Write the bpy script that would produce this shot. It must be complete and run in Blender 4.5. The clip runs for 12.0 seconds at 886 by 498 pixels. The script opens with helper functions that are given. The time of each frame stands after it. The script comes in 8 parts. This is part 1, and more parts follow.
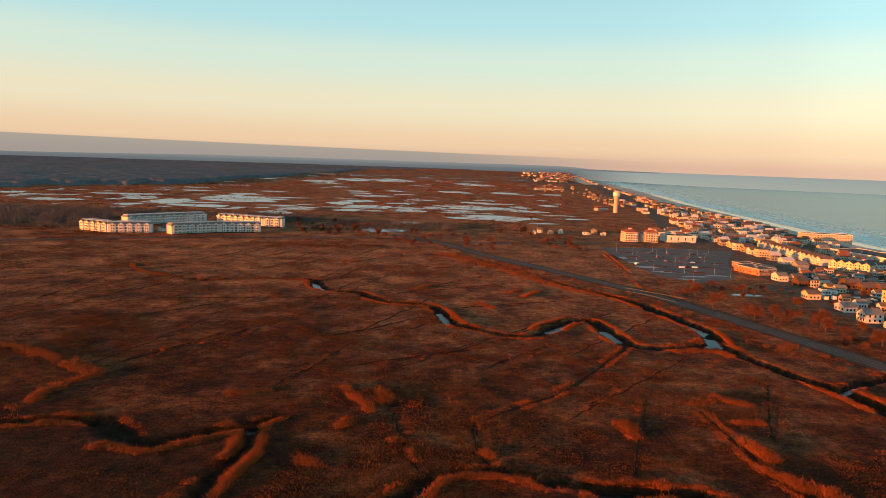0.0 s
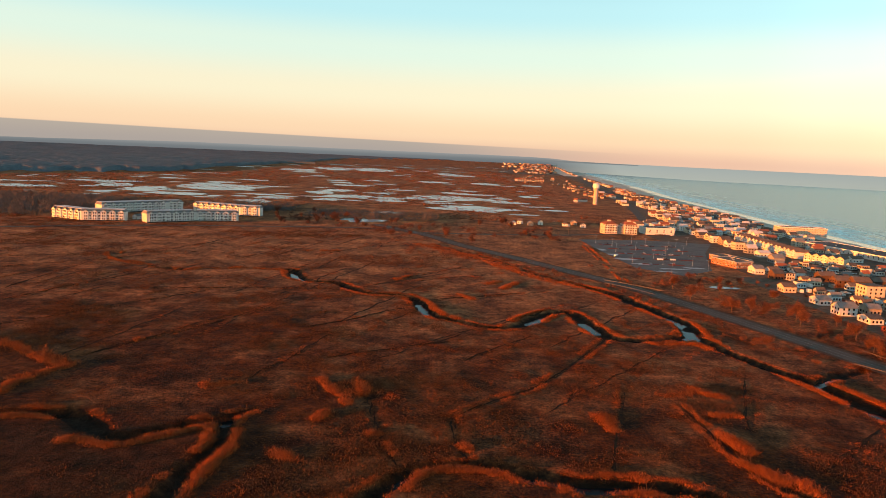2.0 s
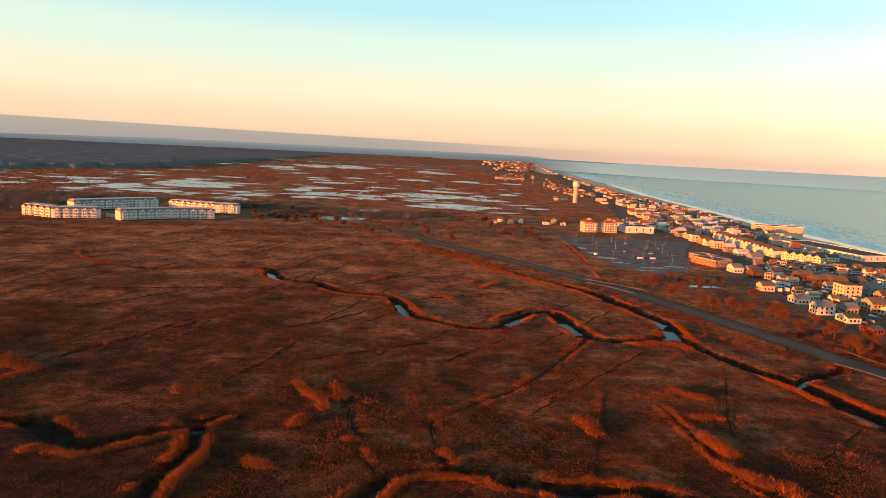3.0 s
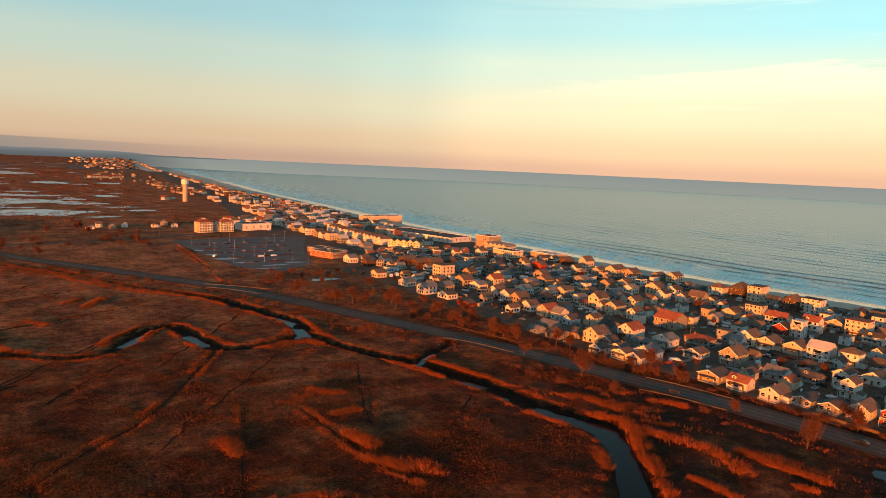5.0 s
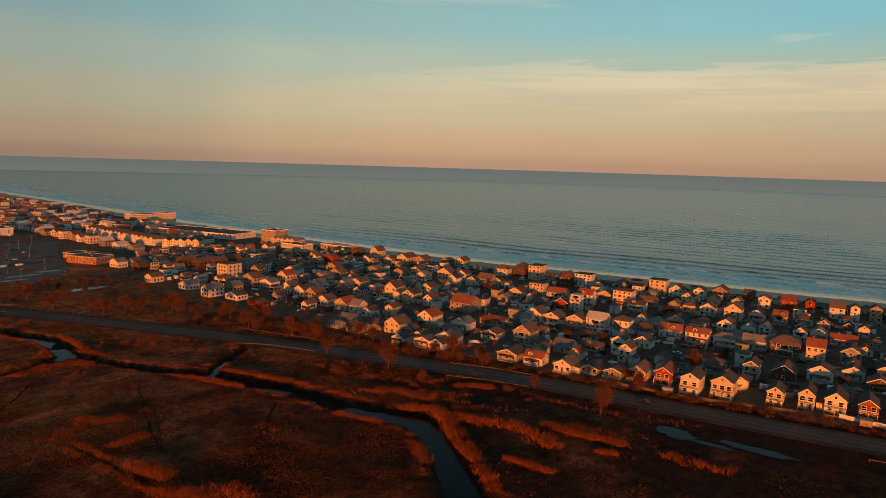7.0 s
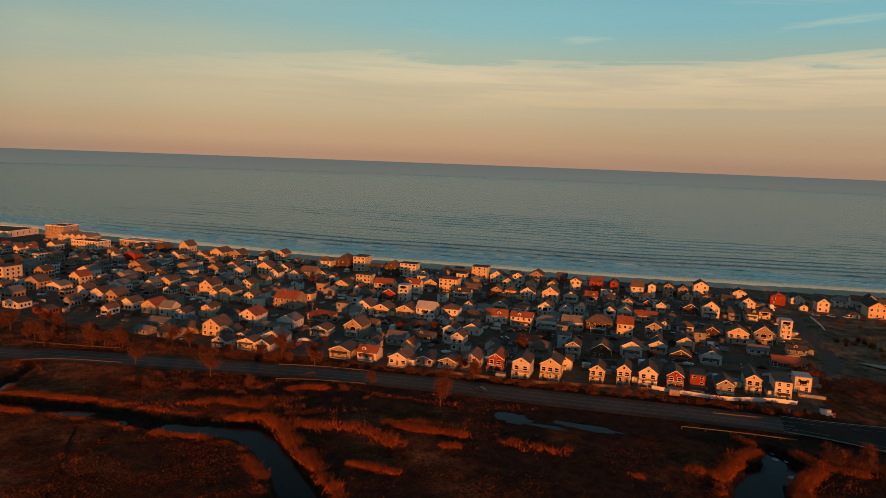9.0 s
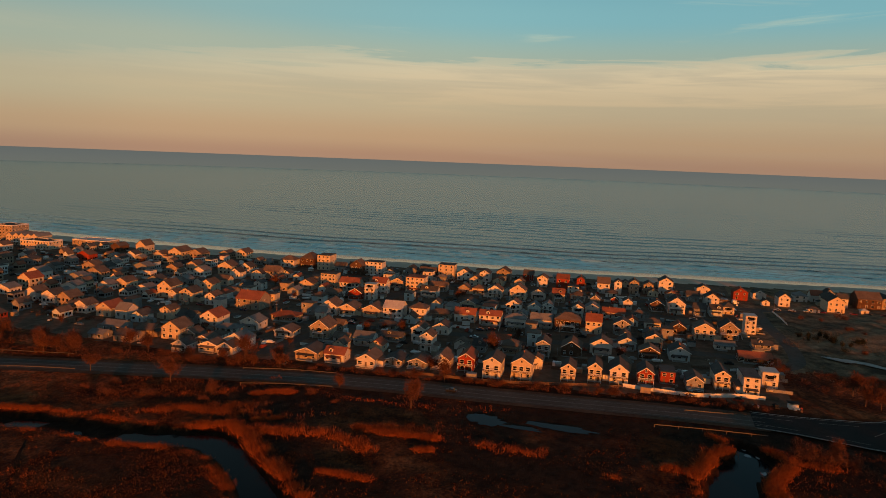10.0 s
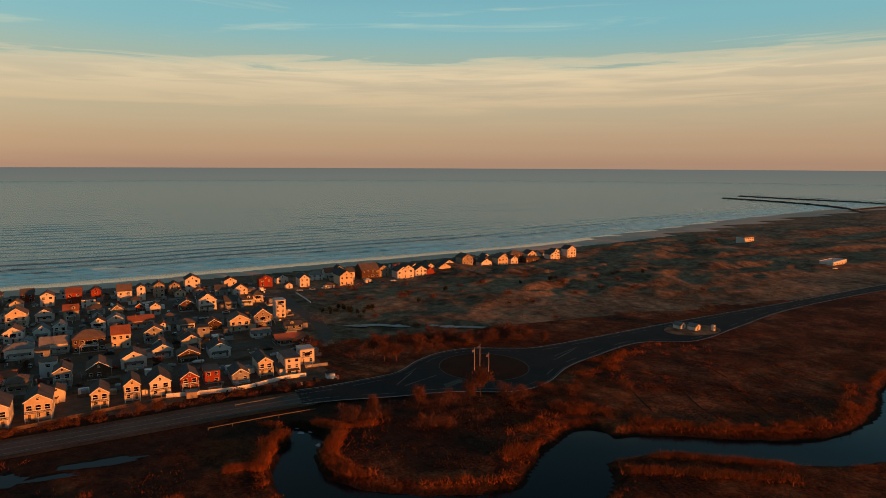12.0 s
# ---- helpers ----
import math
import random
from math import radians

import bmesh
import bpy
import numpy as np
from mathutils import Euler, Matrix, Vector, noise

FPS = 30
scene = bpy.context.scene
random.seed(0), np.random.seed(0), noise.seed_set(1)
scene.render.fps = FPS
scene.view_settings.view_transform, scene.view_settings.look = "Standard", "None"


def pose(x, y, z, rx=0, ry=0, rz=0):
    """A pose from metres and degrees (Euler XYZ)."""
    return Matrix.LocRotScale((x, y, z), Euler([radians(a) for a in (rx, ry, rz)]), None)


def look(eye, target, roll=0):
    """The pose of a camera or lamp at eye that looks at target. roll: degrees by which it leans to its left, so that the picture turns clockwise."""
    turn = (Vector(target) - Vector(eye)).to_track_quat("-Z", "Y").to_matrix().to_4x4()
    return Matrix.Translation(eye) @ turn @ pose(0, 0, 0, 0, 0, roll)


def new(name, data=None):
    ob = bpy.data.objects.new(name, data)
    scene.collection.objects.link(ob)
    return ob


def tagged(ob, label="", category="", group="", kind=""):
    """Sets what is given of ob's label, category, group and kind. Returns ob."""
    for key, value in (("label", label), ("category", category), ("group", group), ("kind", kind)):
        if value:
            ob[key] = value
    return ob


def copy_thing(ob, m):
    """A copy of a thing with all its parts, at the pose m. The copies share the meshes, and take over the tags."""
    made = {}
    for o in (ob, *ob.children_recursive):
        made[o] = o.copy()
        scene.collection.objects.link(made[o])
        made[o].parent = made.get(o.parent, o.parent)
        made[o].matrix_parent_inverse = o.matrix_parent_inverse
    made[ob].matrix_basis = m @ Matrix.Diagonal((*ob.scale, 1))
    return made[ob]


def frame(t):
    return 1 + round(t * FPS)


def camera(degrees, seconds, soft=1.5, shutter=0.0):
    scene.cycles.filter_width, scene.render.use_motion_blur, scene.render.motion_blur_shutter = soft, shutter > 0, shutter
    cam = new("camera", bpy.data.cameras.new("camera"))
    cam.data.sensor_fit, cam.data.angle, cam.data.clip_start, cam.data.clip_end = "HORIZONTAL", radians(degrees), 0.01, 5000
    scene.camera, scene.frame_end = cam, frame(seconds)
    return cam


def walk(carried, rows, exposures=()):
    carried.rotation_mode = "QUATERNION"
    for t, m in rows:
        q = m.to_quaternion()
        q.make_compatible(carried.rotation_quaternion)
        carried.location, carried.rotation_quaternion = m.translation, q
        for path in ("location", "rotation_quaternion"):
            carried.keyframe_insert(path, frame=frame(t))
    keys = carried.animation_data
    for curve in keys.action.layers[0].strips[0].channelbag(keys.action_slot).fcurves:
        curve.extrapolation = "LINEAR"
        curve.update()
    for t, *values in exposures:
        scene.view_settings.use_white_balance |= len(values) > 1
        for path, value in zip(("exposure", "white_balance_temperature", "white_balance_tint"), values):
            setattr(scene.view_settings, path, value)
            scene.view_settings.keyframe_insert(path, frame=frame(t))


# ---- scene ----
import itertools

# ---- camera ----
cam = camera(66.54, 12.0, 0.5)
PATH = [
    (0.0, 0.00, 0.00, 94.25, 0.001, -7.397, 1.921),
    (0.5, -0.17, 0.03, 93.98, -0.619, -7.318, 2.027),
    (1.0, -0.12, 0.13, 93.99, -0.970, -7.504, 2.114),
    (1.5, 0.06, 1.14, 94.05, -1.265, -7.821, 2.277),
    (2.0, 0.22, 3.01, 94.13, -1.743, -8.151, 2.587),
    (2.5, 0.45, 5.46, 94.16, -1.979, -8.293, 2.695),
    (4.3, 1.04, 17.89, 95.32, -17.973, -7.835, 2.751),
    (4.5, 1.03, 19.14, 95.33, -22.042, -7.623, 2.656),
    (5.0, 0.94, 22.23, 95.47, -35.467, -7.136, 2.550),
    (5.5, 1.39, 26.50, 94.93, -45.426, -6.939, 1.885),
    (6.0, 2.57, 29.92, 94.53, -48.698, -6.983, 1.728),
    (6.5, 4.02, 33.21, 94.12, -51.241, -7.062, 1.650),
    (8.5, 9.87, 45.13, 93.57, -64.340, -7.471, 2.191),
    (9.0, 12.07, 48.07, 93.26, -69.489, -7.530, 2.143),
    (9.5, 14.34, 50.78, 93.05, -71.954, -7.614, 2.091),
    (10.0, 16.69, 52.66, 92.96, -72.684, -7.652, 2.207),
    (10.5, 19.00, 53.63, 92.97, -75.634, -7.518, 2.031),
    (11.0, 21.53, 55.04, 92.72, -86.006, -7.259, 1.438),
    (11.5, 23.53, 56.84, 92.01, -99.988, -7.064, 0.720),
    (12.0, 26.06, 57.88, 91.06, -112.512, -7.100, 0.256),
]
EXPOSURES = [(0.0, 0.94), (1.5, 1.06), (2.5, 1.18), (4.5, 0.94), (5.0, 0.66), (5.5, 0.40), (6.0, 0.14), (6.5, -0.14), (8.5, -0.38), (10.5, -0.48), (11.0, -0.45), (12.0, -0.32)]
walk(cam, [(t, pose(x, y, z, 90 + p, 0, yaw) @ pose(0, 0, 0, 0, 0, r)) for t, x, y, z, yaw, p, r in PATH], EXPOSURES)

# ---- sky and sun ----
SUN_ELEVATION = radians(3.4)
SUN_AZIMUTH = Vector((-0.86, -0.51, 0)).normalized()     # the way to the low sun, inland
world = bpy.data.worlds.new("evening_sky")
scene.world = world
world.use_nodes = True
wt = world.node_tree
wt.nodes.clear()


def wnode(kind, **settings):
    n = wt.nodes.new(kind)
    for key, value in settings.items():
        if key == "operation":
            n.operation = value
        elif key == "blend_type":
            n.blend_type = value
    return n


def wmath(op, a, b=0.0, c=None):
    n = wnode("ShaderNodeMath", operation=op)
    for i, v in enumerate((a, b) if c is None else (a, b, c)):
        if isinstance(v, (int, float)):
            n.inputs[i].default_value = v
        else:
            wt.links.new(v, n.inputs[i])
    return n.outputs[0]


def wramp(value, stops, mode="EASE"):
    n = wt.nodes.new("ShaderNodeValToRGB")
    n.color_ramp.interpolation = mode
    while len(n.color_ramp.elements) < len(stops):
        n.color_ramp.elements.new(0.5)
    for e, (at, colour) in zip(n.color_ramp.elements, stops):
        e.position, e.color = at, (*colour, 1)
    wt.links.new(value, n.inputs[0])
    return n.outputs[0]


def wmix(fac, a, b, mode="MIX"):
    n = wt.nodes.new("ShaderNodeMix")
    n.data_type, n.blend_type = "RGBA", mode
    for i, v in ((0, fac), (6, a), (7, b)):
        if isinstance(v, (int, float)):
            n.inputs[i].default_value = v
        elif isinstance(v, tuple):
            n.inputs[i].default_value = (*v, 1)
        else:
            wt.links.new(v, n.inputs[i])
    return n.outputs[2]


coords = wt.nodes.new("ShaderNodeTexCoord")
xyz = wt.nodes.new("ShaderNodeSeparateXYZ")
wt.links.new(coords.outputs["Generated"], xyz.inputs[0])
dx, dy, dz = xyz.outputs
up = wmath("MAXIMUM", dz, 0.0)
# clear evening gradient: salmon at the horizon, cream, then teal
gradient = wramp(wmath("MULTIPLY", up, 2.0), [
    (0.0, (0.47, 0.305, 0.225)), (0.05, (0.54, 0.388, 0.265)), (0.16, (0.53, 0.478, 0.348)), (0.28, (0.420, 0.505, 0.430)),
    (0.39, (0.28, 0.47, 0.49)), (0.56, (0.18, 0.37, 0.44)), (0.8, (0.125, 0.215, 0.265)), (1.0, (0.08, 0.14, 0.185))])
# thin cloud sheet over the sea, thicker to the south-east
stretch = wt.nodes.new("ShaderNodeCombineXYZ")
wt.links.new(wmath("MULTIPLY", dx, 2.6), stretch.inputs[0])
wt.links.new(wmath("MULTIPLY", dy, 2.6), stretch.inputs[1])
wt.links.new(wmath("ADD", wmath("MULTIPLY", dz, 40.0), wmath("MULTIPLY", dx, 0.5)), stretch.inputs[2])


def cloud_noise(scale, detail, distortion):
    n = wt.nodes.new("ShaderNodeTexNoise")
    n.inputs["Scale"].default_value, n.inputs["Detail"].default_value = scale, detail
    n.inputs["Roughness"].default_value, n.inputs["Distortion"].default_value = 0.55, distortion
    wt.links.new(stretch.outputs[0], n.inputs["Vector"])
    return n.outputs["Fac"]


southeast = wmath("ADD", wmath("MULTIPLY", dx, 0.75), wmath("MULTIPLY", dy, -0.62))
bearing = wmath("ADD", wmath("MULTIPLY", southeast, 0.5), 0.5)
amount = wramp(bearing, [(0.42, (0, 0, 0)), (0.58, (0.2, 0.2, 0.2)), (0.74, (0.62, 0.62, 0.62)), (0.97, (1, 1, 1))], "LINEAR")
upper = wmath("MULTIPLY", wramp(bearing, [(0.42, (0.34, 0.34, 0.34)), (0.555, (0.60, 0.60, 0.60)), (0.70, (0.71, 0.71, 0.71)), (0.81, (0.66, 0.66, 0.66)), (0.93, (0.71, 0.71, 0.71)), (1.0, (0.70, 0.70, 0.70))], "LINEAR"), 0.2)
wisps = cloud_noise(1.7, 10, 0.45)
wispy = wmath("MULTIPLY", wmath("SUBTRACT", wisps, 0.5), 0.085)
edge = wmath("SUBTRACT", wmath("ADD", upper, wispy), dz)
sheet = wramp(wmath("ADD", wmath("MULTIPLY", edge, 12.0), 0.20), [(0.09, (0, 0, 0)), (0.17, (0.50, 0.50, 0.50)), (0.28, (0.85, 0.85, 0.85)), (0.62, (0.65, 0.65, 0.65)), (1.0, (0.30, 0.30, 0.30))])
high = wramp(cloud_noise(0.75, 9, 0.6), [(0.58, (0, 0, 0)), (0.70, (0.9, 0.9, 0.9))])
cover = wmath("MULTIPLY", wmath("MAXIMUM", sheet, wmath("MULTIPLY", high, 0.55)), amount)
streaks = cloud_noise(1.7, 9, 0.4)
cloud_colour = wmix(wramp(wmath("MULTIPLY", up, 5.0), [(0.0, (0, 0, 0)), (0.7, (1, 1, 1))]), (0.56, 0.36, 0.24), (1.05, 0.82, 0.52))
cloud_colour = wmix(wmath("MULTIPLY", wramp(streaks, [(0.38, (0, 0, 0)), (0.62, (1, 1, 1))]), 0.40), cloud_colour, (0.56, 0.43, 0.33))
sky_colour = wmix(wmath("MULTIPLY", cover, 0.92), gradient, cloud_colour)
# the sky fades towards the south-east, away from the northern brightness
aloft = wmath("MULTIPLY", wramp(southeast, [(0.0, (0, 0, 0)), (0.7, (1, 1, 1))]), wramp(up, [(0.11, (0, 0, 0)), (0.20, (1, 1, 1))]))
sky_colour = wmix(aloft, sky_colour, wmix(1.0, sky_colour, (0.84, 1.22, 1.38), "MULTIPLY"))
# grey cloud bank low over the north-western land
northwest = wmath("ADD", wmath("MULTIPLY", dx, -0.80), wmath("MULTIPLY", dy, 0.30))
bank_top = wmath("ADD", wmath("MULTIPLY", wmath("MAXIMUM", northwest, -0.12), 0.014), 0.0085)
bank = wramp(wmath("ADD", wmath("MULTIPLY", wmath("SUBTRACT", bank_top, dz), 160.0), 0.5), [(0.35, (0, 0, 0)), (0.65, (1, 1, 1))])
bank = wmath("MULTIPLY", bank, wramp(northwest, [(0.0, (0, 0, 0)), (0.35, (1, 1, 1))]))
sky_colour = wmix(wmath("MULTIPLY", bank, 0.85), sky_colour, (0.190, 0.198, 0.196))
# the clear north is dimmer than the sky opposite the sun
sky_colour = wmix(1.0, sky_colour, wramp(bearing, [(0.28, (0.85, 0.85, 0.87)), (0.37, (0.90, 0.90, 0.92)), (0.43, (0.97, 0.99, 1.0)), (0.50, (1.22, 1.16, 1.09)), (0.60, (1.33, 1.21, 1.11)), (0.75, (1.28, 1.16, 1.07)), (0.87, (1.16, 1.08, 1.02)), (1.0, (1.15, 1.08, 1.03))]), "MULTIPLY")
nishita = wt.nodes.new("ShaderNodeTexSky")
nishita.sky_type, nishita.sun_disc = "NISHITA", False
nishita.sun_elevation = SUN_ELEVATION
nishita.sun_rotation = math.atan2(SUN_AZIMUTH.x, SUN_AZIMUTH.y)
low = wt.nodes.new("ShaderNodeBackground")
low.inputs["Strength"].default_value = 0.03
wt.links.new(nishita.outputs[0], low.inputs["Color"])
main_sky = wt.nodes.new("ShaderNodeBackground")
main_sky.inputs["Strength"].default_value = 0.86
wt.links.new(sky_colour, main_sky.inputs["Color"])
both = wt.nodes.new("ShaderNodeAddShader")
out = wt.nodes.new("ShaderNodeOutputWorld")
wt.links.new(low.outputs[0], both.inputs[0])
wt.links.new(main_sky.outputs[0], both.inputs[1])
wt.links.new(both.outputs[0], out.inputs["Surface"])

sun = new("sun", bpy.data.lights.new("sun", "SUN"))
sun.data.energy, sun.data.angle, sun.data.color = 7.4, radians(0.6), (1.0, 0.245, 0.024)
to_sun = SUN_AZIMUTH * math.cos(SUN_ELEVATION) + Vector((0, 0, math.sin(SUN_ELEVATION)))
sun.matrix_world = look(to_sun * 300, (0, 0, 0))


# ---- materials ----
def material(name, dark, light, rough=0.85, grain=0.4, patches=0.06, bump=0.25, depth=0.1, metal=0.0, vary=0.0, siding=0.0, detail=5.0, spread=(0.35, 0.65), dry=None, mud_dark=None, clump=0.0):
    """A weathered surface: two colours mixed by fine grain and broad patches, with relief. vary: how much single
    objects differ in brightness; siding: the height of lapped boards in metres; dry: paler colours mixed in with
    distance to stand for haze; a last colour lays mud on creek beds and darkens nearer turf; clump: how much tussocks a
    few metres wide differ."""
    m = bpy.data.materials.new(name)
    m.use_nodes = True
    nt = m.node_tree
    b = nt.nodes["Principled BSDF"]
    b.inputs["Roughness"].default_value, b.inputs["Metallic"].default_value = rough, metal
    b.inputs["Specular IOR Level"].default_value = 0.5 if rough < 0.7 else 0.08
    geo = nt.nodes.new("ShaderNodeNewGeometry")
    fine, broad = nt.nodes.new("ShaderNodeTexNoise"), nt.nodes.new("ShaderNodeTexNoise")
    for n, scale in ((fine, grain), (broad, patches)):
        n.inputs["Scale"].default_value, n.inputs["Detail"].default_value, n.inputs["Roughness"].default_value = scale, detail, 0.6
        nt.links.new(geo.outputs["Position"], n.inputs["Vector"])
    both = nt.nodes.new("ShaderNodeMath")
    both.operation = "ADD"
    nt.links.new(fine.outputs["Fac"], both.inputs[0])
    nt.links.new(broad.outputs["Fac"], both.inputs[1])
    half = nt.nodes.new("ShaderNodeMapRange")
    half.inputs["From Min"].default_value, half.inputs["From Max"].default_value = 2 * spread[0], 2 * spread[1]
    nt.links.new(both.outputs[0], half.inputs["Value"])
    mix = nt.nodes.new("ShaderNodeMix")
    mix.data_type = "RGBA"
    mix.inputs[6].default_value, mix.inputs[7].default_value = (*dark, 1), (*light, 1)
    nt.links.new(half.outputs[0], mix.inputs[0])
    colour = mix.outputs[2]
    if dry:
        attr, pale, by_pale = nt.nodes.new("ShaderNodeAttribute"), nt.nodes.new("ShaderNodeMix"), nt.nodes.new("ShaderNodeMix")
        attr.attribute_name = "dry"
        pale.data_type = by_pale.data_type = "RGBA"
        pale.inputs[6].default_value, pale.inputs[7].default_value = (*dry[0], 1), (*dry[1], 1)
        nt.links.new(half.outputs[0], pale.inputs[0])
        nt.links.new(attr.outputs["Fac"], by_pale.inputs[0])
        nt.links.new(colour, by_pale.inputs[6])
        nt.links.new(pale.outputs[2], by_pale.inputs[7])
        colour = by_pale.outputs[2]
    if mud_dark:
        attr, by_mud_dark = nt.nodes.new("ShaderNodeAttribute"), nt.nodes.new("ShaderNodeMix")
        attr.attribute_name = "mud_dark"
        by_mud_dark.data_type = "RGBA"
        by_mud_dark.inputs[7].default_value = (*mud_dark, 1)
        nt.links.new(attr.outputs["Fac"], by_mud_dark.inputs[0])
        nt.links.new(colour, by_mud_dark.inputs[6])
        colour = by_mud_dark.outputs[2]
    if clump:
        tuss, span, tint = nt.nodes.new("ShaderNodeTexNoise"), nt.nodes.new("ShaderNodeMapRange"), nt.nodes.new("ShaderNodeHueSaturation")
        tuss.inputs["Scale"].default_value, tuss.inputs["Detail"].default_value, tuss.inputs["Roughness"].default_value = 0.22, 7, 0.72
        span.inputs["From Min"].default_value, span.inputs["From Max"].default_value = 0.36, 0.66
        span.inputs["To Min"].default_value, span.inputs["To Max"].default_value = 1 - clump, 1 + clump
        nt.links.new(geo.outputs["Position"], tuss.inputs["Vector"])
        nt.links.new(tuss.outputs["Fac"], span.inputs["Value"])
        nt.links.new(span.outputs[0], tint.inputs["Value"])
        nt.links.new(colour, tint.inputs["Color"])
        colour = tint.outputs[0]
    if vary:
        info, scale = nt.nodes.new("ShaderNodeObjectInfo"), nt.nodes.new("ShaderNodeMapRange")
        scale.inputs["To Min"].default_value, scale.inputs["To Max"].default_value = 1 - vary, 1 + vary * 0.5
        nt.links.new(info.outputs["Random"], scale.inputs["Value"])
        hsv = nt.nodes.new("ShaderNodeHueSaturation")
        nt.links.new(scale.outputs[0], hsv.inputs["Value"])
        nt.links.new(colour, hsv.inputs["Color"])
        colour = hsv.outputs[0]
    nt.links.new(colour, b.inputs["Base Color"])
    height = fine.outputs["Fac"]
    if siding:
        wave = nt.nodes.new("ShaderNodeTexWave")
        wave.bands_direction, wave.wave_profile = "Z", "SAW"
        wave.inputs["Scale"].default_value, wave.inputs["Distortion"].default_value = 0.3142 / siding, 0.0
        nt.links.new(geo.outputs["Position"], wave.inputs["Vector"])
        height = wave.outputs["Fac"]
    relief = nt.nodes.new("ShaderNodeBump")
    relief.inputs["Strength"].default_value, relief.inputs["Distance"].default_value = bump, depth
    nt.links.new(height, relief.inputs["Height"])
    nt.links.new(relief.outputs[0], b.inputs["Normal"])
    return m


def island_material(name, colours, rough=0.9, through_light=0.0):
    """For leaves, blades and twigs: each piece takes its own shade between the colours."""
    m = bpy.data.materials.new(name)
    m.use_nodes = True
    nt = m.node_tree
    b = nt.nodes["Principled BSDF"]
    b.inputs["Roughness"].default_value = rough
    b.inputs["Specular IOR Level"].default_value = 0.15
    geo, ramp = nt.nodes.new("ShaderNodeNewGeometry"), nt.nodes.new("ShaderNodeValToRGB")
    while len(ramp.color_ramp.elements) < len(colours):
        ramp.color_ramp.elements.new(0.5)
    for i, (e, c) in enumerate(zip(ramp.color_ramp.elements, colours)):
        e.position, e.color = i / (len(colours) - 1), (*c, 1)
    nt.links.new(geo.outputs["Random Per Island"], ramp.inputs[0])
    nt.links.new(ramp.outputs[0], b.inputs["Base Color"])
    return m


def water_material(name, deep, rough, ripple, strength):
    m = bpy.data.materials.new(name)
    m.use_nodes = True
    nt = m.node_tree
    b = nt.nodes["Principled BSDF"]
    b.inputs["Base Color"].default_value, b.inputs["Roughness"].default_value, b.inputs["IOR"].default_value = (*deep, 1), rough, 1.333
    geo, n, relief = nt.nodes.new("ShaderNodeNewGeometry"), nt.nodes.new("ShaderNodeTexNoise"), nt.nodes.new("ShaderNodeBump")
    n.inputs["Scale"].default_value, n.inputs["Detail"].default_value = ripple, 4
    nt.links.new(geo.outputs["Position"], n.inputs["Vector"])
    nt.links.new(n.outputs["Fac"], relief.inputs["Height"])
    relief.inputs["Strength"].default_value, relief.inputs["Distance"].default_value = strength, 0.1
    nt.links.new(relief.outputs[0], b.inputs["Normal"])
    return m


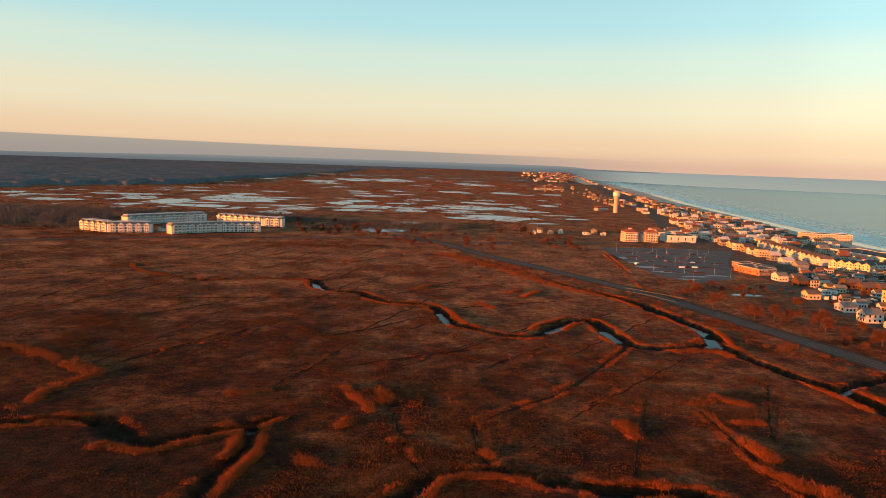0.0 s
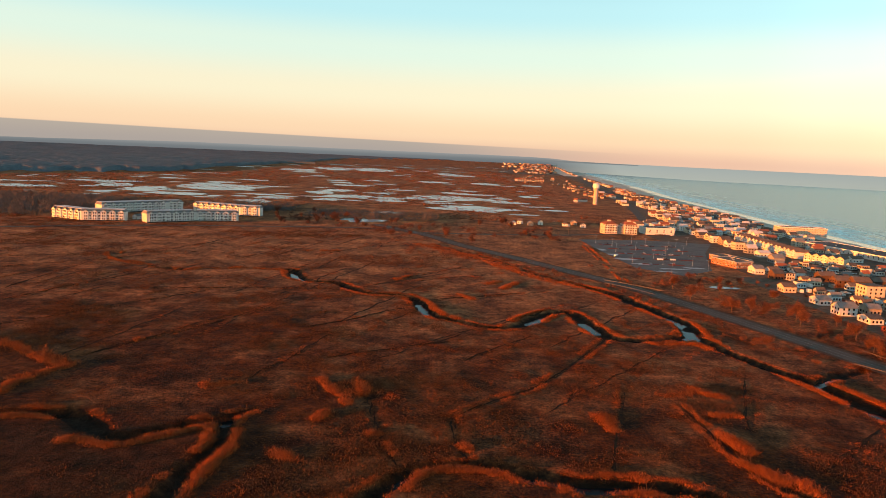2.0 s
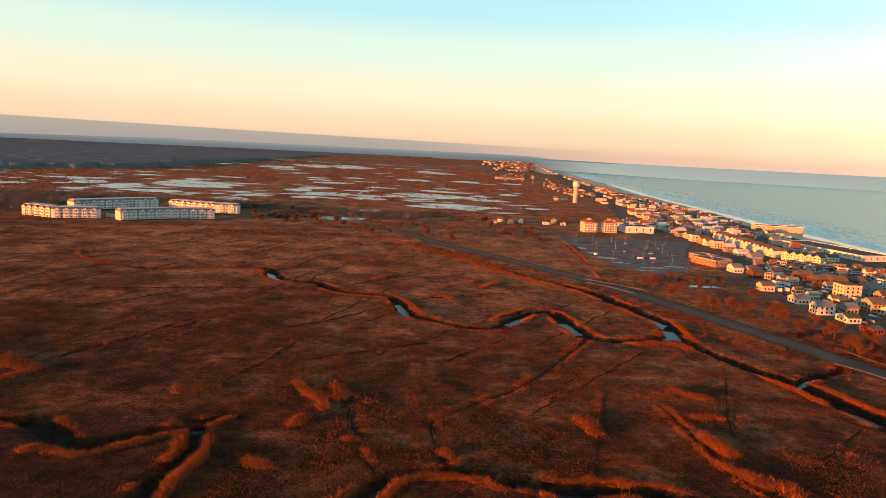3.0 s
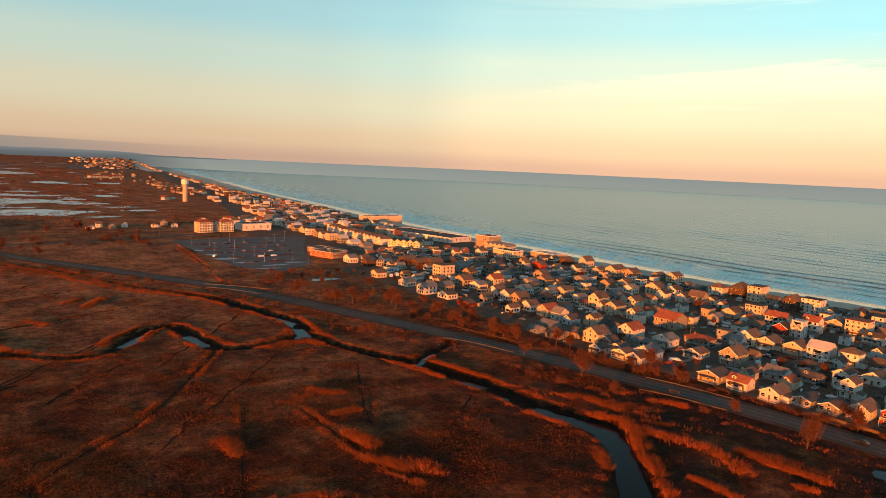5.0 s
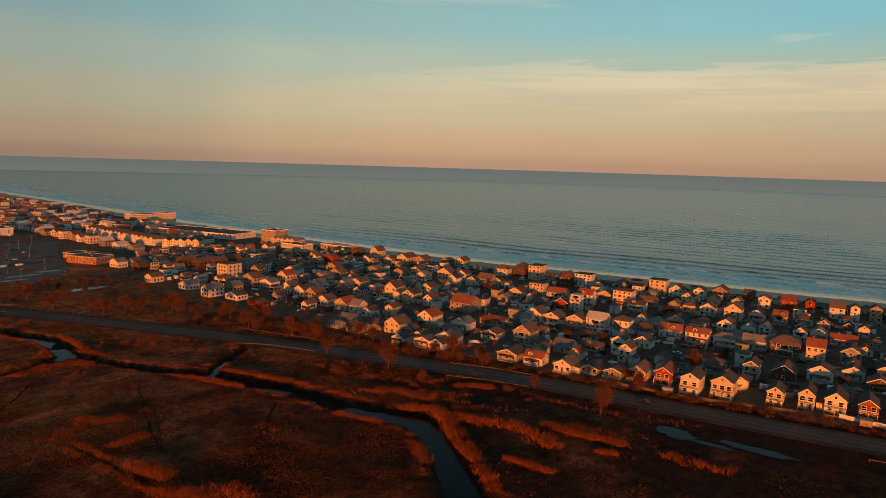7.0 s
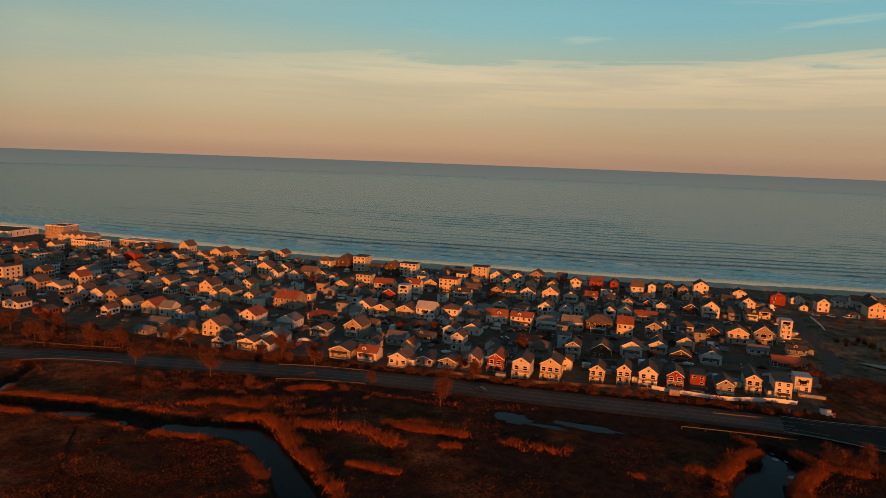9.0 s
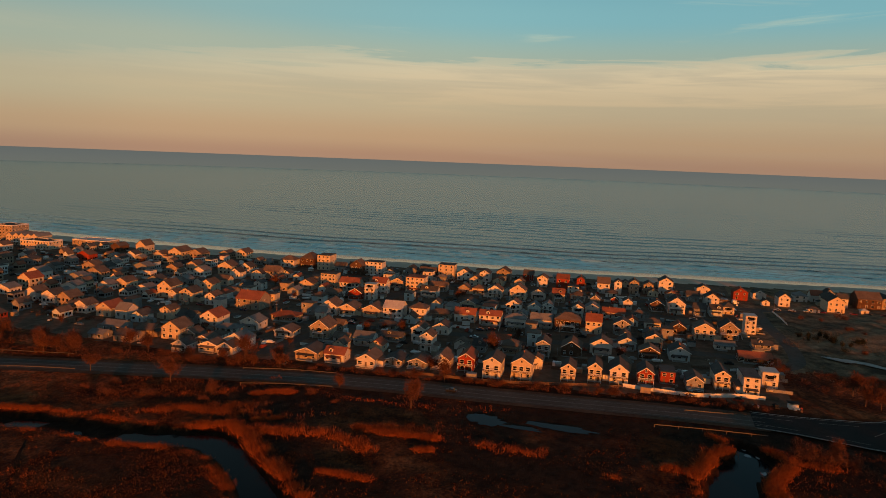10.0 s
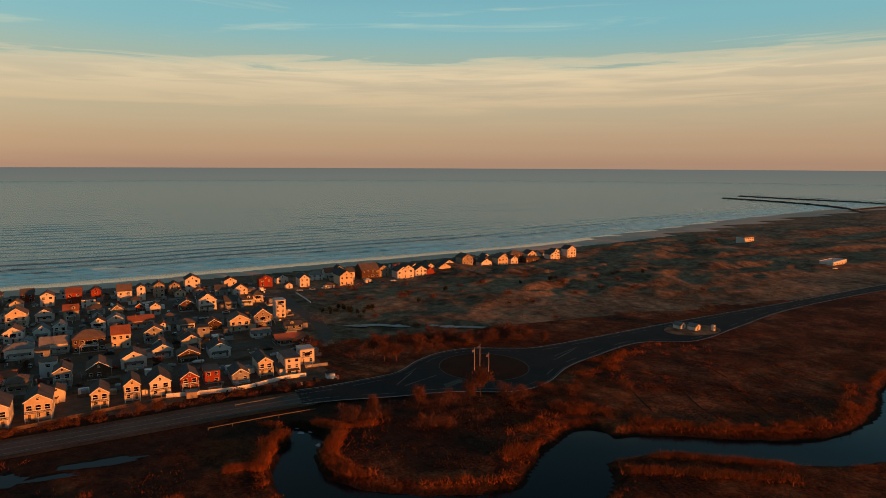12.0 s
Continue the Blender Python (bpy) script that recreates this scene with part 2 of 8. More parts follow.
MAT = {
    # the second, paler pair of turf colours stands for haze far off
    "marsh": material("marsh_turf", (0.019, 0.0043, 0.0014), (0.112, 0.0255, 0.0045), 0.95, 0.9, 0.035, 1.0, 0.9, detail=9, spread=(0.41, 0.61), dry=((0.085, 0.031, 0.014), (0.42, 0.162, 0.062)), mud_dark=(0.020, 0.0095, 0.0050), clump=0.6),
    "mud": material("creek_mud", (0.013, 0.008, 0.006), (0.040, 0.020, 0.012), 0.95, 0.8, 0.1, 0.4, 0.2),
    "yard": material("town_yard", (0.058, 0.036, 0.025), (0.175, 0.112, 0.075), 0.95, 0.25, 0.05, 0.4, 0.1),
    "dune": material("dune_grass_sand", (0.050, 0.034, 0.021), (0.27, 0.178, 0.105), 0.95, 0.12, 0.02, 0.8, 0.5, detail=8, spread=(0.40, 0.62), clump=0.4),
    "sand": material("beach_sand", (0.40, 0.32, 0.25), (0.58, 0.47, 0.37), 0.85, 0.08, 0.015, 0.3, 0.2),
    "wet_sand": material("wet_sand", (0.24, 0.19, 0.15), (0.38, 0.30, 0.24), 0.14, 0.05, 0.015, 0.05, 0.1),
    "slack": material("grey_mudflat", (0.08, 0.075, 0.068), (0.19, 0.18, 0.165), 0.5, 0.3, 0.06, 0.2, 0.1),
    "lot": material("grey_car_park_asphalt", (0.07, 0.063, 0.06), (0.14, 0.126, 0.118), 0.75, 0.5, 0.05, 0.2, 0.02),
    "asphalt": material("worn_asphalt", (0.052, 0.040, 0.033), (0.105, 0.082, 0.068), 0.8, 0.9, 0.06, 0.2, 0.02),
    "new_asphalt": material("dark_new_asphalt", (0.0085, 0.0085, 0.009), (0.021, 0.0195, 0.0195), 0.8, 0.9, 0.06, 0.2, 0.02),
    "gravel": material("verge_gravel", (0.05, 0.026, 0.016), (0.12, 0.065, 0.04), 0.95, 0.7, 0.08, 0.5, 0.05),
    "line": material("road_paint", (0.11, 0.10, 0.09), (0.26, 0.235, 0.21), 0.7, 1.5, 0.3, 0.1, 0.01),
    "white": material("white_clapboard", (0.50, 0.47, 0.435), (0.68, 0.64, 0.595), 0.6, 1.2, 0.25, 0.35, 0.03, vary=0.12, siding=0.2),
    "cream": material("cream_clapboard", (0.43, 0.355, 0.26), (0.58, 0.49, 0.365), 0.65, 1.2, 0.25, 0.35, 0.03, vary=0.12, siding=0.2),
    "tan": material("tan_shingle", (0.24, 0.19, 0.145), (0.38, 0.31, 0.24), 0.75, 1.6, 0.3, 0.4, 0.03, vary=0.18, siding=0.18),
    "grey": material("grey_shingle", (0.17, 0.17, 0.17), (0.30, 0.30, 0.30), 0.75, 1.6, 0.3, 0.4, 0.03, vary=0.18, siding=0.18),
    "blue": material("pale_blue_clapboard", (0.40, 0.46, 0.48), (0.55, 0.61, 0.63), 0.65, 1.2, 0.25, 0.35, 0.03, vary=0.1, siding=0.2),
    "red": material("barn_red_clapboard", (0.20, 0.032, 0.018), (0.32, 0.055, 0.03), 0.7, 1.2, 0.25, 0.35, 0.03, vary=0.1, siding=0.2),
    "brown": material("brown_shingle", (0.065, 0.038, 0.026), (0.13, 0.075, 0.05), 0.8, 1.6, 0.3, 0.4, 0.03, vary=0.15, siding=0.18),
    "roof_dark": material("charcoal_asphalt_shingle", (0.050, 0.048, 0.048), (0.11, 0.105, 0.10), 0.9, 2.2, 0.25, 0.5, 0.03, vary=0.25),
    "roof_brown": material("brown_asphalt_shingle", (0.090, 0.068, 0.055), (0.175, 0.135, 0.110), 0.9, 2.2, 0.25, 0.5, 0.03, vary=0.25),
    "roof_red": material("russet_asphalt_shingle", (0.19, 0.07, 0.042), (0.31, 0.115, 0.07), 0.9, 2.2, 0.25, 0.5, 0.03, vary=0.2),
    "roof_grey": material("grey_asphalt_shingle", (0.13, 0.13, 0.13), (0.23, 0.23, 0.225), 0.9, 2.2, 0.25, 0.5, 0.03, vary=0.2),
    "roof_pale": material("pale_membrane_roof", (0.38, 0.38, 0.38), (0.55, 0.55, 0.54), 0.8, 0.8, 0.15, 0.2, 0.02, vary=0.1),
    "trim": material("white_trim_paint", (0.62, 0.61, 0.60), (0.78, 0.77, 0.75), 0.5, 3.0, 0.5, 0.1, 0.01),
    "brick": material("red_brick_wall", (0.22, 0.10, 0.06), (0.34, 0.17, 0.105), 0.85, 1.2, 0.2, 0.4, 0.03, siding=0.3),
    "concrete": material("concrete", (0.26, 0.25, 0.24), (0.42, 0.41, 0.39), 0.85, 0.8, 0.15, 0.3, 0.02),
    "wood": material("weathered_wood", (0.09, 0.06, 0.042), (0.19, 0.13, 0.095), 0.85, 2.0, 0.4, 0.3, 0.02),
    "deck": material("stained_deck_boards", (0.12, 0.075, 0.05), (0.24, 0.16, 0.11), 0.8, 2.5, 0.4, 0.3, 0.02, vary=0.2),
    "metal": material("galvanised_steel", (0.32, 0.32, 0.33), (0.46, 0.46, 0.47), 0.45, 2.0, 0.3, 0.1, 0.01, metal=0.8),
    "rubber": material("black_rubber", (0.015, 0.015, 0.015), (0.03, 0.03, 0.03), 0.8, 5, 1, 0.1, 0.01),
    "stone": material("jetty_granite", (0.035, 0.033, 0.033), (0.09, 0.085, 0.08), 0.9, 0.5, 0.1, 0.5, 0.3),
    "snow": material("old_snow_ice", (0.17, 0.185, 0.19), (0.34, 0.36, 0.37), 0.6, 0.15, 0.03, 0.3, 0.1),
    "mulch": material("red_mulch_bed", (0.10, 0.022, 0.012), (0.20, 0.05, 0.028), 0.95, 0.6, 0.1, 0.5, 0.1),
    "bark": material("grey_brown_bark", (0.06, 0.036, 0.024), (0.13, 0.08, 0.055), 0.9, 2.0, 0.4, 0.5, 0.04),
    "tower": material("pale_tank_paint", (0.54, 0.52, 0.50), (0.68, 0.66, 0.64), 0.5, 0.15, 0.04, 0.1, 0.02),
    "tower_pink": material("faded_salmon_tank_paint", (0.42, 0.30, 0.25), (0.52, 0.38, 0.32), 0.6, 0.15, 0.04, 0.1, 0.02),
    "reed": island_material("dry_reed", [(0.085, 0.020, 0.006), (0.20, 0.054, 0.015), (0.36, 0.108, 0.031)]),
    "tuft": island_material("marsh_grass_blades", [(0.042, 0.0125, 0.005), (0.095, 0.030, 0.010), (0.19, 0.063, 0.021)]),
    "dune_tuft": island_material("dry_dune_grass_blades", [(0.07, 0.048, 0.028), (0.13, 0.092, 0.055), (0.20, 0.145, 0.09)]),
    "ditch": material("wet_ditch_turf", (0.014, 0.006, 0.003), (0.040, 0.015, 0.006), 0.95, 1.2, 0.1, 0.5, 0.2),
    "twig": island_material("russet_bare_twigs", [(0.050, 0.019, 0.012), (0.090, 0.036, 0.021), (0.15, 0.064, 0.036)]),
    "pine": island_material("dark_evergreen_needles", [(0.012, 0.016, 0.010), (0.035, 0.038, 0.022)]),
    # bare twigs greyed and lightened, some haze put into their colour
    "forest": island_material("hazed_winter_woods", [(0.060, 0.055, 0.054), (0.090, 0.080, 0.078), (0.125, 0.105, 0.098)]),
    # haze painted into the crowns: paler and bluer than woods close by
    "canopy": material("hazed_leafless_canopy", (0.066, 0.078, 0.086), (0.118, 0.128, 0.135), 0.95, 0.06, 0.006, 0.6, 2.0, clump=0.3),
    "creek": water_material("tidal_creek_water", (0.006, 0.008, 0.009), 0.06, 1.2, 0.08),
    "pond": water_material("still_pool_water", (0.020, 0.026, 0.030), 0.05, 0.8, 0.04),
}

for key in ("creek", "pond"):
    MAT[key].node_tree.nodes["Principled BSDF"].inputs["Specular IOR Level"].default_value = 0.09


def plain(name, colour, rough=0.4, metal=0.0, coat=0.0):
    m = bpy.data.materials.new(name)
    m.use_nodes = True
    b = m.node_tree.nodes["Principled BSDF"]
    b.inputs["Base Color"].default_value, b.inputs["Roughness"].default_value, b.inputs["Metallic"].default_value = (*colour, 1), rough, metal
    b.inputs["Coat Weight"].default_value = coat
    return m


MAT["rail"] = material("weathered_guardrail", (0.05, 0.044, 0.040), (0.10, 0.085, 0.075), 0.6, 2.0, 0.3, 0.1, 0.01)
MAT["glass"] = plain("window_glass", (0.008, 0.009, 0.011), 0.12)
MAT["glass"].node_tree.nodes["Principled BSDF"].inputs["Specular IOR Level"].default_value = 0.35
CAR_PAINT = [plain(f"car_paint_{n}", c, 0.3, 0.2, 0.6) for n, c in (
    ("white", (0.62, 0.62, 0.62)), ("silver", (0.36, 0.37, 0.38)), ("black", (0.02, 0.02, 0.022)), ("red", (0.24, 0.02, 0.015)), ("blue", (0.03, 0.06, 0.14)))]

# ---- mesh helpers ----
def np_mesh(name, verts, faces, mat=None, smooth=False):
    """A mesh from an (n, 3) array and an (m, 3 or 4) array of indices."""
    verts, faces = np.asarray(verts, np.float32), np.asarray(faces, np.int32)
    me = bpy.data.meshes.new(name)
    me.vertices.add(len(verts))
    me.vertices.foreach_set("co", verts.ravel())
    k = faces.shape[1]
    me.loops.add(faces.size)
    me.loops.foreach_set("vertex_index", faces.ravel())
    me.polygons.add(len(faces))
    me.polygons.foreach_set("loop_start", np.arange(0, faces.size, k, dtype=np.int32))
    me.update(calc_edges=True)
    if smooth:
        me.polygons.foreach_set("use_smooth", np.ones(len(faces), bool))
    if mat:
        me.materials.append(mat)
    return me


def poly_mesh(name, verts, faces, mat=None):
    me = bpy.data.meshes.new(name)
    me.from_pydata([tuple(v) for v in verts], [], faces)
    if mat:
        me.materials.append(mat)
    return me


def bm_mesh(name, bm, mat=None):
    me = bpy.data.meshes.new(name)
    bm.to_mesh(me)
    bm.free()
    if mat:
        me.materials.append(mat)
    return me


def part(name, me, parent, loc=(0, 0, 0), scale=(1, 1, 1), rz=0.0, label=""):
    ob = new(name, me)
    ob.parent = parent
    ob.location, ob.scale, ob.rotation_euler = loc, scale, (0, 0, rz)
    if label:
        ob["label"] = label
    return ob


def thing(name, label, category, loc=(0, 0, 0), rz=0.0, group="", kind="", me=None):
    ob = new(name, me)
    ob.location, ob.rotation_euler = loc, (0, 0, rz)
    return tagged(ob, label, category, group, kind)


def add_box(bm, x0, x1, y0, y1, z0, z1, bevel=0.0):
    vs = [bm.verts.new((x, y, z)) for z in (z0, z1) for x, y in ((x0, y0), (x1, y0), (x1, y1), (x0, y1))]
    fs = [bm.faces.new([vs[i] for i in f]) for f in ((3, 2, 1, 0), (4, 5, 6, 7), (0, 1, 5, 4), (1, 2, 6, 5), (2, 3, 7, 6), (3, 0, 4, 7))]
    if bevel:
        edges = list({e for f in fs for e in f.edges})
        bmesh.ops.bevel(bm, geom=edges, offset=bevel, segments=1, affect="EDGES")


def box_me(name, x0, x1, y0, y1, z0, z1, mat, bevel=0.0):
    bm = bmesh.new()
    add_box(bm, x0, x1, y0, y1, z0, z1, bevel)
    return bm_mesh(name, bm, mat)


def add_cyl(bm, x, y, z0, z1, r0, r1, n=8):
    a = [bm.verts.new((x + r0 * math.cos(t), y + r0 * math.sin(t), z0)) for t in np.linspace(0, 2 * math.pi, n, endpoint=False)]
    b = [bm.verts.new((x + r1 * math.cos(t), y + r1 * math.sin(t), z1)) for t in np.linspace(0, 2 * math.pi, n, endpoint=False)]
    for i in range(n):
        bm.faces.new((a[i], a[(i + 1) % n], b[(i + 1) % n], b[i]))
    bm.faces.new(a[::-1]), bm.faces.new(b)


def value_noise(x, y, seed=0):
    """Smooth noise in 0..1 on arrays, one unit to a cell."""
    xi, yi = np.floor(x).astype(np.int64), np.floor(y).astype(np.int64)
    fx, fy = x - xi, y - yi
    fx, fy = fx * fx * (3 - 2 * fx), fy * fy * (3 - 2 * fy)

    def h(i, j):
        n = (i * 374761393 + j * 668265263 + seed * 974711) & 0x7FFFFFFF
        n = ((n ^ (n >> 13)) * 1274126177) & 0x7FFFFFFF
        return ((n ^ (n >> 16)) & 0xFFFF) / 65535.0

    return (h(xi, yi) * (1 - fx) + h(xi + 1, yi) * fx) * (1 - fy) + (h(xi, yi + 1) * (1 - fx) + h(xi + 1, yi + 1) * fx) * fy


def fractal(x, y, size, octaves=4, seed=0):
    total, amp, norm = 0, 1.0, 0
    for k in range(octaves):
        total = total + amp * value_noise(x / size * 2**k + 17.3 * k, y / size * 2**k - 9.1 * k, seed + k)
        norm, amp = norm + amp, amp * 0.5
    return total / norm


def smooth(a, b, v):
    t = np.clip((v - a) / (b - a), 0, 1)
    return t * t * (3 - 2 * t)


# ---- the plan: coast, road and tidal channels ----
COAST = np.array([(-1700, 1120), (-1245, 992), (-614, 778), (-385, 713), (-156, 666), (10, 634), (97, 613), (171, 600), (400, 566), (660, 566), (940, 577),
                  (1150, 593), (1826, 633), (2951, 768), (4200, 940), (5400, 1130), (6700, 1290), (9300, 1800)], float)
ROAD = np.array([(-60, 850), (4, 763), (39, 691), (87, 615), (125, 551), (156, 497), (190, 410), (220, 325), (241, 253), (256, 196), (265, 147),
                 (270, 104), (275, 68), (279, 40), (282, 8)], float)


def coast_x(y):
    return np.interp(y, COAST[:, 0], COAST[:, 1])


def sand_reach(y):
    """How much further the sand runs out along the northern and the southern shore."""
    return 55 * np.clip((y - 900) / 1400, 0, 1) + 50 * np.clip((-300 - y) / 500, 0, 1)


def road_x(y):
    return np.interp(y, ROAD[::-1, 1], ROAD[::-1, 0])


CHANNELS = {  # x, y, half width
    "upper_creek": [(-256, 566, 4), (-250, 552, 4), (-234, 529, 1.2), (-202, 508, 1.4), (-189, 504, 4.5), (-180, 500, 1.4), (-137, 516, 1.2), (-110, 516, 1.6), (-98, 512, 5), (-91, 490, 6), (-80, 476, 4)],
    "main_creek": [(-80, 476, 4), (-59, 472, 4), (-49, 457, 5), (-34, 441, 3.5), (-8, 436, 4), (2, 407, 6), (7, 389, 6), (20, 377, 4), (38, 364, 4), (52, 366, 5),
                   (69, 390, 7), (82, 406, 6), (93, 404, 6), (97, 375, 7), (101, 355, 6.5), (109, 350, 5), (127, 351, 5), (151, 361, 7)],
    "lower_creek": [(151, 361, 4.5), (158, 329, 4.0), (167, 307, 4.5), (177, 282, 5.5), (184, 255, 6.5), (187, 231, 7), (188, 213, 7.5), (192, 199, 8.5), (195, 187, 9.5), (190, 175, 9),
                    (181, 163, 8), (169, 150, 8), (158, 136, 8.5), (144, 100, 10), (150, 50, 12), (172, 10, 14)],
    "north_branch": [(152, 362, 6), (156, 395, 6), (148, 424, 6), (140, 456, 6), (130, 479, 4), (98, 529, 2), (61, 612, 1.6), (10, 695, 1.4)],
    "side_branch": [(178, 288, 3.0), (202, 304, 3.2), (215, 311, 2.6)],
    "west_creek": [(-220, 222, 3), (-151, 223, 3.2), (-134, 228, 3.2), (-118, 226, 4.2), (-108, 219, 6), (-98, 209, 5), (-88, 212, 4), (-76, 221, 4), (-67, 226, 3.5), (-58, 236, 1.5)],
    "west_spur": [(-64, 224, 5), (-62, 205, 5), (-65, 187, 6), (-68, 165, 6), (-72, 140, 6)],
    "near_creek": [(-18, 168, 5), (-4, 188, 5), (3, 195, 4), (13, 199, 3.5), (22, 198, 4), (30, 194, 5), (39, 191, 6), (50, 187, 7.5), (60, 188, 7), (72, 188, 6), (86, 180, 5), (100, 165, 5)],
    "inlet": [(256, 19, 5), (248, 16, 7), (240, 20, 8), (226, 24, 9), (212, 23, 10), (196, 12, 13), (184, -6, 15), (178, -30, 14), (186, -52, 13), (201, -60, 12), (214, -76, 9)],
    "river": [(176, 10, 15), (150, -20, 18), (178, -40, 14), (201, -62, 12), (200, -88, 11), (187, -112, 12), (173, -138, 13), (172, -165, 13), (181, -195, 14), (199, -226, 15), (211, -262, 16), (216, -310, 18), (220, -380, 20), (225, -470, 22), (230, -560, 22)],
    "ditch_a": [(-20, 257, 1.5), (-13, 226, 2), (-9, 208, 2.2), (-4, 194, 2.2)],
    "ditch_b": [(13, 234, 1.8), (14, 212, 2.2), (18, 199, 2.2)],
    "ditch_c": [(13, 234, 1.4), (27, 249, 1.2), (54, 276, 1.2), (86, 326, 1.4), (99, 348, 2)],
    "ditch_d": [(103, 256, 1.0), (105, 223, 1.6), (107, 202, 2.4), (112, 183, 2.4)],
    "ditch_e": [(60, 190, 1.6), (68, 216, 1.2), (86, 270, 0.9)],
    "lot_ditch": [(178, 753, 1.5), (169, 629, 1.5), (163, 553, 1.5), (158, 512, 1.5)],
}
DITCHES = [((-148, 286), (-94, 392)), ((-217, 324), (-134, 435)), ((-247, 369), (-199, 485)), ((-130, 315), (-66, 428)), ((-65, 344), (-7, 404)), ((-70, 264), (-41, 347)),
           ((-345, 519), (-263, 552)), ((-391, 589), (-255, 664)), ((-255, 415), (-251, 555)), ((4, 523), (100, 598)), ((-91, 590), (-15, 727)), ((-190, 430), (-60, 452)),
           ((-310, 470), (-180, 600)), ((20, 300), (62, 352)), ((120, 230), (150, 300)), ((130, 200), (176, 240)), ((-40, 300), (25, 340)), ((215, -150), (260, -110)),
           ((205, -165), (275, -130)), ((225, -190), (285, -165)), ((10, 430), (90, 470)), ((-20, 480), (70, 540))]
for i, (a, b) in enumerate(DITCHES):
    CHANNELS[f"straight_ditch_{i}"] = [(*a, 0.9), ((a[0] + b[0]) / 2 + 2, (a[1] + b[1]) / 2 - 1, 0.9), (*b, 0.8)]


def bend(points, step=3.0):
    """A channel's rows as a smooth line of points some metres apart (Catmull-Rom)."""
    p = np.array(points, float)
    p = np.vstack([2 * p[0] - p[1], p, 2 * p[-1] - p[-2]])
    out = []
    for i in range(1, len(p) - 2):
        n = max(2, int(np.hypot(*(p[i + 1] - p[i])[:2]) / step))
        t = np.linspace(0, 1, n, endpoint=False)[:, None]
        out.append(0.5 * (2 * p[i] + (p[i + 1] - p[i - 1]) * t + (2 * p[i - 1] - 5 * p[i] + 4 * p[i + 1] - p[i + 2]) * t**2 + (3 * p[i] - p[i - 1] - 3 * p[i + 1] + p[i + 2]) * t**3))
    return np.vstack(out + [p[-2:-1]])


NARROW = {"west_creek": 0.85, "west_spur": 0.62, "near_creek": 0.65, "main_creek": 0.85}
LINES = {name: bend([(x, y, w * NARROW.get(name, 1.0)) for x, y, w in rows]) for name, rows in CHANNELS.items()}
OPEN_WATER = [(2, 408), (-49, 457), (-84, 480), (67, 388), (97, 376), (154, 366)]      # wider reaches where the water lies open
for wx, wy in OPEN_WATER:
    for line in LINES.values():
        if line[:, 2].mean() > 2.4:
            line[:, 2] += 0.6 * np.exp(-((line[:, 0] - wx) ** 2 + (line[:, 1] - wy) ** 2) / 13.0**2)


def axis(lo, hi, fine, far, growth=1.07):
    """Grid lines: even between lo and hi, then growing out to +-far."""
    core = list(np.arange(lo, hi + fine, fine))
    step, v, right = fine, core[-1], []
    while v < far:
        step *= growth
        v += step
        right.append(v)
    step, v, left = fine, core[0], []
    while v > -far:
        step *= growth
        v -= step
        left.append(v)
    return np.array(left[::-1] + core + right)


GX, GY = axis(-190, 300, 1.95, 5300), axis(-250, 470, 1.95, 5300)
GY = np.unique(np.concatenate([GY[(GY >= -250) | (GY < -470)], np.arange(-468, -250, 3.4)]))
GX = np.unique(np.concatenate([GX[(GX <= 300) | (GX > 720)], np.arange(303, 720, 3.2)]))


def channel_depth(px, py):
    """How far each place lies inside a channel: 1 on the bed, 0 outside its banks."""
    inside = np.zeros(px.shape)
    for name, line in LINES.items():
        pad = line[:, 2].max() + 6
        x0, x1 = line[:, 0].min() - pad, line[:, 0].max() + pad
        y0, y1 = line[:, 1].min() - pad, line[:, 1].max() + pad
        box = (px > x0) & (px < x1) & (py > y0) & (py < y1)
        if not box.any():
            continue
        bx, by = px[box], py[box]
        wobble = (fractal(bx, by, 7.0, 2, 5) - 0.5) * 2.2
        best, hw = np.full(bx.shape, -99.0), np.ones(bx.shape)
        for s in range(0, len(line) - 1):
            a, b = line[s], line[s + 1]
            near = (np.abs(bx - (a[0] + b[0]) / 2) < pad + 4) & (np.abs(by - (a[1] + b[1]) / 2) < pad + 4)
            if not near.any():
                continue
            d = b[:2] - a[:2]
            qx, qy = bx[near], by[near]
            t = np.clip(((qx - a[0]) * d[0] + (qy - a[1]) * d[1]) / (d @ d + 1e-9), 0, 1)
            dist = np.hypot(qx - a[0] - t * d[0], qy - a[1] - t * d[1])
            here = a[2] + (b[2] - a[2]) * t
            hw[near] = np.where(here - dist > best[near], here, hw[near])
            best[near] = np.maximum(best[near], here - dist)
        soft = np.where(line[:, 2].mean() > 2.5, 1.0, 0.3)
        flare = 0.25 if name in ("river", "inlet") else 0.5
        depth = smooth(-0.9, np.maximum(1.3, flare * hw), best + wobble * soft)
        if line[:, 2].mean() < 2.2:
            depth = depth * (0.24 if "straight" in name else 0.10 + 0.16 * smooth(0.34, 0.60, fractal(bx, by, 16, 2, 57)))
        inside[box] = np.maximum(inside[box], depth)
    return inside


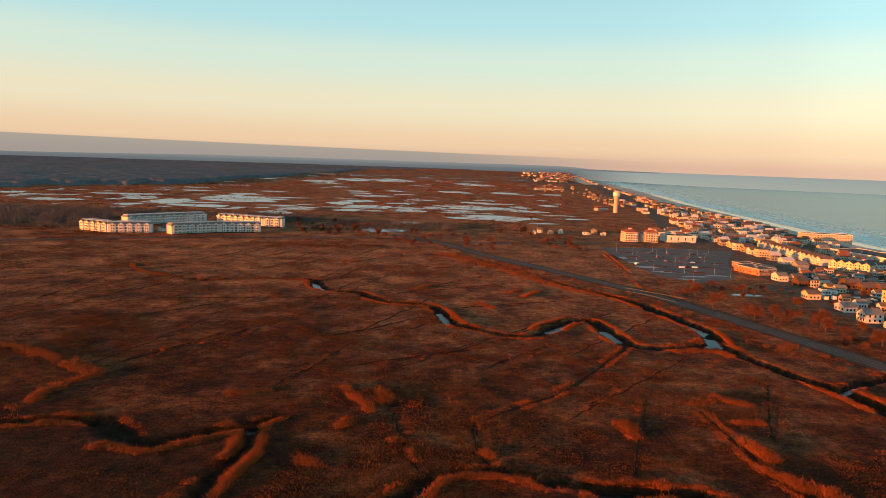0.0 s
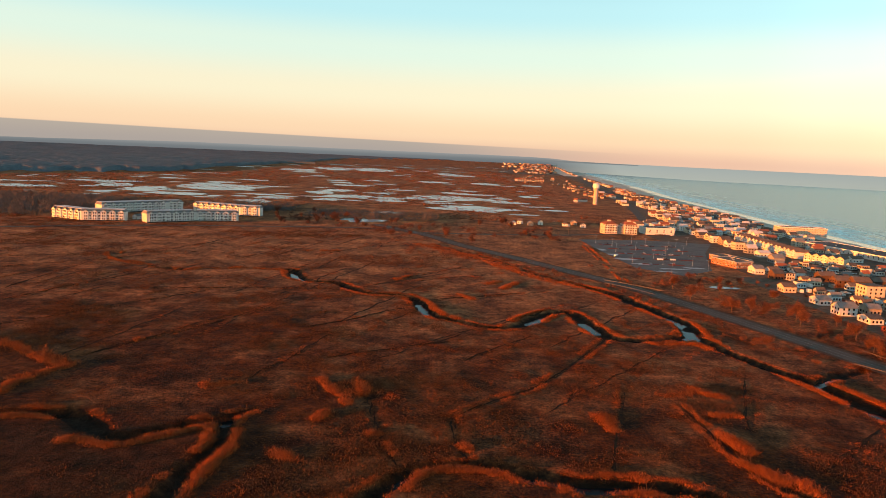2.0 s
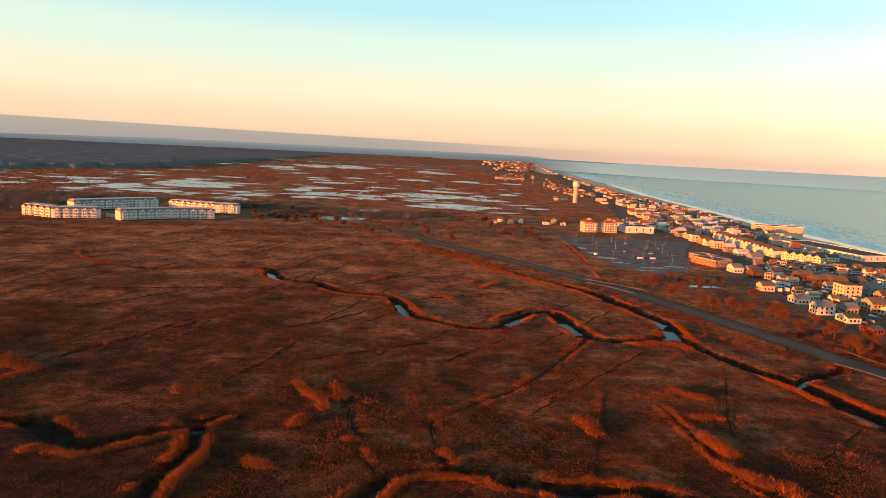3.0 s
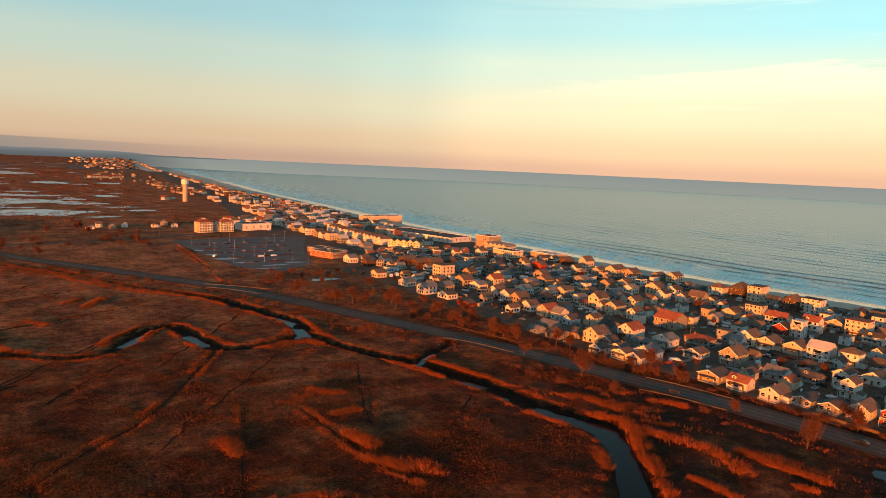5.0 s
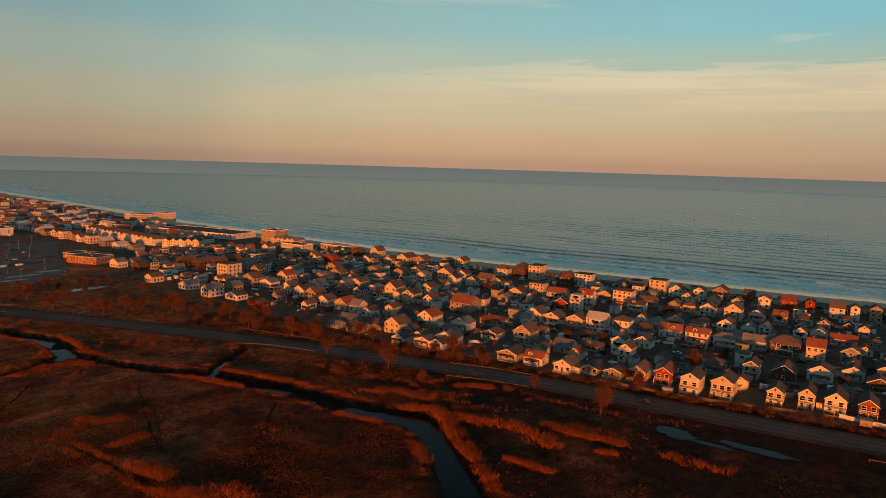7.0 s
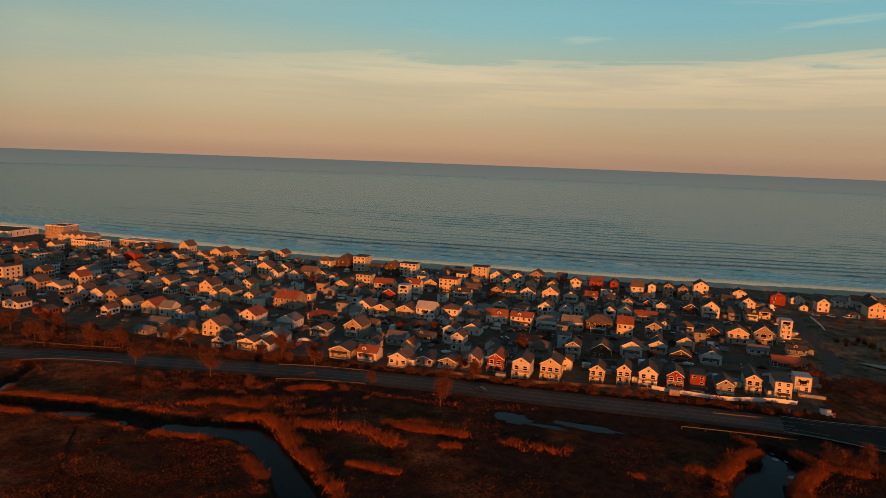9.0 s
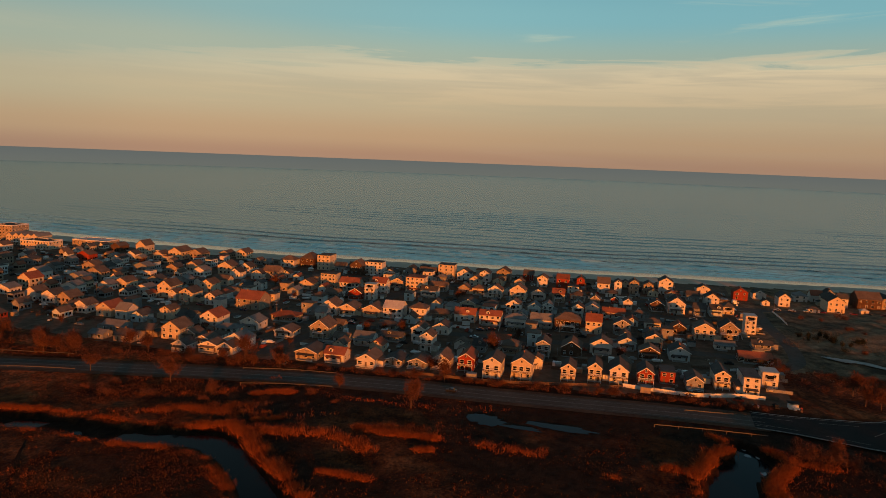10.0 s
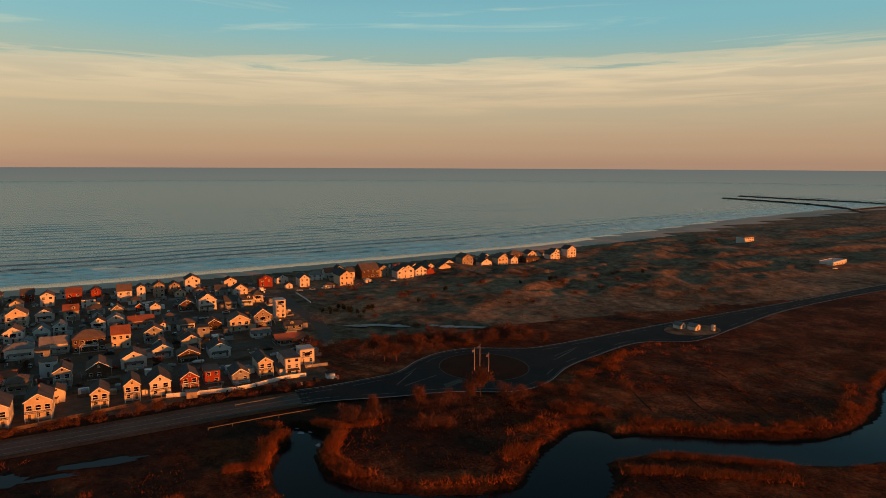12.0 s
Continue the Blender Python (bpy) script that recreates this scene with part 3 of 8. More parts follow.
def height(px, py, channels=True):
    cx, rx = coast_x(py), road_x(py)
    z = (fractal(px, py, 14, 3, 1) - 0.5) * 0.35 + (fractal(px, py, 5.2, 2, 2) - 0.5) * 0.26
    town = smooth(6, 14, px - rx) * smooth(-40, -10, py)
    town = np.clip(town, 0, 1) * np.maximum(smooth(880, 800, py), smooth(-330, -280, px - cx))
    z = z * (1 - town) + 0.35 * town
    dune = smooth(340, 400, px - (py < -400) * 60) * smooth(-18, -60, py) * smooth(0, -30, px - cx + 45)
    hills = fractal(px, py, 38, 4, 7)
    z = z * (1 - dune) + dune * (0.7 + 11.0 * np.clip(hills - 0.45, 0, 1) * smooth(0.42, 0.75, fractal(px, py, 120, 2, 9) + 0.22))
    ridges = np.exp(-(((px - 525) / 50) ** 2)) * smooth(-190, -240, py) * smooth(-470, -400, py) * dune
    z = z + ridges * 5.0 * np.clip(fractal(px, py, 34, 3, 13) - 0.42, 0, 1)
    crest = 1 - np.abs(2 * fractal(px + 0.35 * py, py * 0.55, 60, 4, 15) - 1)
    z = z + dune * 3.2 * smooth(0.74, 0.97, crest) * smooth(395, 440, px) * smooth(-60, -120, py)
    # the southern spit between the road and the dunes
    spit = smooth(285, 300, px) * smooth(20, -20, py) * (1 - dune)
    z = z * (1 - spit) + spit * 0.4
    bank = smooth(14, 8, np.abs(px - rx)) * smooth(2, 12, py) * (py < 850)
    z = z * (1 - bank) + 0.45 * bank
    if channels:
        inside = channel_depth(px, py)
        shallow = np.maximum(smooth(180, 260, py), smooth(140, 100, px) * (py > 100))
        for wx, wy in OPEN_WATER:
            shallow = shallow * (1 - np.exp(-((px - wx) ** 2 + (py - wy) ** 2) / 14.0**2))
        bed = -2.3 + shallow * np.clip(fractal(px, py, 17, 3, 91) - 0.36, 0, 1) * 1.15
        z = z * (1 - inside) + bed * inside
    beach = smooth(-48, -34, px - cx)
    z = z * (1 - beach) + beach * 1.0
    z = z - smooth(-30, 60, px - cx - sand_reach(py)) * 4.5
    z = np.where(py < -1330, z - smooth(-1330, -1380, py) * 5 * (px > 560), z)
    return z


px, py = np.meshgrid(GX, GY, indexing="ij")
pz = height(px, py)
nx, ny = len(GX), len(GY)
verts = np.stack([px.ravel(), py.ravel(), pz.ravel()], 1)
i, j = np.meshgrid(np.arange(nx - 1), np.arange(ny - 1), indexing="ij")
k = (i * ny + j).ravel()
ground_me = np_mesh("ground", verts, np.stack([k, k + ny, k + ny + 1, k + 1], 1), MAT["marsh"], True)
# haze put into the colour: turf pales with distance; noise and burnt patch added
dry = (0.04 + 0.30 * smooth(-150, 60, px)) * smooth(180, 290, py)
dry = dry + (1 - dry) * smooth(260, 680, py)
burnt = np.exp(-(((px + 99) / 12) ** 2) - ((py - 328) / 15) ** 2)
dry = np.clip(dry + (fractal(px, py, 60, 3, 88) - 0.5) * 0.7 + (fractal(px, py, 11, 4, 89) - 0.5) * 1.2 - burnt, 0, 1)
# mud on the channel beds; broad patches of nearer turf darkened too
ground_mud_dark = np.maximum(smooth(-0.55, -1.25, pz), np.maximum(0.75 * smooth(150, 60, py) * smooth(-80, -20, py), np.maximum(0.95 * smooth(130, 170, px) * smooth(270, 170, py) * smooth(-80, -20, py), 0.65 * smooth(-30, -80, px) * smooth(245, 205, py))) * smooth(0.28, 0.50, fractal(px, py, 34, 3, 93)) * (px < 300))
ground_me.attributes.new("mud_dark", "FLOAT", "POINT").data.foreach_set("value", ground_mud_dark.ravel().astype(np.float32))
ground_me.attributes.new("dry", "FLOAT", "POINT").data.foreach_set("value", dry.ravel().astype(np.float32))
for name in ("mud", "yard", "dune", "sand", "wet_sand"):
    ground_me.materials.append(MAT[name])
mx, my, mz = (verts[:, n].reshape(nx, ny)[:-1, :-1] for n in range(3))
mx, my = mx + 0.5, my + 0.5
off_coast = mx - coast_x(my)
wob = (fractal(mx, my, 30, 3, 21) - 0.5) * 30
zone = np.zeros(mx.shape, np.int32)
zone[(mx > road_x(my) + 16 + wob * 0.8) & (my > -6) & (my < 900) & ((my < 560) & (mx > 268 + wob * 0.3) | (my >= 560) & (mx > 285))] = 2
zone[(mx > coast_x(my) - np.interp(my, (900, 1050, 1500, 2500), (300, 230, 175, 120)) + wob) & (my >= 900)] = 2
zone[(mx > 356 + wob * 0.7) & (my <= -4)] = 3
zone[off_coast > -46] = 4
zone[off_coast > -22 + wob * 0.35 + sand_reach(my)] = 5
ground_me.polygons.foreach_set("material_index", zone.ravel())
thing("ground", "russet salt marsh, dark town lots, grassy dunes and pale beach", "ground", kind="structure", me=ground_me)

creek_me = poly_mesh("creek_water", [(-700, -800, -2.17), (530, -800, -2.17), (530, 800, -2.17), (-700, 800, -2.17)], [(0, 1, 2, 3)], MAT["creek"])
thing("creek_water", "dark still tidal creek water between muddy banks", "water", kind="structure", me=creek_me)


SOUTH_CUTS = [((261, -123), (217, -107)), ((254, -140), (194, -122)), ((237, -162), (201, -147)), ((245, -184), (184, -158)), ((253, -202), (206, -193)), ((265, -170), (240, -165))]


# narrow straight drainage ditches cut through the turf
def ditch_net():
    r = random.Random(31)
    cuts = DITCHES + SOUTH_CUTS
    winding = [line[:, :2] for name, line in LINES.items() if "ditch" in name and "straight" not in name]
    for k in range(62):
        x, y = r.uniform(-400, 120), 225 + 520 * r.random() ** 1.2
        a, run = (0.27 if x < -40 else 0.7) + r.uniform(-0.09, 0.09), r.uniform(50, 140)
        cuts.append(((x, y), (x + run * math.sin(a), y + run * math.cos(a))))
    V, F = [], []
    for k, cut in enumerate(cuts + winding):
        (x0, y0), (x1, y1) = cut[0], cut[-1]
        if x1 > float(road_x(np.array(min(max(y1, 10.0), 840)))) - 16:
            continue
        run = math.hypot(x1 - x0, y1 - y0)
        n = max(6, int(run / 1.8))
        t = np.linspace(0, 1, n)
        ox, oy = (y1 - y0) / run, -(x1 - x0) / run
        sway = (fractal(t * run, np.full(n, 3.7 * k), 14, 3, 120) - 0.5) * 5
        cx, cy = x0 + (x1 - x0) * t + ox * sway, y0 + (y1 - y0) * t + oy * sway
        wide = (0.10 + 0.62 * fractal(t * run, np.full(n, 9.1 * k), 6, 2, 121)) * np.minimum(1, 8 * np.minimum(t, 1 - t) + 0.1) * (1 + y0 / 900)
        if len(cut) > 2:
            u = np.linspace(0, 1, len(cut))
            cx, cy = np.interp(t, u, cut[:, 0]) + sway * 0.3, np.interp(t, u, cut[:, 1]) + sway * 0.1
            wide = wide * 1.5
        base = len(V)
        for s in (-1, 0, 1):
            px, py = cx + ox * wide * s, cy + oy * wide * s
            z = height(px, py) + (0.10 if s else 0.04)
            V.extend(zip(px, py, z))
        F += [(base + s * n + i, base + s * n + i + 1, base + (s + 1) * n + i + 1, base + (s + 1) * n + i) for s in (0, 1) for i in range(n - 1)]
    thing("drainage_ditches", "narrow dark muddy drainage ditches crossing the marsh turf", "ditches", kind="stuff", me=poly_mesh("drainage_ditches", [tuple(map(float, v)) for v in V], F, MAT["ditch"]))
    return cuts


CUTS = ditch_net()


# ---- the sea ----
def sea():
    near = np.concatenate([np.arange(-20, 170, 2.0), np.arange(170, 640, 4.6), np.arange(640, 1400, 9)])
    offs = np.concatenate([near, 1400 + np.cumsum(9 * 1.07 ** np.arange(1, 50))])
    ys = np.concatenate([np.concatenate([np.arange(-4400, -2000, 45), np.arange(-2000, -700, 13)]), np.arange(-700, 900, 9.0), np.arange(900, 2500, 22), np.arange(2500, 5400, 60)])
    o, y = np.meshgrid(offs, ys, indexing="ij")
    x = coast_x(y) + o
    x = np.where(y < -1700, 1120 + o, x + sand_reach(y))
    drift = fractal(x * 0.5, y, 420, 3, 31) * 70 + fractal(x, y, 110, 2, 33) * 9
    swell = np.sin((o + drift) / (29 + 0.008 * o) * 2 * np.pi)
    crest = np.clip(swell, 0, 1) ** 8
    long_run = smooth(0.36, 0.62, fractal(x * 0.7, y * 0.16, 44, 3, 43))
    along = smooth(0.40, 0.60, fractal(x * 0.8, y * 0.12, 46, 3, 41))
    breaker = smooth(18, 60, o) * smooth(240, 110, o)
    z = -0.95 + (0.17 + 0.36 * long_run) * (crest * 1.4 - 0.3) * smooth(10, 60, o) * smooth(1900, 500, o) * smooth(-2300, -1700, y) * smooth(1900, 900, y) + breaker * crest * along * 0.45
    z = z + (fractal(x, y * 0.4, 9, 3, 51) - 0.5) * 0.22 * smooth(0, 40, o) * smooth(620, 200, o) * smooth(1050, 850, y) * smooth(-900, -680, y)
    lanes = sum(np.exp(-(((o + (drift - 38) * 0.5 - at) / wide) ** 2)) * smooth(0.40 + cut, 0.54 + cut, fractal(x, y * 0.09, 24, 4, 70 + at)) for at, wide, cut in ((14, 12, -0.16), (42, 13, -0.10), (70, 10, -0.04), (100, 5, 0.03), (130, 4, 0.06)))
    wash = smooth(0.38, 0.56, fractal(x * 1.0, y * 0.22, 26, 4, 61)) * smooth(105, 70, o + (drift - 38) * 0.8) * smooth(-14, 0, o)
    tail = smooth(0.52, 0.66, fractal(x, y * 0.25, 34, 4, 67)) * smooth(170, 120, o) * smooth(80, 110, o) * 0.55
    top = crest**2 * along * breaker
    foam = np.clip(wash * 1.0 + lanes * 0.95 + tail * 0.5 + top * 0.9, 0, 1)
    verts = np.stack([x.ravel(), y.ravel(), z.ravel()], 1)
    n, m = o.shape
    i, j = np.meshgrid(np.arange(n - 1), np.arange(m - 1), indexing="ij")
    k = (i * m + j).ravel()
    me = np_mesh("sea", verts, np.stack([k, k + m, k + m + 1, k + 1], 1), None, True)
    at = me.attributes.new("foam", "FLOAT", "POINT")
    at.data.foreach_set("value", foam.ravel().astype(np.float32))
    mt = water_material("grey_green_sea", (0.045, 0.074, 0.072), 0.26, 0.12, 0.25)
    nt = mt.node_tree
    b = nt.nodes["Principled BSDF"]
    attr, fine, ramp, mul = nt.nodes.new("ShaderNodeAttribute"), nt.nodes.new("ShaderNodeTexNoise"), nt.nodes.new("ShaderNodeMapRange"), nt.nodes.new("ShaderNodeMath")
    attr.attribute_name = "foam"
    geo = nt.nodes.new("ShaderNodeNewGeometry")
    fine.inputs["Scale"].default_value, fine.inputs["Detail"].default_value = 0.30, 7
    flow = nt.nodes.new("ShaderNodeMapping")      # streaks lie along the shore
    flow.inputs["Scale"].default_value = (1.0, 0.16, 1.0)
    nt.links.new(geo.outputs["Position"], flow.inputs["Vector"])
    nt.links.new(flow.outputs[0], fine.inputs["Vector"])
    ramp.inputs["From Min"].default_value, ramp.inputs["From Max"].default_value = 0.36, 0.56
    nt.links.new(fine.outputs["Fac"], ramp.inputs["Value"])
    mul.operation = "MULTIPLY"
    nt.links.new(ramp.outputs[0], mul.inputs[0])
    nt.links.new(attr.outputs["Fac"], mul.inputs[1])
    mix, rough = nt.nodes.new("ShaderNodeMix"), nt.nodes.new("ShaderNodeMapRange")
    mix.data_type = "RGBA"
    mix.inputs[6].default_value, mix.inputs[7].default_value = (0.045, 0.074, 0.072, 1), (0.45, 0.72, 0.72, 1)
    nt.links.new(mul.outputs[0], mix.inputs[0])
    nt.links.new(mix.outputs[2], b.inputs["Base Color"])
    rough.inputs["To Min"].default_value, rough.inputs["To Max"].default_value = 0.26, 0.42
    nt.links.new(mul.outputs[0], rough.inputs["Value"])
    nt.links.new(rough.outputs[0], b.inputs["Roughness"])
    me.materials.append(mt)
    thing("sea", "grey-green sea with low swells and foaming surf", "sea", kind="structure", me=me)


sea()


# ---- the far country, drawn in: what lies beyond 3.7 km stands nearer and higher, on the same lines of sight ----
EYE, NEAR_D, FAR_D, NEAR_R, FAR_R = 94.0, 3700.0, 8200.0, 3700.0, 4640.0


def drawn_in(x, y):
    """The place and the scale of a far point of the plain: x, y, z, scale."""
    d = np.hypot(x, y)
    t = (1 / NEAR_D - 1 / np.maximum(d, NEAR_D)) / (1 / NEAR_D - 1 / FAR_D)
    r = np.where(d > NEAR_D, NEAR_R + (FAR_R - NEAR_R) * t, d)
    k = r / np.maximum(d, 1.0)
    return x * k, y * k, EYE * (1 - k), k


def coast_bearing(d):
    return np.interp(d, (3000, 3500, 4000, 5000, 6700, 8000, 9500, 15000), (13.6, 12.75, 12.0, 11.4, 10.9, 11.0, 11.3, 11.5))


def wood_edge(a):
    """How far off the woods begin, by bearing in degrees."""
    return np.interp(a, (-75, -40, -33, -25, -20, -15, -9.7, -7, 0, 7, 11), (1500, 1800, 1960, 2040, 2350, 3000, 3960, 5600, 7400, 9600, 10500))


def far_land():
    inv = np.linspace(1 / 3560.0, 1 / FAR_D, 90)
    rows, cols = len(inv), 420
    d = np.repeat((1 / inv)[:, None], cols, 1)
    u = np.repeat(np.linspace(0, 1, cols)[None], rows, 0)
    a = -75 + (coast_bearing(d) + 75) * u
    fx, fy = d * np.sin(np.radians(a)), d * np.cos(np.radians(a))
    x, y, z, k = drawn_in(fx, fy)
    ragged = wood_edge(a) * (0.92 + 0.16 * fractal(a * 1.0, d / 400, 1.5, 3, 612))
    wooded = smooth(0, 240, d - ragged)
    z = z + 0.5 + wooded * (5.0 + 7.0 * fractal(fx, fy, 120, 3, 613)) * k
    verts = np.stack([x.ravel(), y.ravel(), z.ravel()], 1)
    i, j = np.meshgrid(np.arange(rows - 1), np.arange(cols - 1), indexing="ij")
    q = (i * cols + j).ravel()
    me = np_mesh("far_land", verts, np.stack([q, q + 1, q + cols + 1, q + cols], 1), MAT["marsh"], True)
    # far turf keeps the pale colours that stand for haze
    me.attributes.new("dry", "FLOAT", "POINT").data.foreach_set("value", np.full(rows * cols, 0.8, np.float32))
    me.attributes.new("mud_dark", "FLOAT", "POINT").data.foreach_set("value", np.zeros(rows * cols, np.float32))
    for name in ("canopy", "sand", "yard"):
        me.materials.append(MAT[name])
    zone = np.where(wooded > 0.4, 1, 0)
    shore = (coast_bearing(d) - a) * np.radians(1) * d
    zone = np.where((shore < 420) & (d < 9000), 3, zone)
    zone = np.where((shore < 75) & (d < 9500), 2, zone)[:-1, :-1]
    me.polygons.foreach_set("material_index", zone.ravel().astype(np.int32))
    thing("far_land", "far marsh and woods coloured for haze, with beach below the horizon", "land", kind="structure", me=me)


far_land()


def woodland():
    """The crowns of the leafless woods as one lumpy canopy from its ragged edge outwards."""
    rows, cols = 110, 480
    a = np.repeat(np.linspace(-75, -9.2, cols)[None], rows, 0)
    t = np.repeat(np.linspace(0, 1, rows)[:, None], cols, 1)
    lobes = 0.93 + 0.16 * fractal(a, a * 0, 1.6, 4, 601)
    near = np.minimum(wood_edge(a) * lobes, 3650)
    d = 1 / (1 / near + (1 / 3720 - 1 / near) * t)
    x, y = d * np.sin(np.radians(a)), d * np.cos(np.radians(a))
    rise = np.minimum(1, t * 14) * smooth(0, 60, 3720 - near)
    z = rise * (6.0 + 4.5 * fractal(x, y, 22, 3, 602) + 6.0 * fractal(x, y, 190, 3, 603)) - 0.5
    verts = np.stack([x.ravel(), y.ravel(), z.ravel()], 1)
    i, j = np.meshgrid(np.arange(rows - 1), np.arange(cols - 1), indexing="ij")
    q = (i * cols + j).ravel()
    thing("woods", "leafless woods beyond the marsh, haze painted in blue-grey", "woods", kind="stuff", me=np_mesh("woods", verts, np.stack([q, q + 1, q + cols + 1, q + cols], 1), MAT["canopy"], True))


woodland()


def headland():
    """The low wooded point across the bay, part of the hazy distance; its haze is an even glow."""
    m = plain("haze_glow_headland", (0, 0, 0), 1.0)
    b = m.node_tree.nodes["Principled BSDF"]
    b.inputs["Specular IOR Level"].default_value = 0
    # black surface; the haze over it is painted as emission
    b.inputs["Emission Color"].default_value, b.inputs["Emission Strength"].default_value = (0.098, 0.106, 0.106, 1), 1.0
    n, R = 60, 4645
    V, F = [], []
    for k, a in enumerate(np.linspace(9.5, 17.4, n)):
        fall = 1 - (k / (n - 1)) ** 2
        top = 66.5 + 8.0 * fall * (0.5 + 0.7 * float(fractal(np.array([a * 2.2]), np.array([0.4]), 1.0, 3, 615)[0]))
        for r, z in ((R - 12, 62.0), (R, top), (R + 14, 62.0)):
            V.append((r * math.sin(math.radians(a)), r * math.cos(math.radians(a)), z))
    for k in range(n - 1):
        F += [(3 * k + q, 3 * k + 3 + q, 3 * k + 4 + q, 3 * k + 1 + q) for q in (0, 1)]
    thing("headland", "low wooded headland across the bay, glowing evenly for haze", "headland", kind="structure", me=poly_mesh("headland", V, F, m))


headland()


# ---- the far distance: a plain band round the place up to the horizon, woodland inland and sea to the east ----
def distance_band():
    n, R, top = 240, 4720, 67.0
    verts, faces = [], []
    for a in np.radians(np.linspace(-165, 200, n)):
        inland = 1 - float(smooth(800, 1900, np.array(R * math.sin(a))))
        swell = 17.0 * float(smooth(-31, -17, np.array(math.degrees(a))) * smooth(13, 9, np.array(math.degrees(a))))      # rising ground to the north
        ridge = top + swell + inland * 9.0 * float(fractal(np.array([a * 40.0]), np.array([0.3]), 1.0, 4, 77)[0])
        foot = R - 640 * (1 - inland)     # over the water the band rises gently, so that the sea does not mirror it
        for q in np.linspace(0, 1, 6):
            r, z = foot + (R - foot) * q, -3 + (ridge + 3) * q
            verts.append((r * math.sin(a), r * math.cos(a), z))
    for s in range(n - 1):
        for q in range(5):
            v = s * 6 + q
            faces.append((v, v + 6, v + 7, v + 1))
    m = bpy.data.materials.new("glowing_haze_band")
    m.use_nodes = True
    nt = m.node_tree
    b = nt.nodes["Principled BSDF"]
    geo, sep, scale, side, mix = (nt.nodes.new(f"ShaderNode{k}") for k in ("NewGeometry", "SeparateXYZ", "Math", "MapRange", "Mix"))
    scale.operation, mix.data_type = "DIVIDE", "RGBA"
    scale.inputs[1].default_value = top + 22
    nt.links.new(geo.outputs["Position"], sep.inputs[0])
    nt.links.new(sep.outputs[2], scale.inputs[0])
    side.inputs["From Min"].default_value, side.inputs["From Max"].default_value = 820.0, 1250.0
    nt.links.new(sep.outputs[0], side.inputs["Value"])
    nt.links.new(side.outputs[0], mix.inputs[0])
    # distance and haze painted as emission, paler towards the top
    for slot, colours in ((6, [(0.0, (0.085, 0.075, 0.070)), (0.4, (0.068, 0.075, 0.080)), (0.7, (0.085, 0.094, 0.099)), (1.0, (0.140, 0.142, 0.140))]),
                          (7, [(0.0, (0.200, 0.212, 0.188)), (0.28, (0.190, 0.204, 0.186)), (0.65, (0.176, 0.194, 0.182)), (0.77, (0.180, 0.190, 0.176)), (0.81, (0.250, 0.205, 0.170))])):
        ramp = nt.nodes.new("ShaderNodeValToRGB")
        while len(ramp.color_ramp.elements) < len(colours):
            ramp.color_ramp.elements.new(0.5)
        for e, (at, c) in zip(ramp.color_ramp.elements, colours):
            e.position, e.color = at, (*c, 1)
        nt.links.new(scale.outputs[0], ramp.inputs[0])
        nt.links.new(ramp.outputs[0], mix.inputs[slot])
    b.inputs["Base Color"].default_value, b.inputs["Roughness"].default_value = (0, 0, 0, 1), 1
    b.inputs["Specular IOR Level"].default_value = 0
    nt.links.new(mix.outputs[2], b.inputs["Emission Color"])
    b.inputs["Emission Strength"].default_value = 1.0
    thing("backdrop", "glowing band painted as hazy far woodland and sea up to the horizon", "backdrop", kind="structure", me=poly_mesh("backdrop", verts, faces, m))


distance_band()


# ---- roads ----
def offset_line(line, d):
    t = np.gradient(line, axis=0)
    t /= np.hypot(t[:, 0], t[:, 1])[:, None]
    return line + d * np.stack([-t[:, 1], t[:, 0]], 1)


def ribbon(name, line, left, right, z, mat, dashes=None):
    """A strip along a line of points between two offsets to its left; dashes: (length, gap)."""
    a, b = offset_line(line, left), offset_line(line, right)
    run = np.r_[0, np.cumsum(np.hypot(*np.diff(line, axis=0).T))]
    verts = np.vstack([np.c_[a, np.full(len(a), z)], np.c_[b, np.full(len(b), z)]])
    n = len(line)
    keep = [i for i in range(n - 1) if not dashes or (run[i] % sum(dashes)) < dashes[0]]
    return np_mesh(name, verts, [(n + i, n + i + 1, i + 1, i) for i in keep], mat)


def resample(points, step):
    p = bend([(*q, 1) for q in points], step)[:, :2]
    return p


road = thing("road", "two-lane asphalt coast road with faded edge lines", "road", kind="structure")
ROAD_LINE = resample(ROAD, 3.0)
part("carriageway", ribbon("carriageway", ROAD_LINE, 6.0, -6.0, 0.56, MAT["asphalt"]), road)
part("verge", ribbon("verge", ROAD_LINE, 9.0, 6.0, 0.52, MAT["gravel"]), road, label="bare gravel verge")
part("verge", ribbon("verge", ROAD_LINE, -6.0, -9.0, 0.52, MAT["gravel"]), road, label="bare gravel verge")
for d in (4.1, -4.1, 0.22, -0.22):
    part("road_line", ribbon("road_line", ROAD_LINE, d + 0.09, d - 0.09, 0.567, MAT["line"]), road)

# the southern junction: pavement between two edges, with a round island
OUTER = resample([(291, 12), (292, -2), (295, -19), (299, -34), (312, -48), (321, -63), (323, -80), (316, -97), (312, -112), (319, -154), (331, -217), (349, -329), (371, -451), (395, -600)], 4.0)
INNER = resample([(275, 12), (274, -2), (270, -23), (267, -46), (258, -70), (263, -88), (278, -107), (288, -128), (301, -165), (293, -196), (308, -240), (332, -309), (355, -428), (380, -600)], 4.0)
n = 150
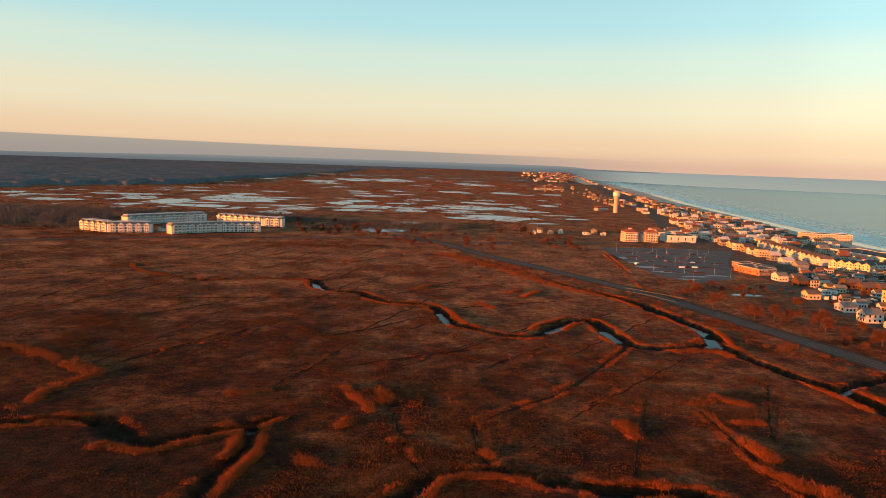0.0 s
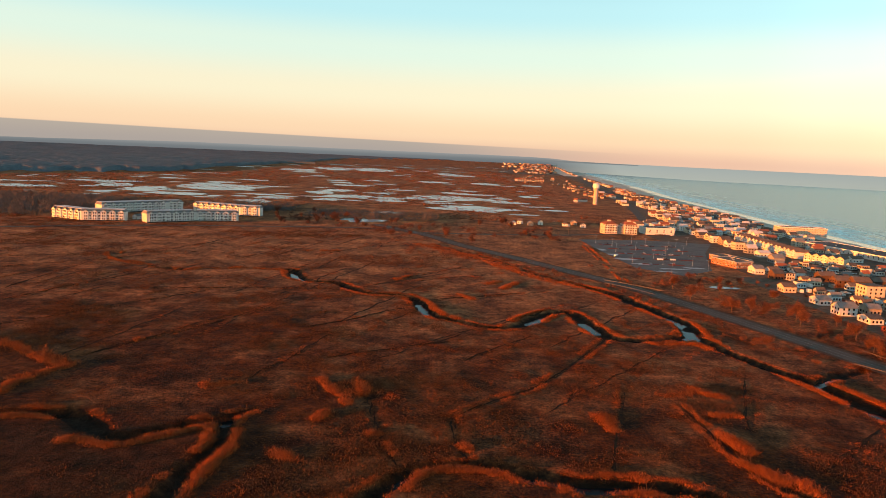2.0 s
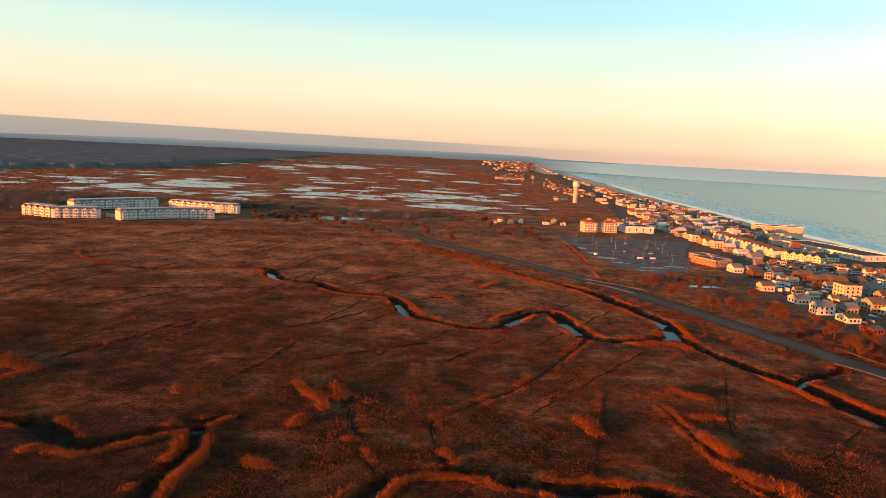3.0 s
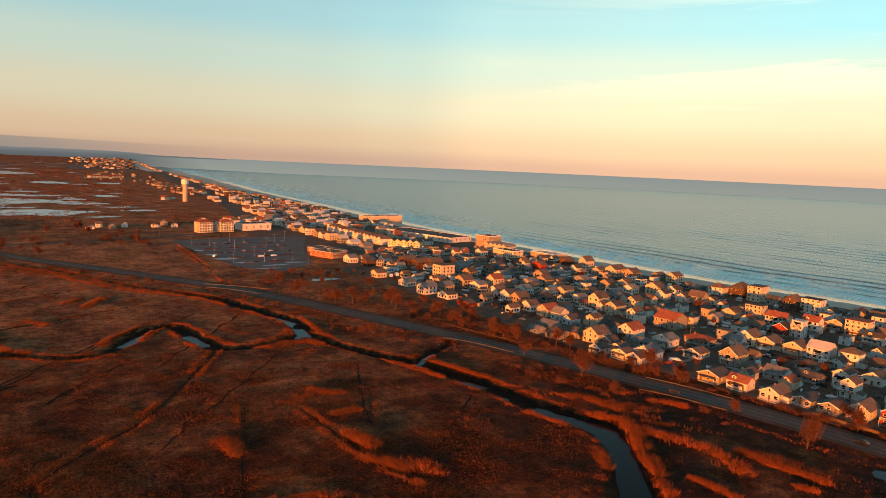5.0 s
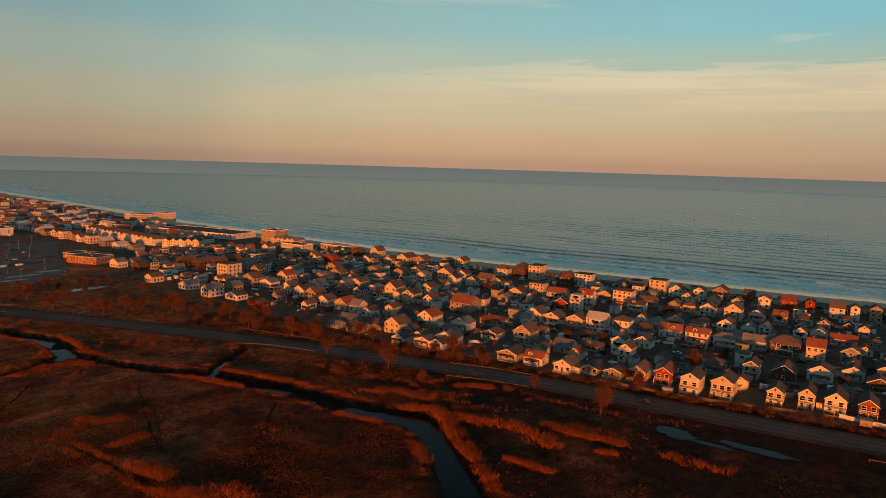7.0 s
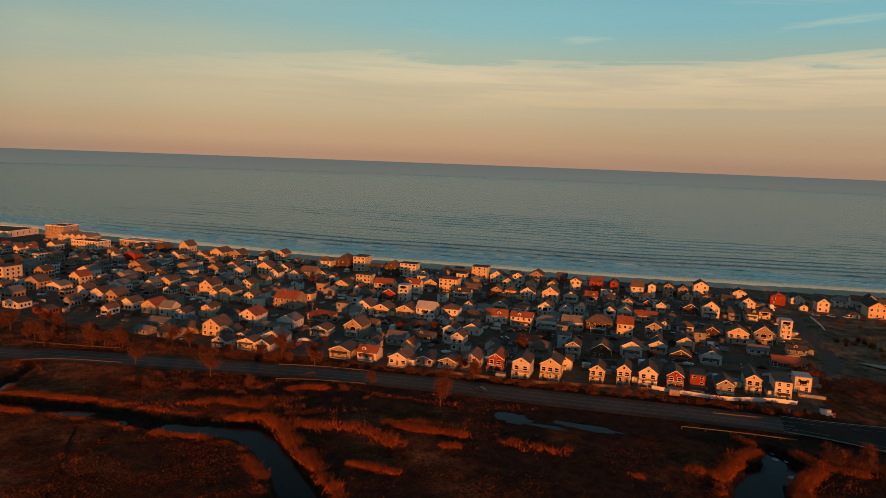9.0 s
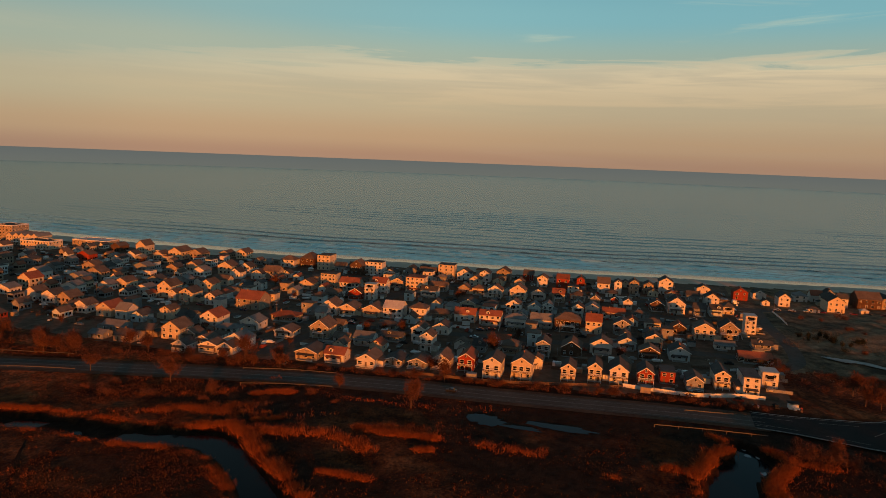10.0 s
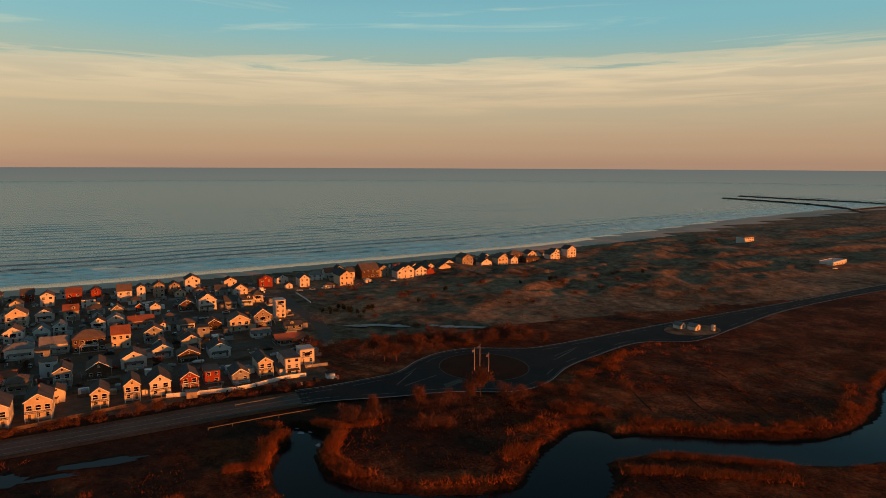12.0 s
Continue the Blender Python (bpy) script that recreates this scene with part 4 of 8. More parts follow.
OUTER, INNER = (np.stack([np.interp(np.linspace(0, 1, n), np.linspace(0, 1, len(l)), l[:, q]) for q in (0, 1)], 1) for l in (OUTER, INNER))
junction = thing("road_junction", "dark asphalt junction round a grassy traffic island", "road", kind="structure")
cols = np.linspace(0, 1, 7)
sheet_v = np.concatenate([np.c_[OUTER * (1 - c) + INNER * c, np.full(n, 0.565)] for c in cols])
part("carriageway", np_mesh("carriageway", sheet_v, [(q * n + i, q * n + i + 1, (q + 1) * n + i + 1, (q + 1) * n + i) for q in range(6) for i in range(n - 1)], MAT["new_asphalt"]), junction)
for edge, d in ((OUTER, -0.7), (INNER, 0.7), (OUTER, -4.2), (INNER, 4.2)):
    part("road_line", ribbon("road_line", edge, d + 0.1, d - 0.1, 0.572, MAT["line"], None if abs(d) < 1 else (12, 10)), junction)
for edge, d in ((OUTER, 0.35), (INNER, -0.35)):
    me = ribbon("kerb", edge, d + 0.2, d - 0.2, 0.70, MAT["concrete"])
    part("kerb", me, junction, label="pale concrete kerb")
ring = np.array([(293 + 21 * math.cos(a), -73 + 20 * math.sin(a)) for a in np.linspace(0, 2 * math.pi, 61)])
part("island_kerb", ribbon("island_kerb", ring, 0.0, -0.22, 0.70, MAT["lot"]), junction, label="ring kerb")
isl = [(293, -73, 0.95)] + [(x * 1.0, y, 0.66) for x, y in (ring[:-1] - (293, -73)) * 0.985 + (293, -73)]
part("traffic_island", poly_mesh("traffic_island", isl, [(0, 1 + i, 1 + (i + 1) % 60) for i in range(60)], MAT["ditch"]), junction, label="rough brown grass")
for x0, y0, x1, y1 in ((283, -28, 297, -40), (281, -31, 289, -48), (290, -108, 303, -128), (296, -112, 306, -132)):
    part("road_line", ribbon("road_line", resample([(x0, y0), ((x0 + x1) / 2, (y0 + y1) / 2), (x1, y1)], 3), 0.12, -0.12, 0.572, MAT["line"]), junction)
for k in range(10):
    y = -40 - k * 1.0
    part("road_line", ribbon("road_line", np.array([(272 + 0.5 * k, y - 6), (277 + 0.5 * k, y - 7)]), 0.1, -0.1, 0.572, MAT["line"]), junction)

STREETS = {  # name: line, half width
    "west_street": ([(345, 205), (352, 160), (359, 110), (366, 60), (372, 20), (369, -12)], 4.0),
    "middle_street": ([(427, 330), (437, 230), (447, 110), (455, 20), (460, -12)], 3.2),
    "shore_avenue": ([(337, 1016), (420, 900), (470, 700), (478, 500), (481, 300), (488, 160), (494, 60), (503, -20), (520, -110), (545, -210), (566, -306)], 4.5),
    "north_street": ([(333, 520), (333, 430), (336, 330), (342, 240), (345, 205)], 3.5),
    "end_street": ([(500, -16), (452, -17), (410, -21), (374, -19), (358, -8), (350, 4)], 3.8),
    "cross_street": ([(280, 222), (330, 216), (400, 214), (470, 216), (492, 217)], 3.2),
    "lot_road": ([(-449, 677), (-305, 746), (-187, 782), (-58, 809), (4, 785), (147, 812), (240, 850), (348, 909), (460, 960)], 4.5),
    "far_avenue": ([(337, 1016), (384, 1209), (463, 1567), (525, 1946), (640, 2700), (760, 3400)], 7.0),
}
for i, (name, (pts, hw)) in enumerate(STREETS.items()):
    st = thing("street", "narrow grey asphalt street between beach houses", "street", kind="structure")
    line = resample(pts, 6.0)
    part("carriageway", ribbon("carriageway", line, hw, -hw, 0.42 + 0.006 * i, MAT["asphalt"]), st)


def guardrail(points):
    g = thing("guardrail", "low weathered steel guardrail on wooden posts beside the road", "guardrail", (points[0][0], points[0][1], 0.5), group="roadside guardrails")
    line = resample([(x - points[0][0], y - points[0][1]) for x, y in points], 2.5)
    n = len(line)
    zs = (0.45, 0.52, 0.60, 0.68, 0.76)
    out = (0.0, 0.06, 0.01, 0.06, 0.0)
    verts = np.vstack([np.c_[offset_line(line, o), np.full(n, z)] for o, z in zip(out, zs)])
    part("rail", np_mesh("rail", verts, [(q * n + i, q * n + i + 1, (q + 1) * n + i + 1, (q + 1) * n + i) for q in range(4) for i in range(n - 1)], MAT["rail"]), g)
    post = box_me("post", -0.09, 0.09, -0.09, 0.09, -0.5, 0.8, MAT["wood"], 0.02)
    for x, y in line[::3]:
        part("post", post, g, (x, y, 0))


for pts in ([(143, 519), (160, 503), (177, 483)], [(140, 506), (154, 490), (166, 468)], [(233, 340), (239, 315), (245, 293)], [(213, 316), (222, 300), (229, 276)],
            [(258, 215), (264, 196), (268, 176)], [(241, 205), (247, 190), (252, 170)], [(262, 47), (265, 28), (267, 9)], [(282, 36), (284, 24), (286, 14)]):
    guardrail(pts)


# ---- houses ----
WALLS = {"w": ("white", "white clapboard"), "y": ("cream", "cream clapboard"), "t": ("tan", "tan shingled"), "g": ("grey", "grey shingled"),
         "l": ("blue", "pale blue clapboard"), "r": ("red", "barn-red clapboard"), "b": ("brown", "dark brown shingled")}
ROOFS = {"d": ("roof_dark", "charcoal"), "b": ("roof_brown", "brown"), "r": ("roof_red", "russet"), "g": ("roof_grey", "grey"), "l": ("roof_pale", "pale")}


def window_mesh(name, split):
    """A unit window one metre wide and high in the plane x = 0, facing -x, frame proud of the wall."""
    bm = bmesh.new()
    f = 0.06
    for y0, y1, z0, z1 in ((-0.5, 0.5, 0, f), (-0.5, 0.5, 1 - f, 1), (-0.5, -0.5 + f, f, 1 - f), (0.5 - f, 0.5, f, 1 - f)) + (((-0.5 + f, 0.5 - f, 0.47, 0.53),) if split else ()):
        add_box(bm, -0.09, 0.02, y0, y1, z0, z1)
    return bm_mesh(name, bm, MAT["trim"])


FRAME = window_mesh("window", True)
PANE = poly_mesh("pane", [(-0.03, -0.42, 0.08), (-0.03, 0.42, 0.08), (-0.03, 0.42, 0.92), (-0.03, -0.42, 0.92)], [(3, 2, 1, 0)], MAT["glass"])
BOTH = window_mesh("window", True)
BOTH.materials.append(MAT["glass"])
bm = bmesh.new()
bm.from_mesh(BOTH)
f = bm.faces.new([bm.verts.new(v) for v in ((-0.03, -0.42, 0.92), (-0.03, 0.42, 0.92), (-0.03, 0.42, 0.08), (-0.03, -0.42, 0.08))])
f.material_index = 1
bm.to_mesh(BOTH)
bm.free()
DOOR = box_me("door", -0.07, 0.02, -0.45, 0.45, 0, 2.05, MAT["wood"], 0.01)
# dark glass door, added to give the shade of a balcony recess
GLASS_DOOR = box_me("sliding_door", -0.12, 0.02, -1.3, 1.3, 0, 2.05, MAT["glass"], 0.02)
CHIMNEY = box_me("chimney", -0.28, 0.28, -0.28, 0.28, -1.2, 0.7, MAT["brick"], 0.03)
rng = random.Random(11)


def body_mesh(key, w, d, eave, apex, ridge, mat):
    """A house's walls: w along y, d along x from its front at x = 0; ridge: the axis of the roof's ridge, or '' for a flat top."""
    if ridge == "x":
        prof = [(-w / 2, 0), (w / 2, 0), (w / 2, eave), (0, apex), (-w / 2, eave)]
        verts = [(x, y, z) for x in (0, d) for y, z in prof]
        faces = [(4, 3, 2, 1, 0), (5, 6, 7, 8, 9)]
    elif ridge == "y":
        prof = [(0, 0), (d, 0), (d, eave), (d / 2, apex), (0, eave)]
        verts = [(x, y, z) for y in (-w / 2, w / 2) for x, z in prof]
        faces = [(0, 1, 2, 3, 4), (9, 8, 7, 6, 5)]
    else:
        prof = [(-w / 2, 0), (w / 2, 0), (w / 2, eave), (-w / 2, eave)]
        verts = [(x, y, z) for x in (0, d) for y, z in prof]
        faces = [(3, 2, 1, 0), (4, 5, 6, 7)]
    n = len(prof)
    faces += [(i, (i + 1) % n, n + (i + 1) % n, n + i) if ridge != "y" else (n + i, n + (i + 1) % n, (i + 1) % n, i) for i in range(n)]
    return poly_mesh(key, verts, faces, mat)


def roof_mesh(w, d, eave, apex, ridge, mat, over=0.4, thick=0.2):
    bm = bmesh.new()
    if not ridge:
        add_box(bm, -over * 0.5, d + over * 0.5, -w / 2 - over * 0.5, w / 2 + over * 0.5, eave, eave + 0.3, 0.04)
        return bm_mesh("roof", bm, mat)
    half, run = (w / 2, d) if ridge == "x" else (d / 2, w)
    slope = (apex - eave) / half
    prof = [(-half - over, eave - slope * over), (0, apex), (half + over, eave - slope * over), (half + over, eave - slope * over + thick), (0, apex + thick * 1.15), (-half - over, eave - slope * over + thick)]
    ends = [[], []]
    for s, at in enumerate((-over, run + over)):
        for q, z in prof:
            p = (at, q, z) if ridge == "x" else (q + d / 2, at - w / 2, z)
            ends[s].append(bm.verts.new(p))
    a, b = ends
    for i in range(6):
        bm.faces.new((a[i], a[(i + 1) % 6], b[(i + 1) % 6], b[i]))
    for e in ends:
        bm.faces.new((e[0], e[1], e[4], e[5]))
        bm.faces.new((e[1], e[2], e[3], e[4]))
    bmesh.ops.recalc_face_normals(bm, faces=bm.faces[:])
    return bm_mesh("roof", bm, mat)


def hip_mesh(w, d, eave, apex, mat, over=0.45):
    """A hipped roof with its ridge along the longer side."""
    x0, x1, y0, y1 = -over, d + over, -w / 2 - over, w / 2 + over
    run = min(x1 - x0, y1 - y0) / 2
    if w >= d:
        ends = [(d / 2, y0 + run, apex), (d / 2, y1 - run, apex)]
    else:
        ends = [(x0 + run, 0, apex), (x1 - run, 0, apex)]
    bm = bmesh.new()
    lo = [bm.verts.new(v) for v in ((x0, y0, eave - 0.1), (x1, y0, eave - 0.1), (x1, y1, eave - 0.1), (x0, y1, eave - 0.1))]
    hi = [bm.verts.new((v.co.x, v.co.y, eave + 0.12)) for v in lo]
    a, b = (bm.verts.new(v) for v in ends)
    bm.faces.new(lo[::-1])
    for i in range(4):
        bm.faces.new((lo[i], lo[(i + 1) % 4], hi[(i + 1) % 4], hi[i]))
    if w >= d:
        for f in ((hi[0], hi[1], a), (hi[1], hi[2], b, a), (hi[2], hi[3], b), (hi[3], hi[0], a, b)):
            bm.faces.new(f)
    else:
        for f in ((hi[0], hi[1], b, a), (hi[1], hi[2], b), (hi[2], hi[3], a, b), (hi[3], hi[0], a)):
            bm.faces.new(f)
    bmesh.ops.recalc_face_normals(bm, faces=bm.faces[:])
    return bm_mesh("roof", bm, mat)


def rail_mesh(w, d):
    """A white deck railing round three sides, posts, top rail and balusters."""
    bm = bmesh.new()
    for y0, y1, x0, x1 in ((-w / 2, w / 2, -d, -d + 0.06), (-w / 2, -w / 2 + 0.06, -d, 0), (w / 2 - 0.06, w / 2, -d, 0)):
        add_box(bm, x0, x1, y0, y1, 0.9, 1.0)
        add_box(bm, x0, x1, y0, y1, 0.12, 0.2)
    for y in np.arange(-w / 2 + 0.06, w / 2, 0.32):
        add_box(bm, -d, -d + 0.05, y, y + 0.06, 0.2, 0.9)
    return bm_mesh("railing", bm, MAT["trim"])


def house(x, y, w, h, d, code, z=0.35, fine=2, rz=0.07, group="houses of the beach town"):
    style, wall, roof = code
    w = min(w, 10.5 if style == "g" else 15.0) if y < 280 else min(w * 0.8, 9.5 if style == "g" else 12.0)
    h = max(h + 0.4, 4.0 if w > 5 else 2.8)
    ridge = {"g": "x", "e": "y", "f": ""}[style]
    half = w / 2 if ridge == "x" else d / 2
    rise = min(half * rng.uniform(0.55, 0.8), h * 0.38) if ridge else 0
    eave = h - rise
    storeys = max(1, int(eave / 2.5))
    shape = {"g": "gable-fronted", "e": "side-gabled", "f": "flat-roofed"}[style]
    tall = {1: "low one-storey", 2: "two-storey", 3: "three-storey"}.get(storeys, "tall")
    ob = thing("house", f"{tall} {WALLS[wall][1]} {shape} beach house with {ROOFS[roof][1]} roof", "house", (x, y, z), rz, group)
    mat_w, mat_r = MAT[WALLS[wall][0]], MAT[ROOFS[roof][0]]
    hip = style == "e" and rng.random() < 0.3
    part("wall", body_mesh("wall", w, d, eave, h, "" if hip else ridge, mat_w), ob)
    part("roof", hip_mesh(w, d, eave, h, mat_r) if hip else roof_mesh(w, d, eave, h, ridge, mat_r), ob)
    if fine > 1:
        part("foundation", box_me("foundation", -0.06, d + 0.06, -w / 2 - 0.06, w / 2 + 0.06, -0.6, 0.35, MAT["concrete"]), ob)

    def window(px, py, pz, ww, wh, turn=0.0):
        win = part("window", FRAME if fine > 1 and x < 306 and y < 130 else BOTH, ob, (px, py, pz), (1, ww, wh), turn)
        if fine > 1 and x < 306 and y < 130:
            part("pane", PANE, win)

    cols = max(1, int(w / (2.7 if fine > 1 else 3.4)))
    level = eave / storeys
    door_at = rng.randrange(cols)
    decked = fine > 1 and (x < 325 and y < 190 or storeys > 1 and rng.random() < 0.35) and style == "g"
    for s in range(storeys):
        for c in range(cols):
            if not fine and (s + c) % 2:
                continue
            py = (c + 0.5) / cols * w - w / 2
            if s == 0 and c == door_at and fine:
                part("door", DOOR, ob, (0, py, 0.3), label="dark panelled front door")
                continue
            wide = rng.choice((1.2, 1.5, 2.0))
            # tall dark glass stands in for the shaded recess behind the decks
            if decked and s:
                window(0, py, s * level + 0.08, 1.9, min(2.1, level * 0.8))
            else:
                window(0, py, s * level + level * 0.3, wide, min(1.6, level * 0.56))
    if style == "g" and rise > 1.5 and fine:
        window(0, 0, eave + rise * 0.12, 0.9, min(1.1, rise * 0.5))
    side = {2: 2, 1: 1, 0: 0}[fine]
    for s in range(storeys):
        for c in range(side):
            px = (c + 0.5) / side * d
            if fine > 1:
                window(px, w / 2, s * level + level * 0.36, 1.1, min(1.4, level * 0.52), -math.pi / 2)
            if fine:
                window(px, -w / 2, s * level + level * 0.36, 1.1, min(1.4, level * 0.52), math.pi / 2)
    if fine and rng.random() < 0.14 and ridge:
        part("chimney", CHIMNEY, ob, (d * rng.uniform(0.35, 0.7), 0 if ridge == "x" else w * 0.2, h + 0.2), label="brick chimney")
    if fine > 1 and style == "g":
        t = 0.14
        bm = bmesh.new()
        for sgn in (-1, 1):
            vs = [bm.verts.new(v) for v in ((-0.42, sgn * (w / 2 + 0.4), eave - rise / (w / 2) * 0.4 - t), (-0.42, 0, h - t), (-0.42, 0, h + 0.22), (-0.42, sgn * (w / 2 + 0.4), eave - rise / (w / 2) * 0.4 + 0.2))]
            bm.faces.new(vs)
        ex = bmesh.ops.extrude_face_region(bm, geom=bm.faces[:])
        bmesh.ops.translate(bm, verts=[v for v in ex["geom"] if isinstance(v, bmesh.types.BMVert)], vec=(-0.06, 0, 0))
        bmesh.ops.recalc_face_normals(bm, faces=bm.faces[:])
        part("bargeboard", bm_mesh("bargeboard", bm, MAT["trim"]), ob, label="white bargeboards")
    if decked:      # the road-side row has stacked decks
        decks = max(1, storeys - 1)
        for s in range(decks):
            zz = (s + (0 if storeys == 1 else 1)) * level
            dw, dd = w * (0.98 if s == 0 else 0.7), 2.2 - 0.5 * s
            slab = part("deck", box_me("deck", -dd, 0, -dw / 2, dw / 2, zz - 0.14, zz + 0.02, MAT["deck"], 0.02), ob)
            part("railing", rail_mesh(dw, dd), slab, (0, 0, zz))
            for yy in (-dw / 2 + 0.12, 0, dw / 2 - 0.12):
                part("post", box_me("post", -dd + 0.02, -dd + 0.18, yy - 0.08, yy + 0.08, -0.35 if s == 0 else zz - level, zz - 0.14, MAT["trim"]), slab)
    elif fine > 1 and storeys > 1 and rng.random() < 0.7:    # an upper balcony over a shaded entry
        dd, dw = 1.7, w * rng.choice((0.6, 0.96))
        zz = level * (storeys - 1)
        slab = part("balcony", box_me("balcony", -dd, 0, -dw / 2, dw / 2, zz - 0.16, zz + 0.02, MAT["trim"], 0.02), ob)
        part("railing", rail_mesh(dw, dd), slab, (0, 0, zz))
        for yy in (-dw / 2 + 0.1, dw / 2 - 0.1):
            part("post", box_me("post", -dd + 0.02, -dd + 0.16, yy - 0.07, yy + 0.07, -0.35, zz - 0.16, MAT["trim"]), slab)
        part("sliding_door", GLASS_DOOR, ob, (0, 0, zz + 0.05), label="wide dark glass door standing in for a shaded recess")
    elif fine > 1 and rng.random() < 0.85:
        dd, dw = 2.0, w * 0.75
        bm = bmesh.new()
        vs = [bm.verts.new(v) for v in ((0, -dw / 2, 2.9), (0, dw / 2, 2.9), (-dd, dw / 2, 2.45), (-dd, -dw / 2, 2.45))]
        bm.faces.new(vs)
        ex = bmesh.ops.extrude_face_region(bm, geom=bm.faces[:])
        bmesh.ops.translate(bm, verts=[v for v in ex["geom"] if isinstance(v, bmesh.types.BMVert)], vec=(0, 0, 0.12))
        bmesh.ops.recalc_face_normals(bm, faces=bm.faces[:])
        porch = part("porch_roof", bm_mesh("porch_roof", bm, mat_r), ob)
        for yy in (-dw / 2 + 0.15, dw / 2 - 0.15):
            part("post", box_me("post", -dd + 0.1, -dd + 0.22, yy - 0.06, yy + 0.06, -0.3, 2.5, MAT["trim"]), porch)
        part("step", box_me("step", -dd, 0, -dw / 2, dw / 2, -0.3, 0.3, MAT["concrete"], 0.03), ob)
    if fine and rng.random() < 0.28 and w > 6:      # a lean-to at the side
        aw, ad, ah = rng.uniform(2.2, 3.4), d * rng.uniform(0.4, 0.7), 2.6
        sgn, x0 = rng.choice((-1, 1)), d * rng.uniform(0.1, 0.3)
        y0, y1 = sorted((sgn * w / 2, sgn * (w / 2 + aw)))
        part("annex", box_me("annex", x0, x0 + ad, y0, y1, -0.4, ah, mat_w), ob)
        bm = bmesh.new()
        zi, zo = ah + 0.75, ah + 0.02
        za, zb = (zo, zi) if sgn < 0 else (zi, zo)
        vs = [bm.verts.new(v) for v in ((x0 - 0.25, y0 - 0.25 * (sgn < 0), za), (x0 + ad + 0.25, y0 - 0.25 * (sgn < 0), za), (x0 + ad + 0.25, y1 + 0.25 * (sgn > 0), zb), (x0 - 0.25, y1 + 0.25 * (sgn > 0), zb))]
        bm.faces.new(vs)
        ex = bmesh.ops.extrude_face_region(bm, geom=bm.faces[:])
        bmesh.ops.translate(bm, verts=[v for v in ex["geom"] if isinstance(v, bmesh.types.BMVert)], vec=(0, 0, 0.14))
        bmesh.ops.recalc_face_normals(bm, faces=bm.faces[:])
        part("annex_roof", bm_mesh("annex_roof", bm, mat_r), ob)
    if fine > 1 and style == "e" and not hip and rng.random() < 0.35:      # a dormer in the front slope
        yy, dw2, slope = rng.uniform(-0.2, 0.2) * w, 2.0, rise / (d / 2)
        z0 = eave + slope * 0.9
        dorm = part("dormer", body_mesh("dormer", dw2, d / 2 - 0.9, 1.3, 1.9, "x", mat_w), ob, (0.9, yy, z0 - 0.05))
        part("dormer_roof", roof_mesh(dw2, d / 2 - 0.9, 1.3, 1.9, "x", mat_r, 0.2, 0.12), dorm)
        part("window", BOTH, dorm, (0, 0, 0.25), (1, 1.1, 1.0))
    return ob


# front middle x and y, width, height, depth, and the code: roof form, wall, roof
HOUSES = []
HOUSES += [
    (608, -567, 19.0, 7.9, 12, "fwb"),    (587, -312, 17.9, 11.3, 11, "gwd"),    (579, -288, 22.6, 8.2, 11, "gwd"),    (570, -258, 15.8, 5.9, 7, "ebd"),
    (578, -246, 15.7, 10.2, 10, "ebb"),    (564, -224, 15.6, 9.8, 11, "gyb"),    (557, -204, 15.6, 7.6, 10, "gwd"),    (560, -187, 18.7, 12.1, 13, "gtd"),
    (547, -160, 16.6, 7.3, 9, "gyd"),    (535, -142, 6.2, 6.6, 9, "grd"),    (535, -134, 10.7, 7.9, 10, "gwd"),    (530, -121, 10.1, 10.1, 12, "gwd"),
    (530, -117, 14.7, 9.1, 12, "gwd"),    (544, -105, 8.4, 8.9, 11, "gtd"),    (541, -93, 15.4, 10.5, 16, "ebb"),    (520, -85, 4.6, 3.1, 4, "ewl"),
]
HOUSES += [
    (563, -82, 8.1, 5.5, 8, "erd"),    (516, -67, 10.7, 10.5, 16, "gyd"),    (511, -53, 7.1, 3.1, 5, "ewb"),    (545, -51, 8.8, 7.5, 9, "ewg"),
    (524, -37, 7.4, 8.9, 12, "gwd"),    (521, -25, 5.2, 4.0, 5, "gwd"),    (544, -24, 9.0, 6.3, 9, "gwd"),    (533, -10, 9.7, 8.3, 9, "grr"),
    (395, -6, 9.9, 3.4, 6, "egd"),    (427, -4, 5.9, 10.0, 8, "fwl"),    (327, 0, 6.5, 6.3, 8, "fwl"),    (365, 1, 15.2, 4.3, 8, "ebr"),
    (476, 3, 6.6, 7.5, 9, "eyd"),    (408, 9, 9.5, 9.6, 11, "gtd"),    (313, 9, 6.5, 7.1, 14, "fwd"),    (469, 11, 7.6, 6.3, 9, "eld"),
]
HOUSES += [
    (504, 11, 9.3, 7.9, 10, "gwd"),    (384, 13, 9.8, 3.9, 6, "ewg"),    (547, 14, 9.4, 6.0, 9, "gwd"),    (317, 20, 6.0, 7.5, 14, "gyd"),
    (464, 21, 7.3, 7.3, 9, "egd"),    (402, 22, 11.9, 8.6, 11, "gyb"),    (511, 23, 8.4, 6.5, 8, "egd"),    (311, 31, 6.9, 5.4, 11, "ggd"),
    (464, 35, 12.6, 10.0, 13, "gwd"),    (408, 35, 7.7, 5.9, 9, "gbr"),    (353, 36, 9.5, 6.5, 12, "gld"),    (530, 41, 10.1, 11.8, 12, "gwd"),
    (314, 42, 6.1, 4.8, 10, "frd"),    (466, 47, 8.9, 6.7, 10, "gbd"),    (372, 48, 8.5, 6.9, 9, "gyd"),    (414, 49, 8.9, 5.7, 8, "ewb"),
]
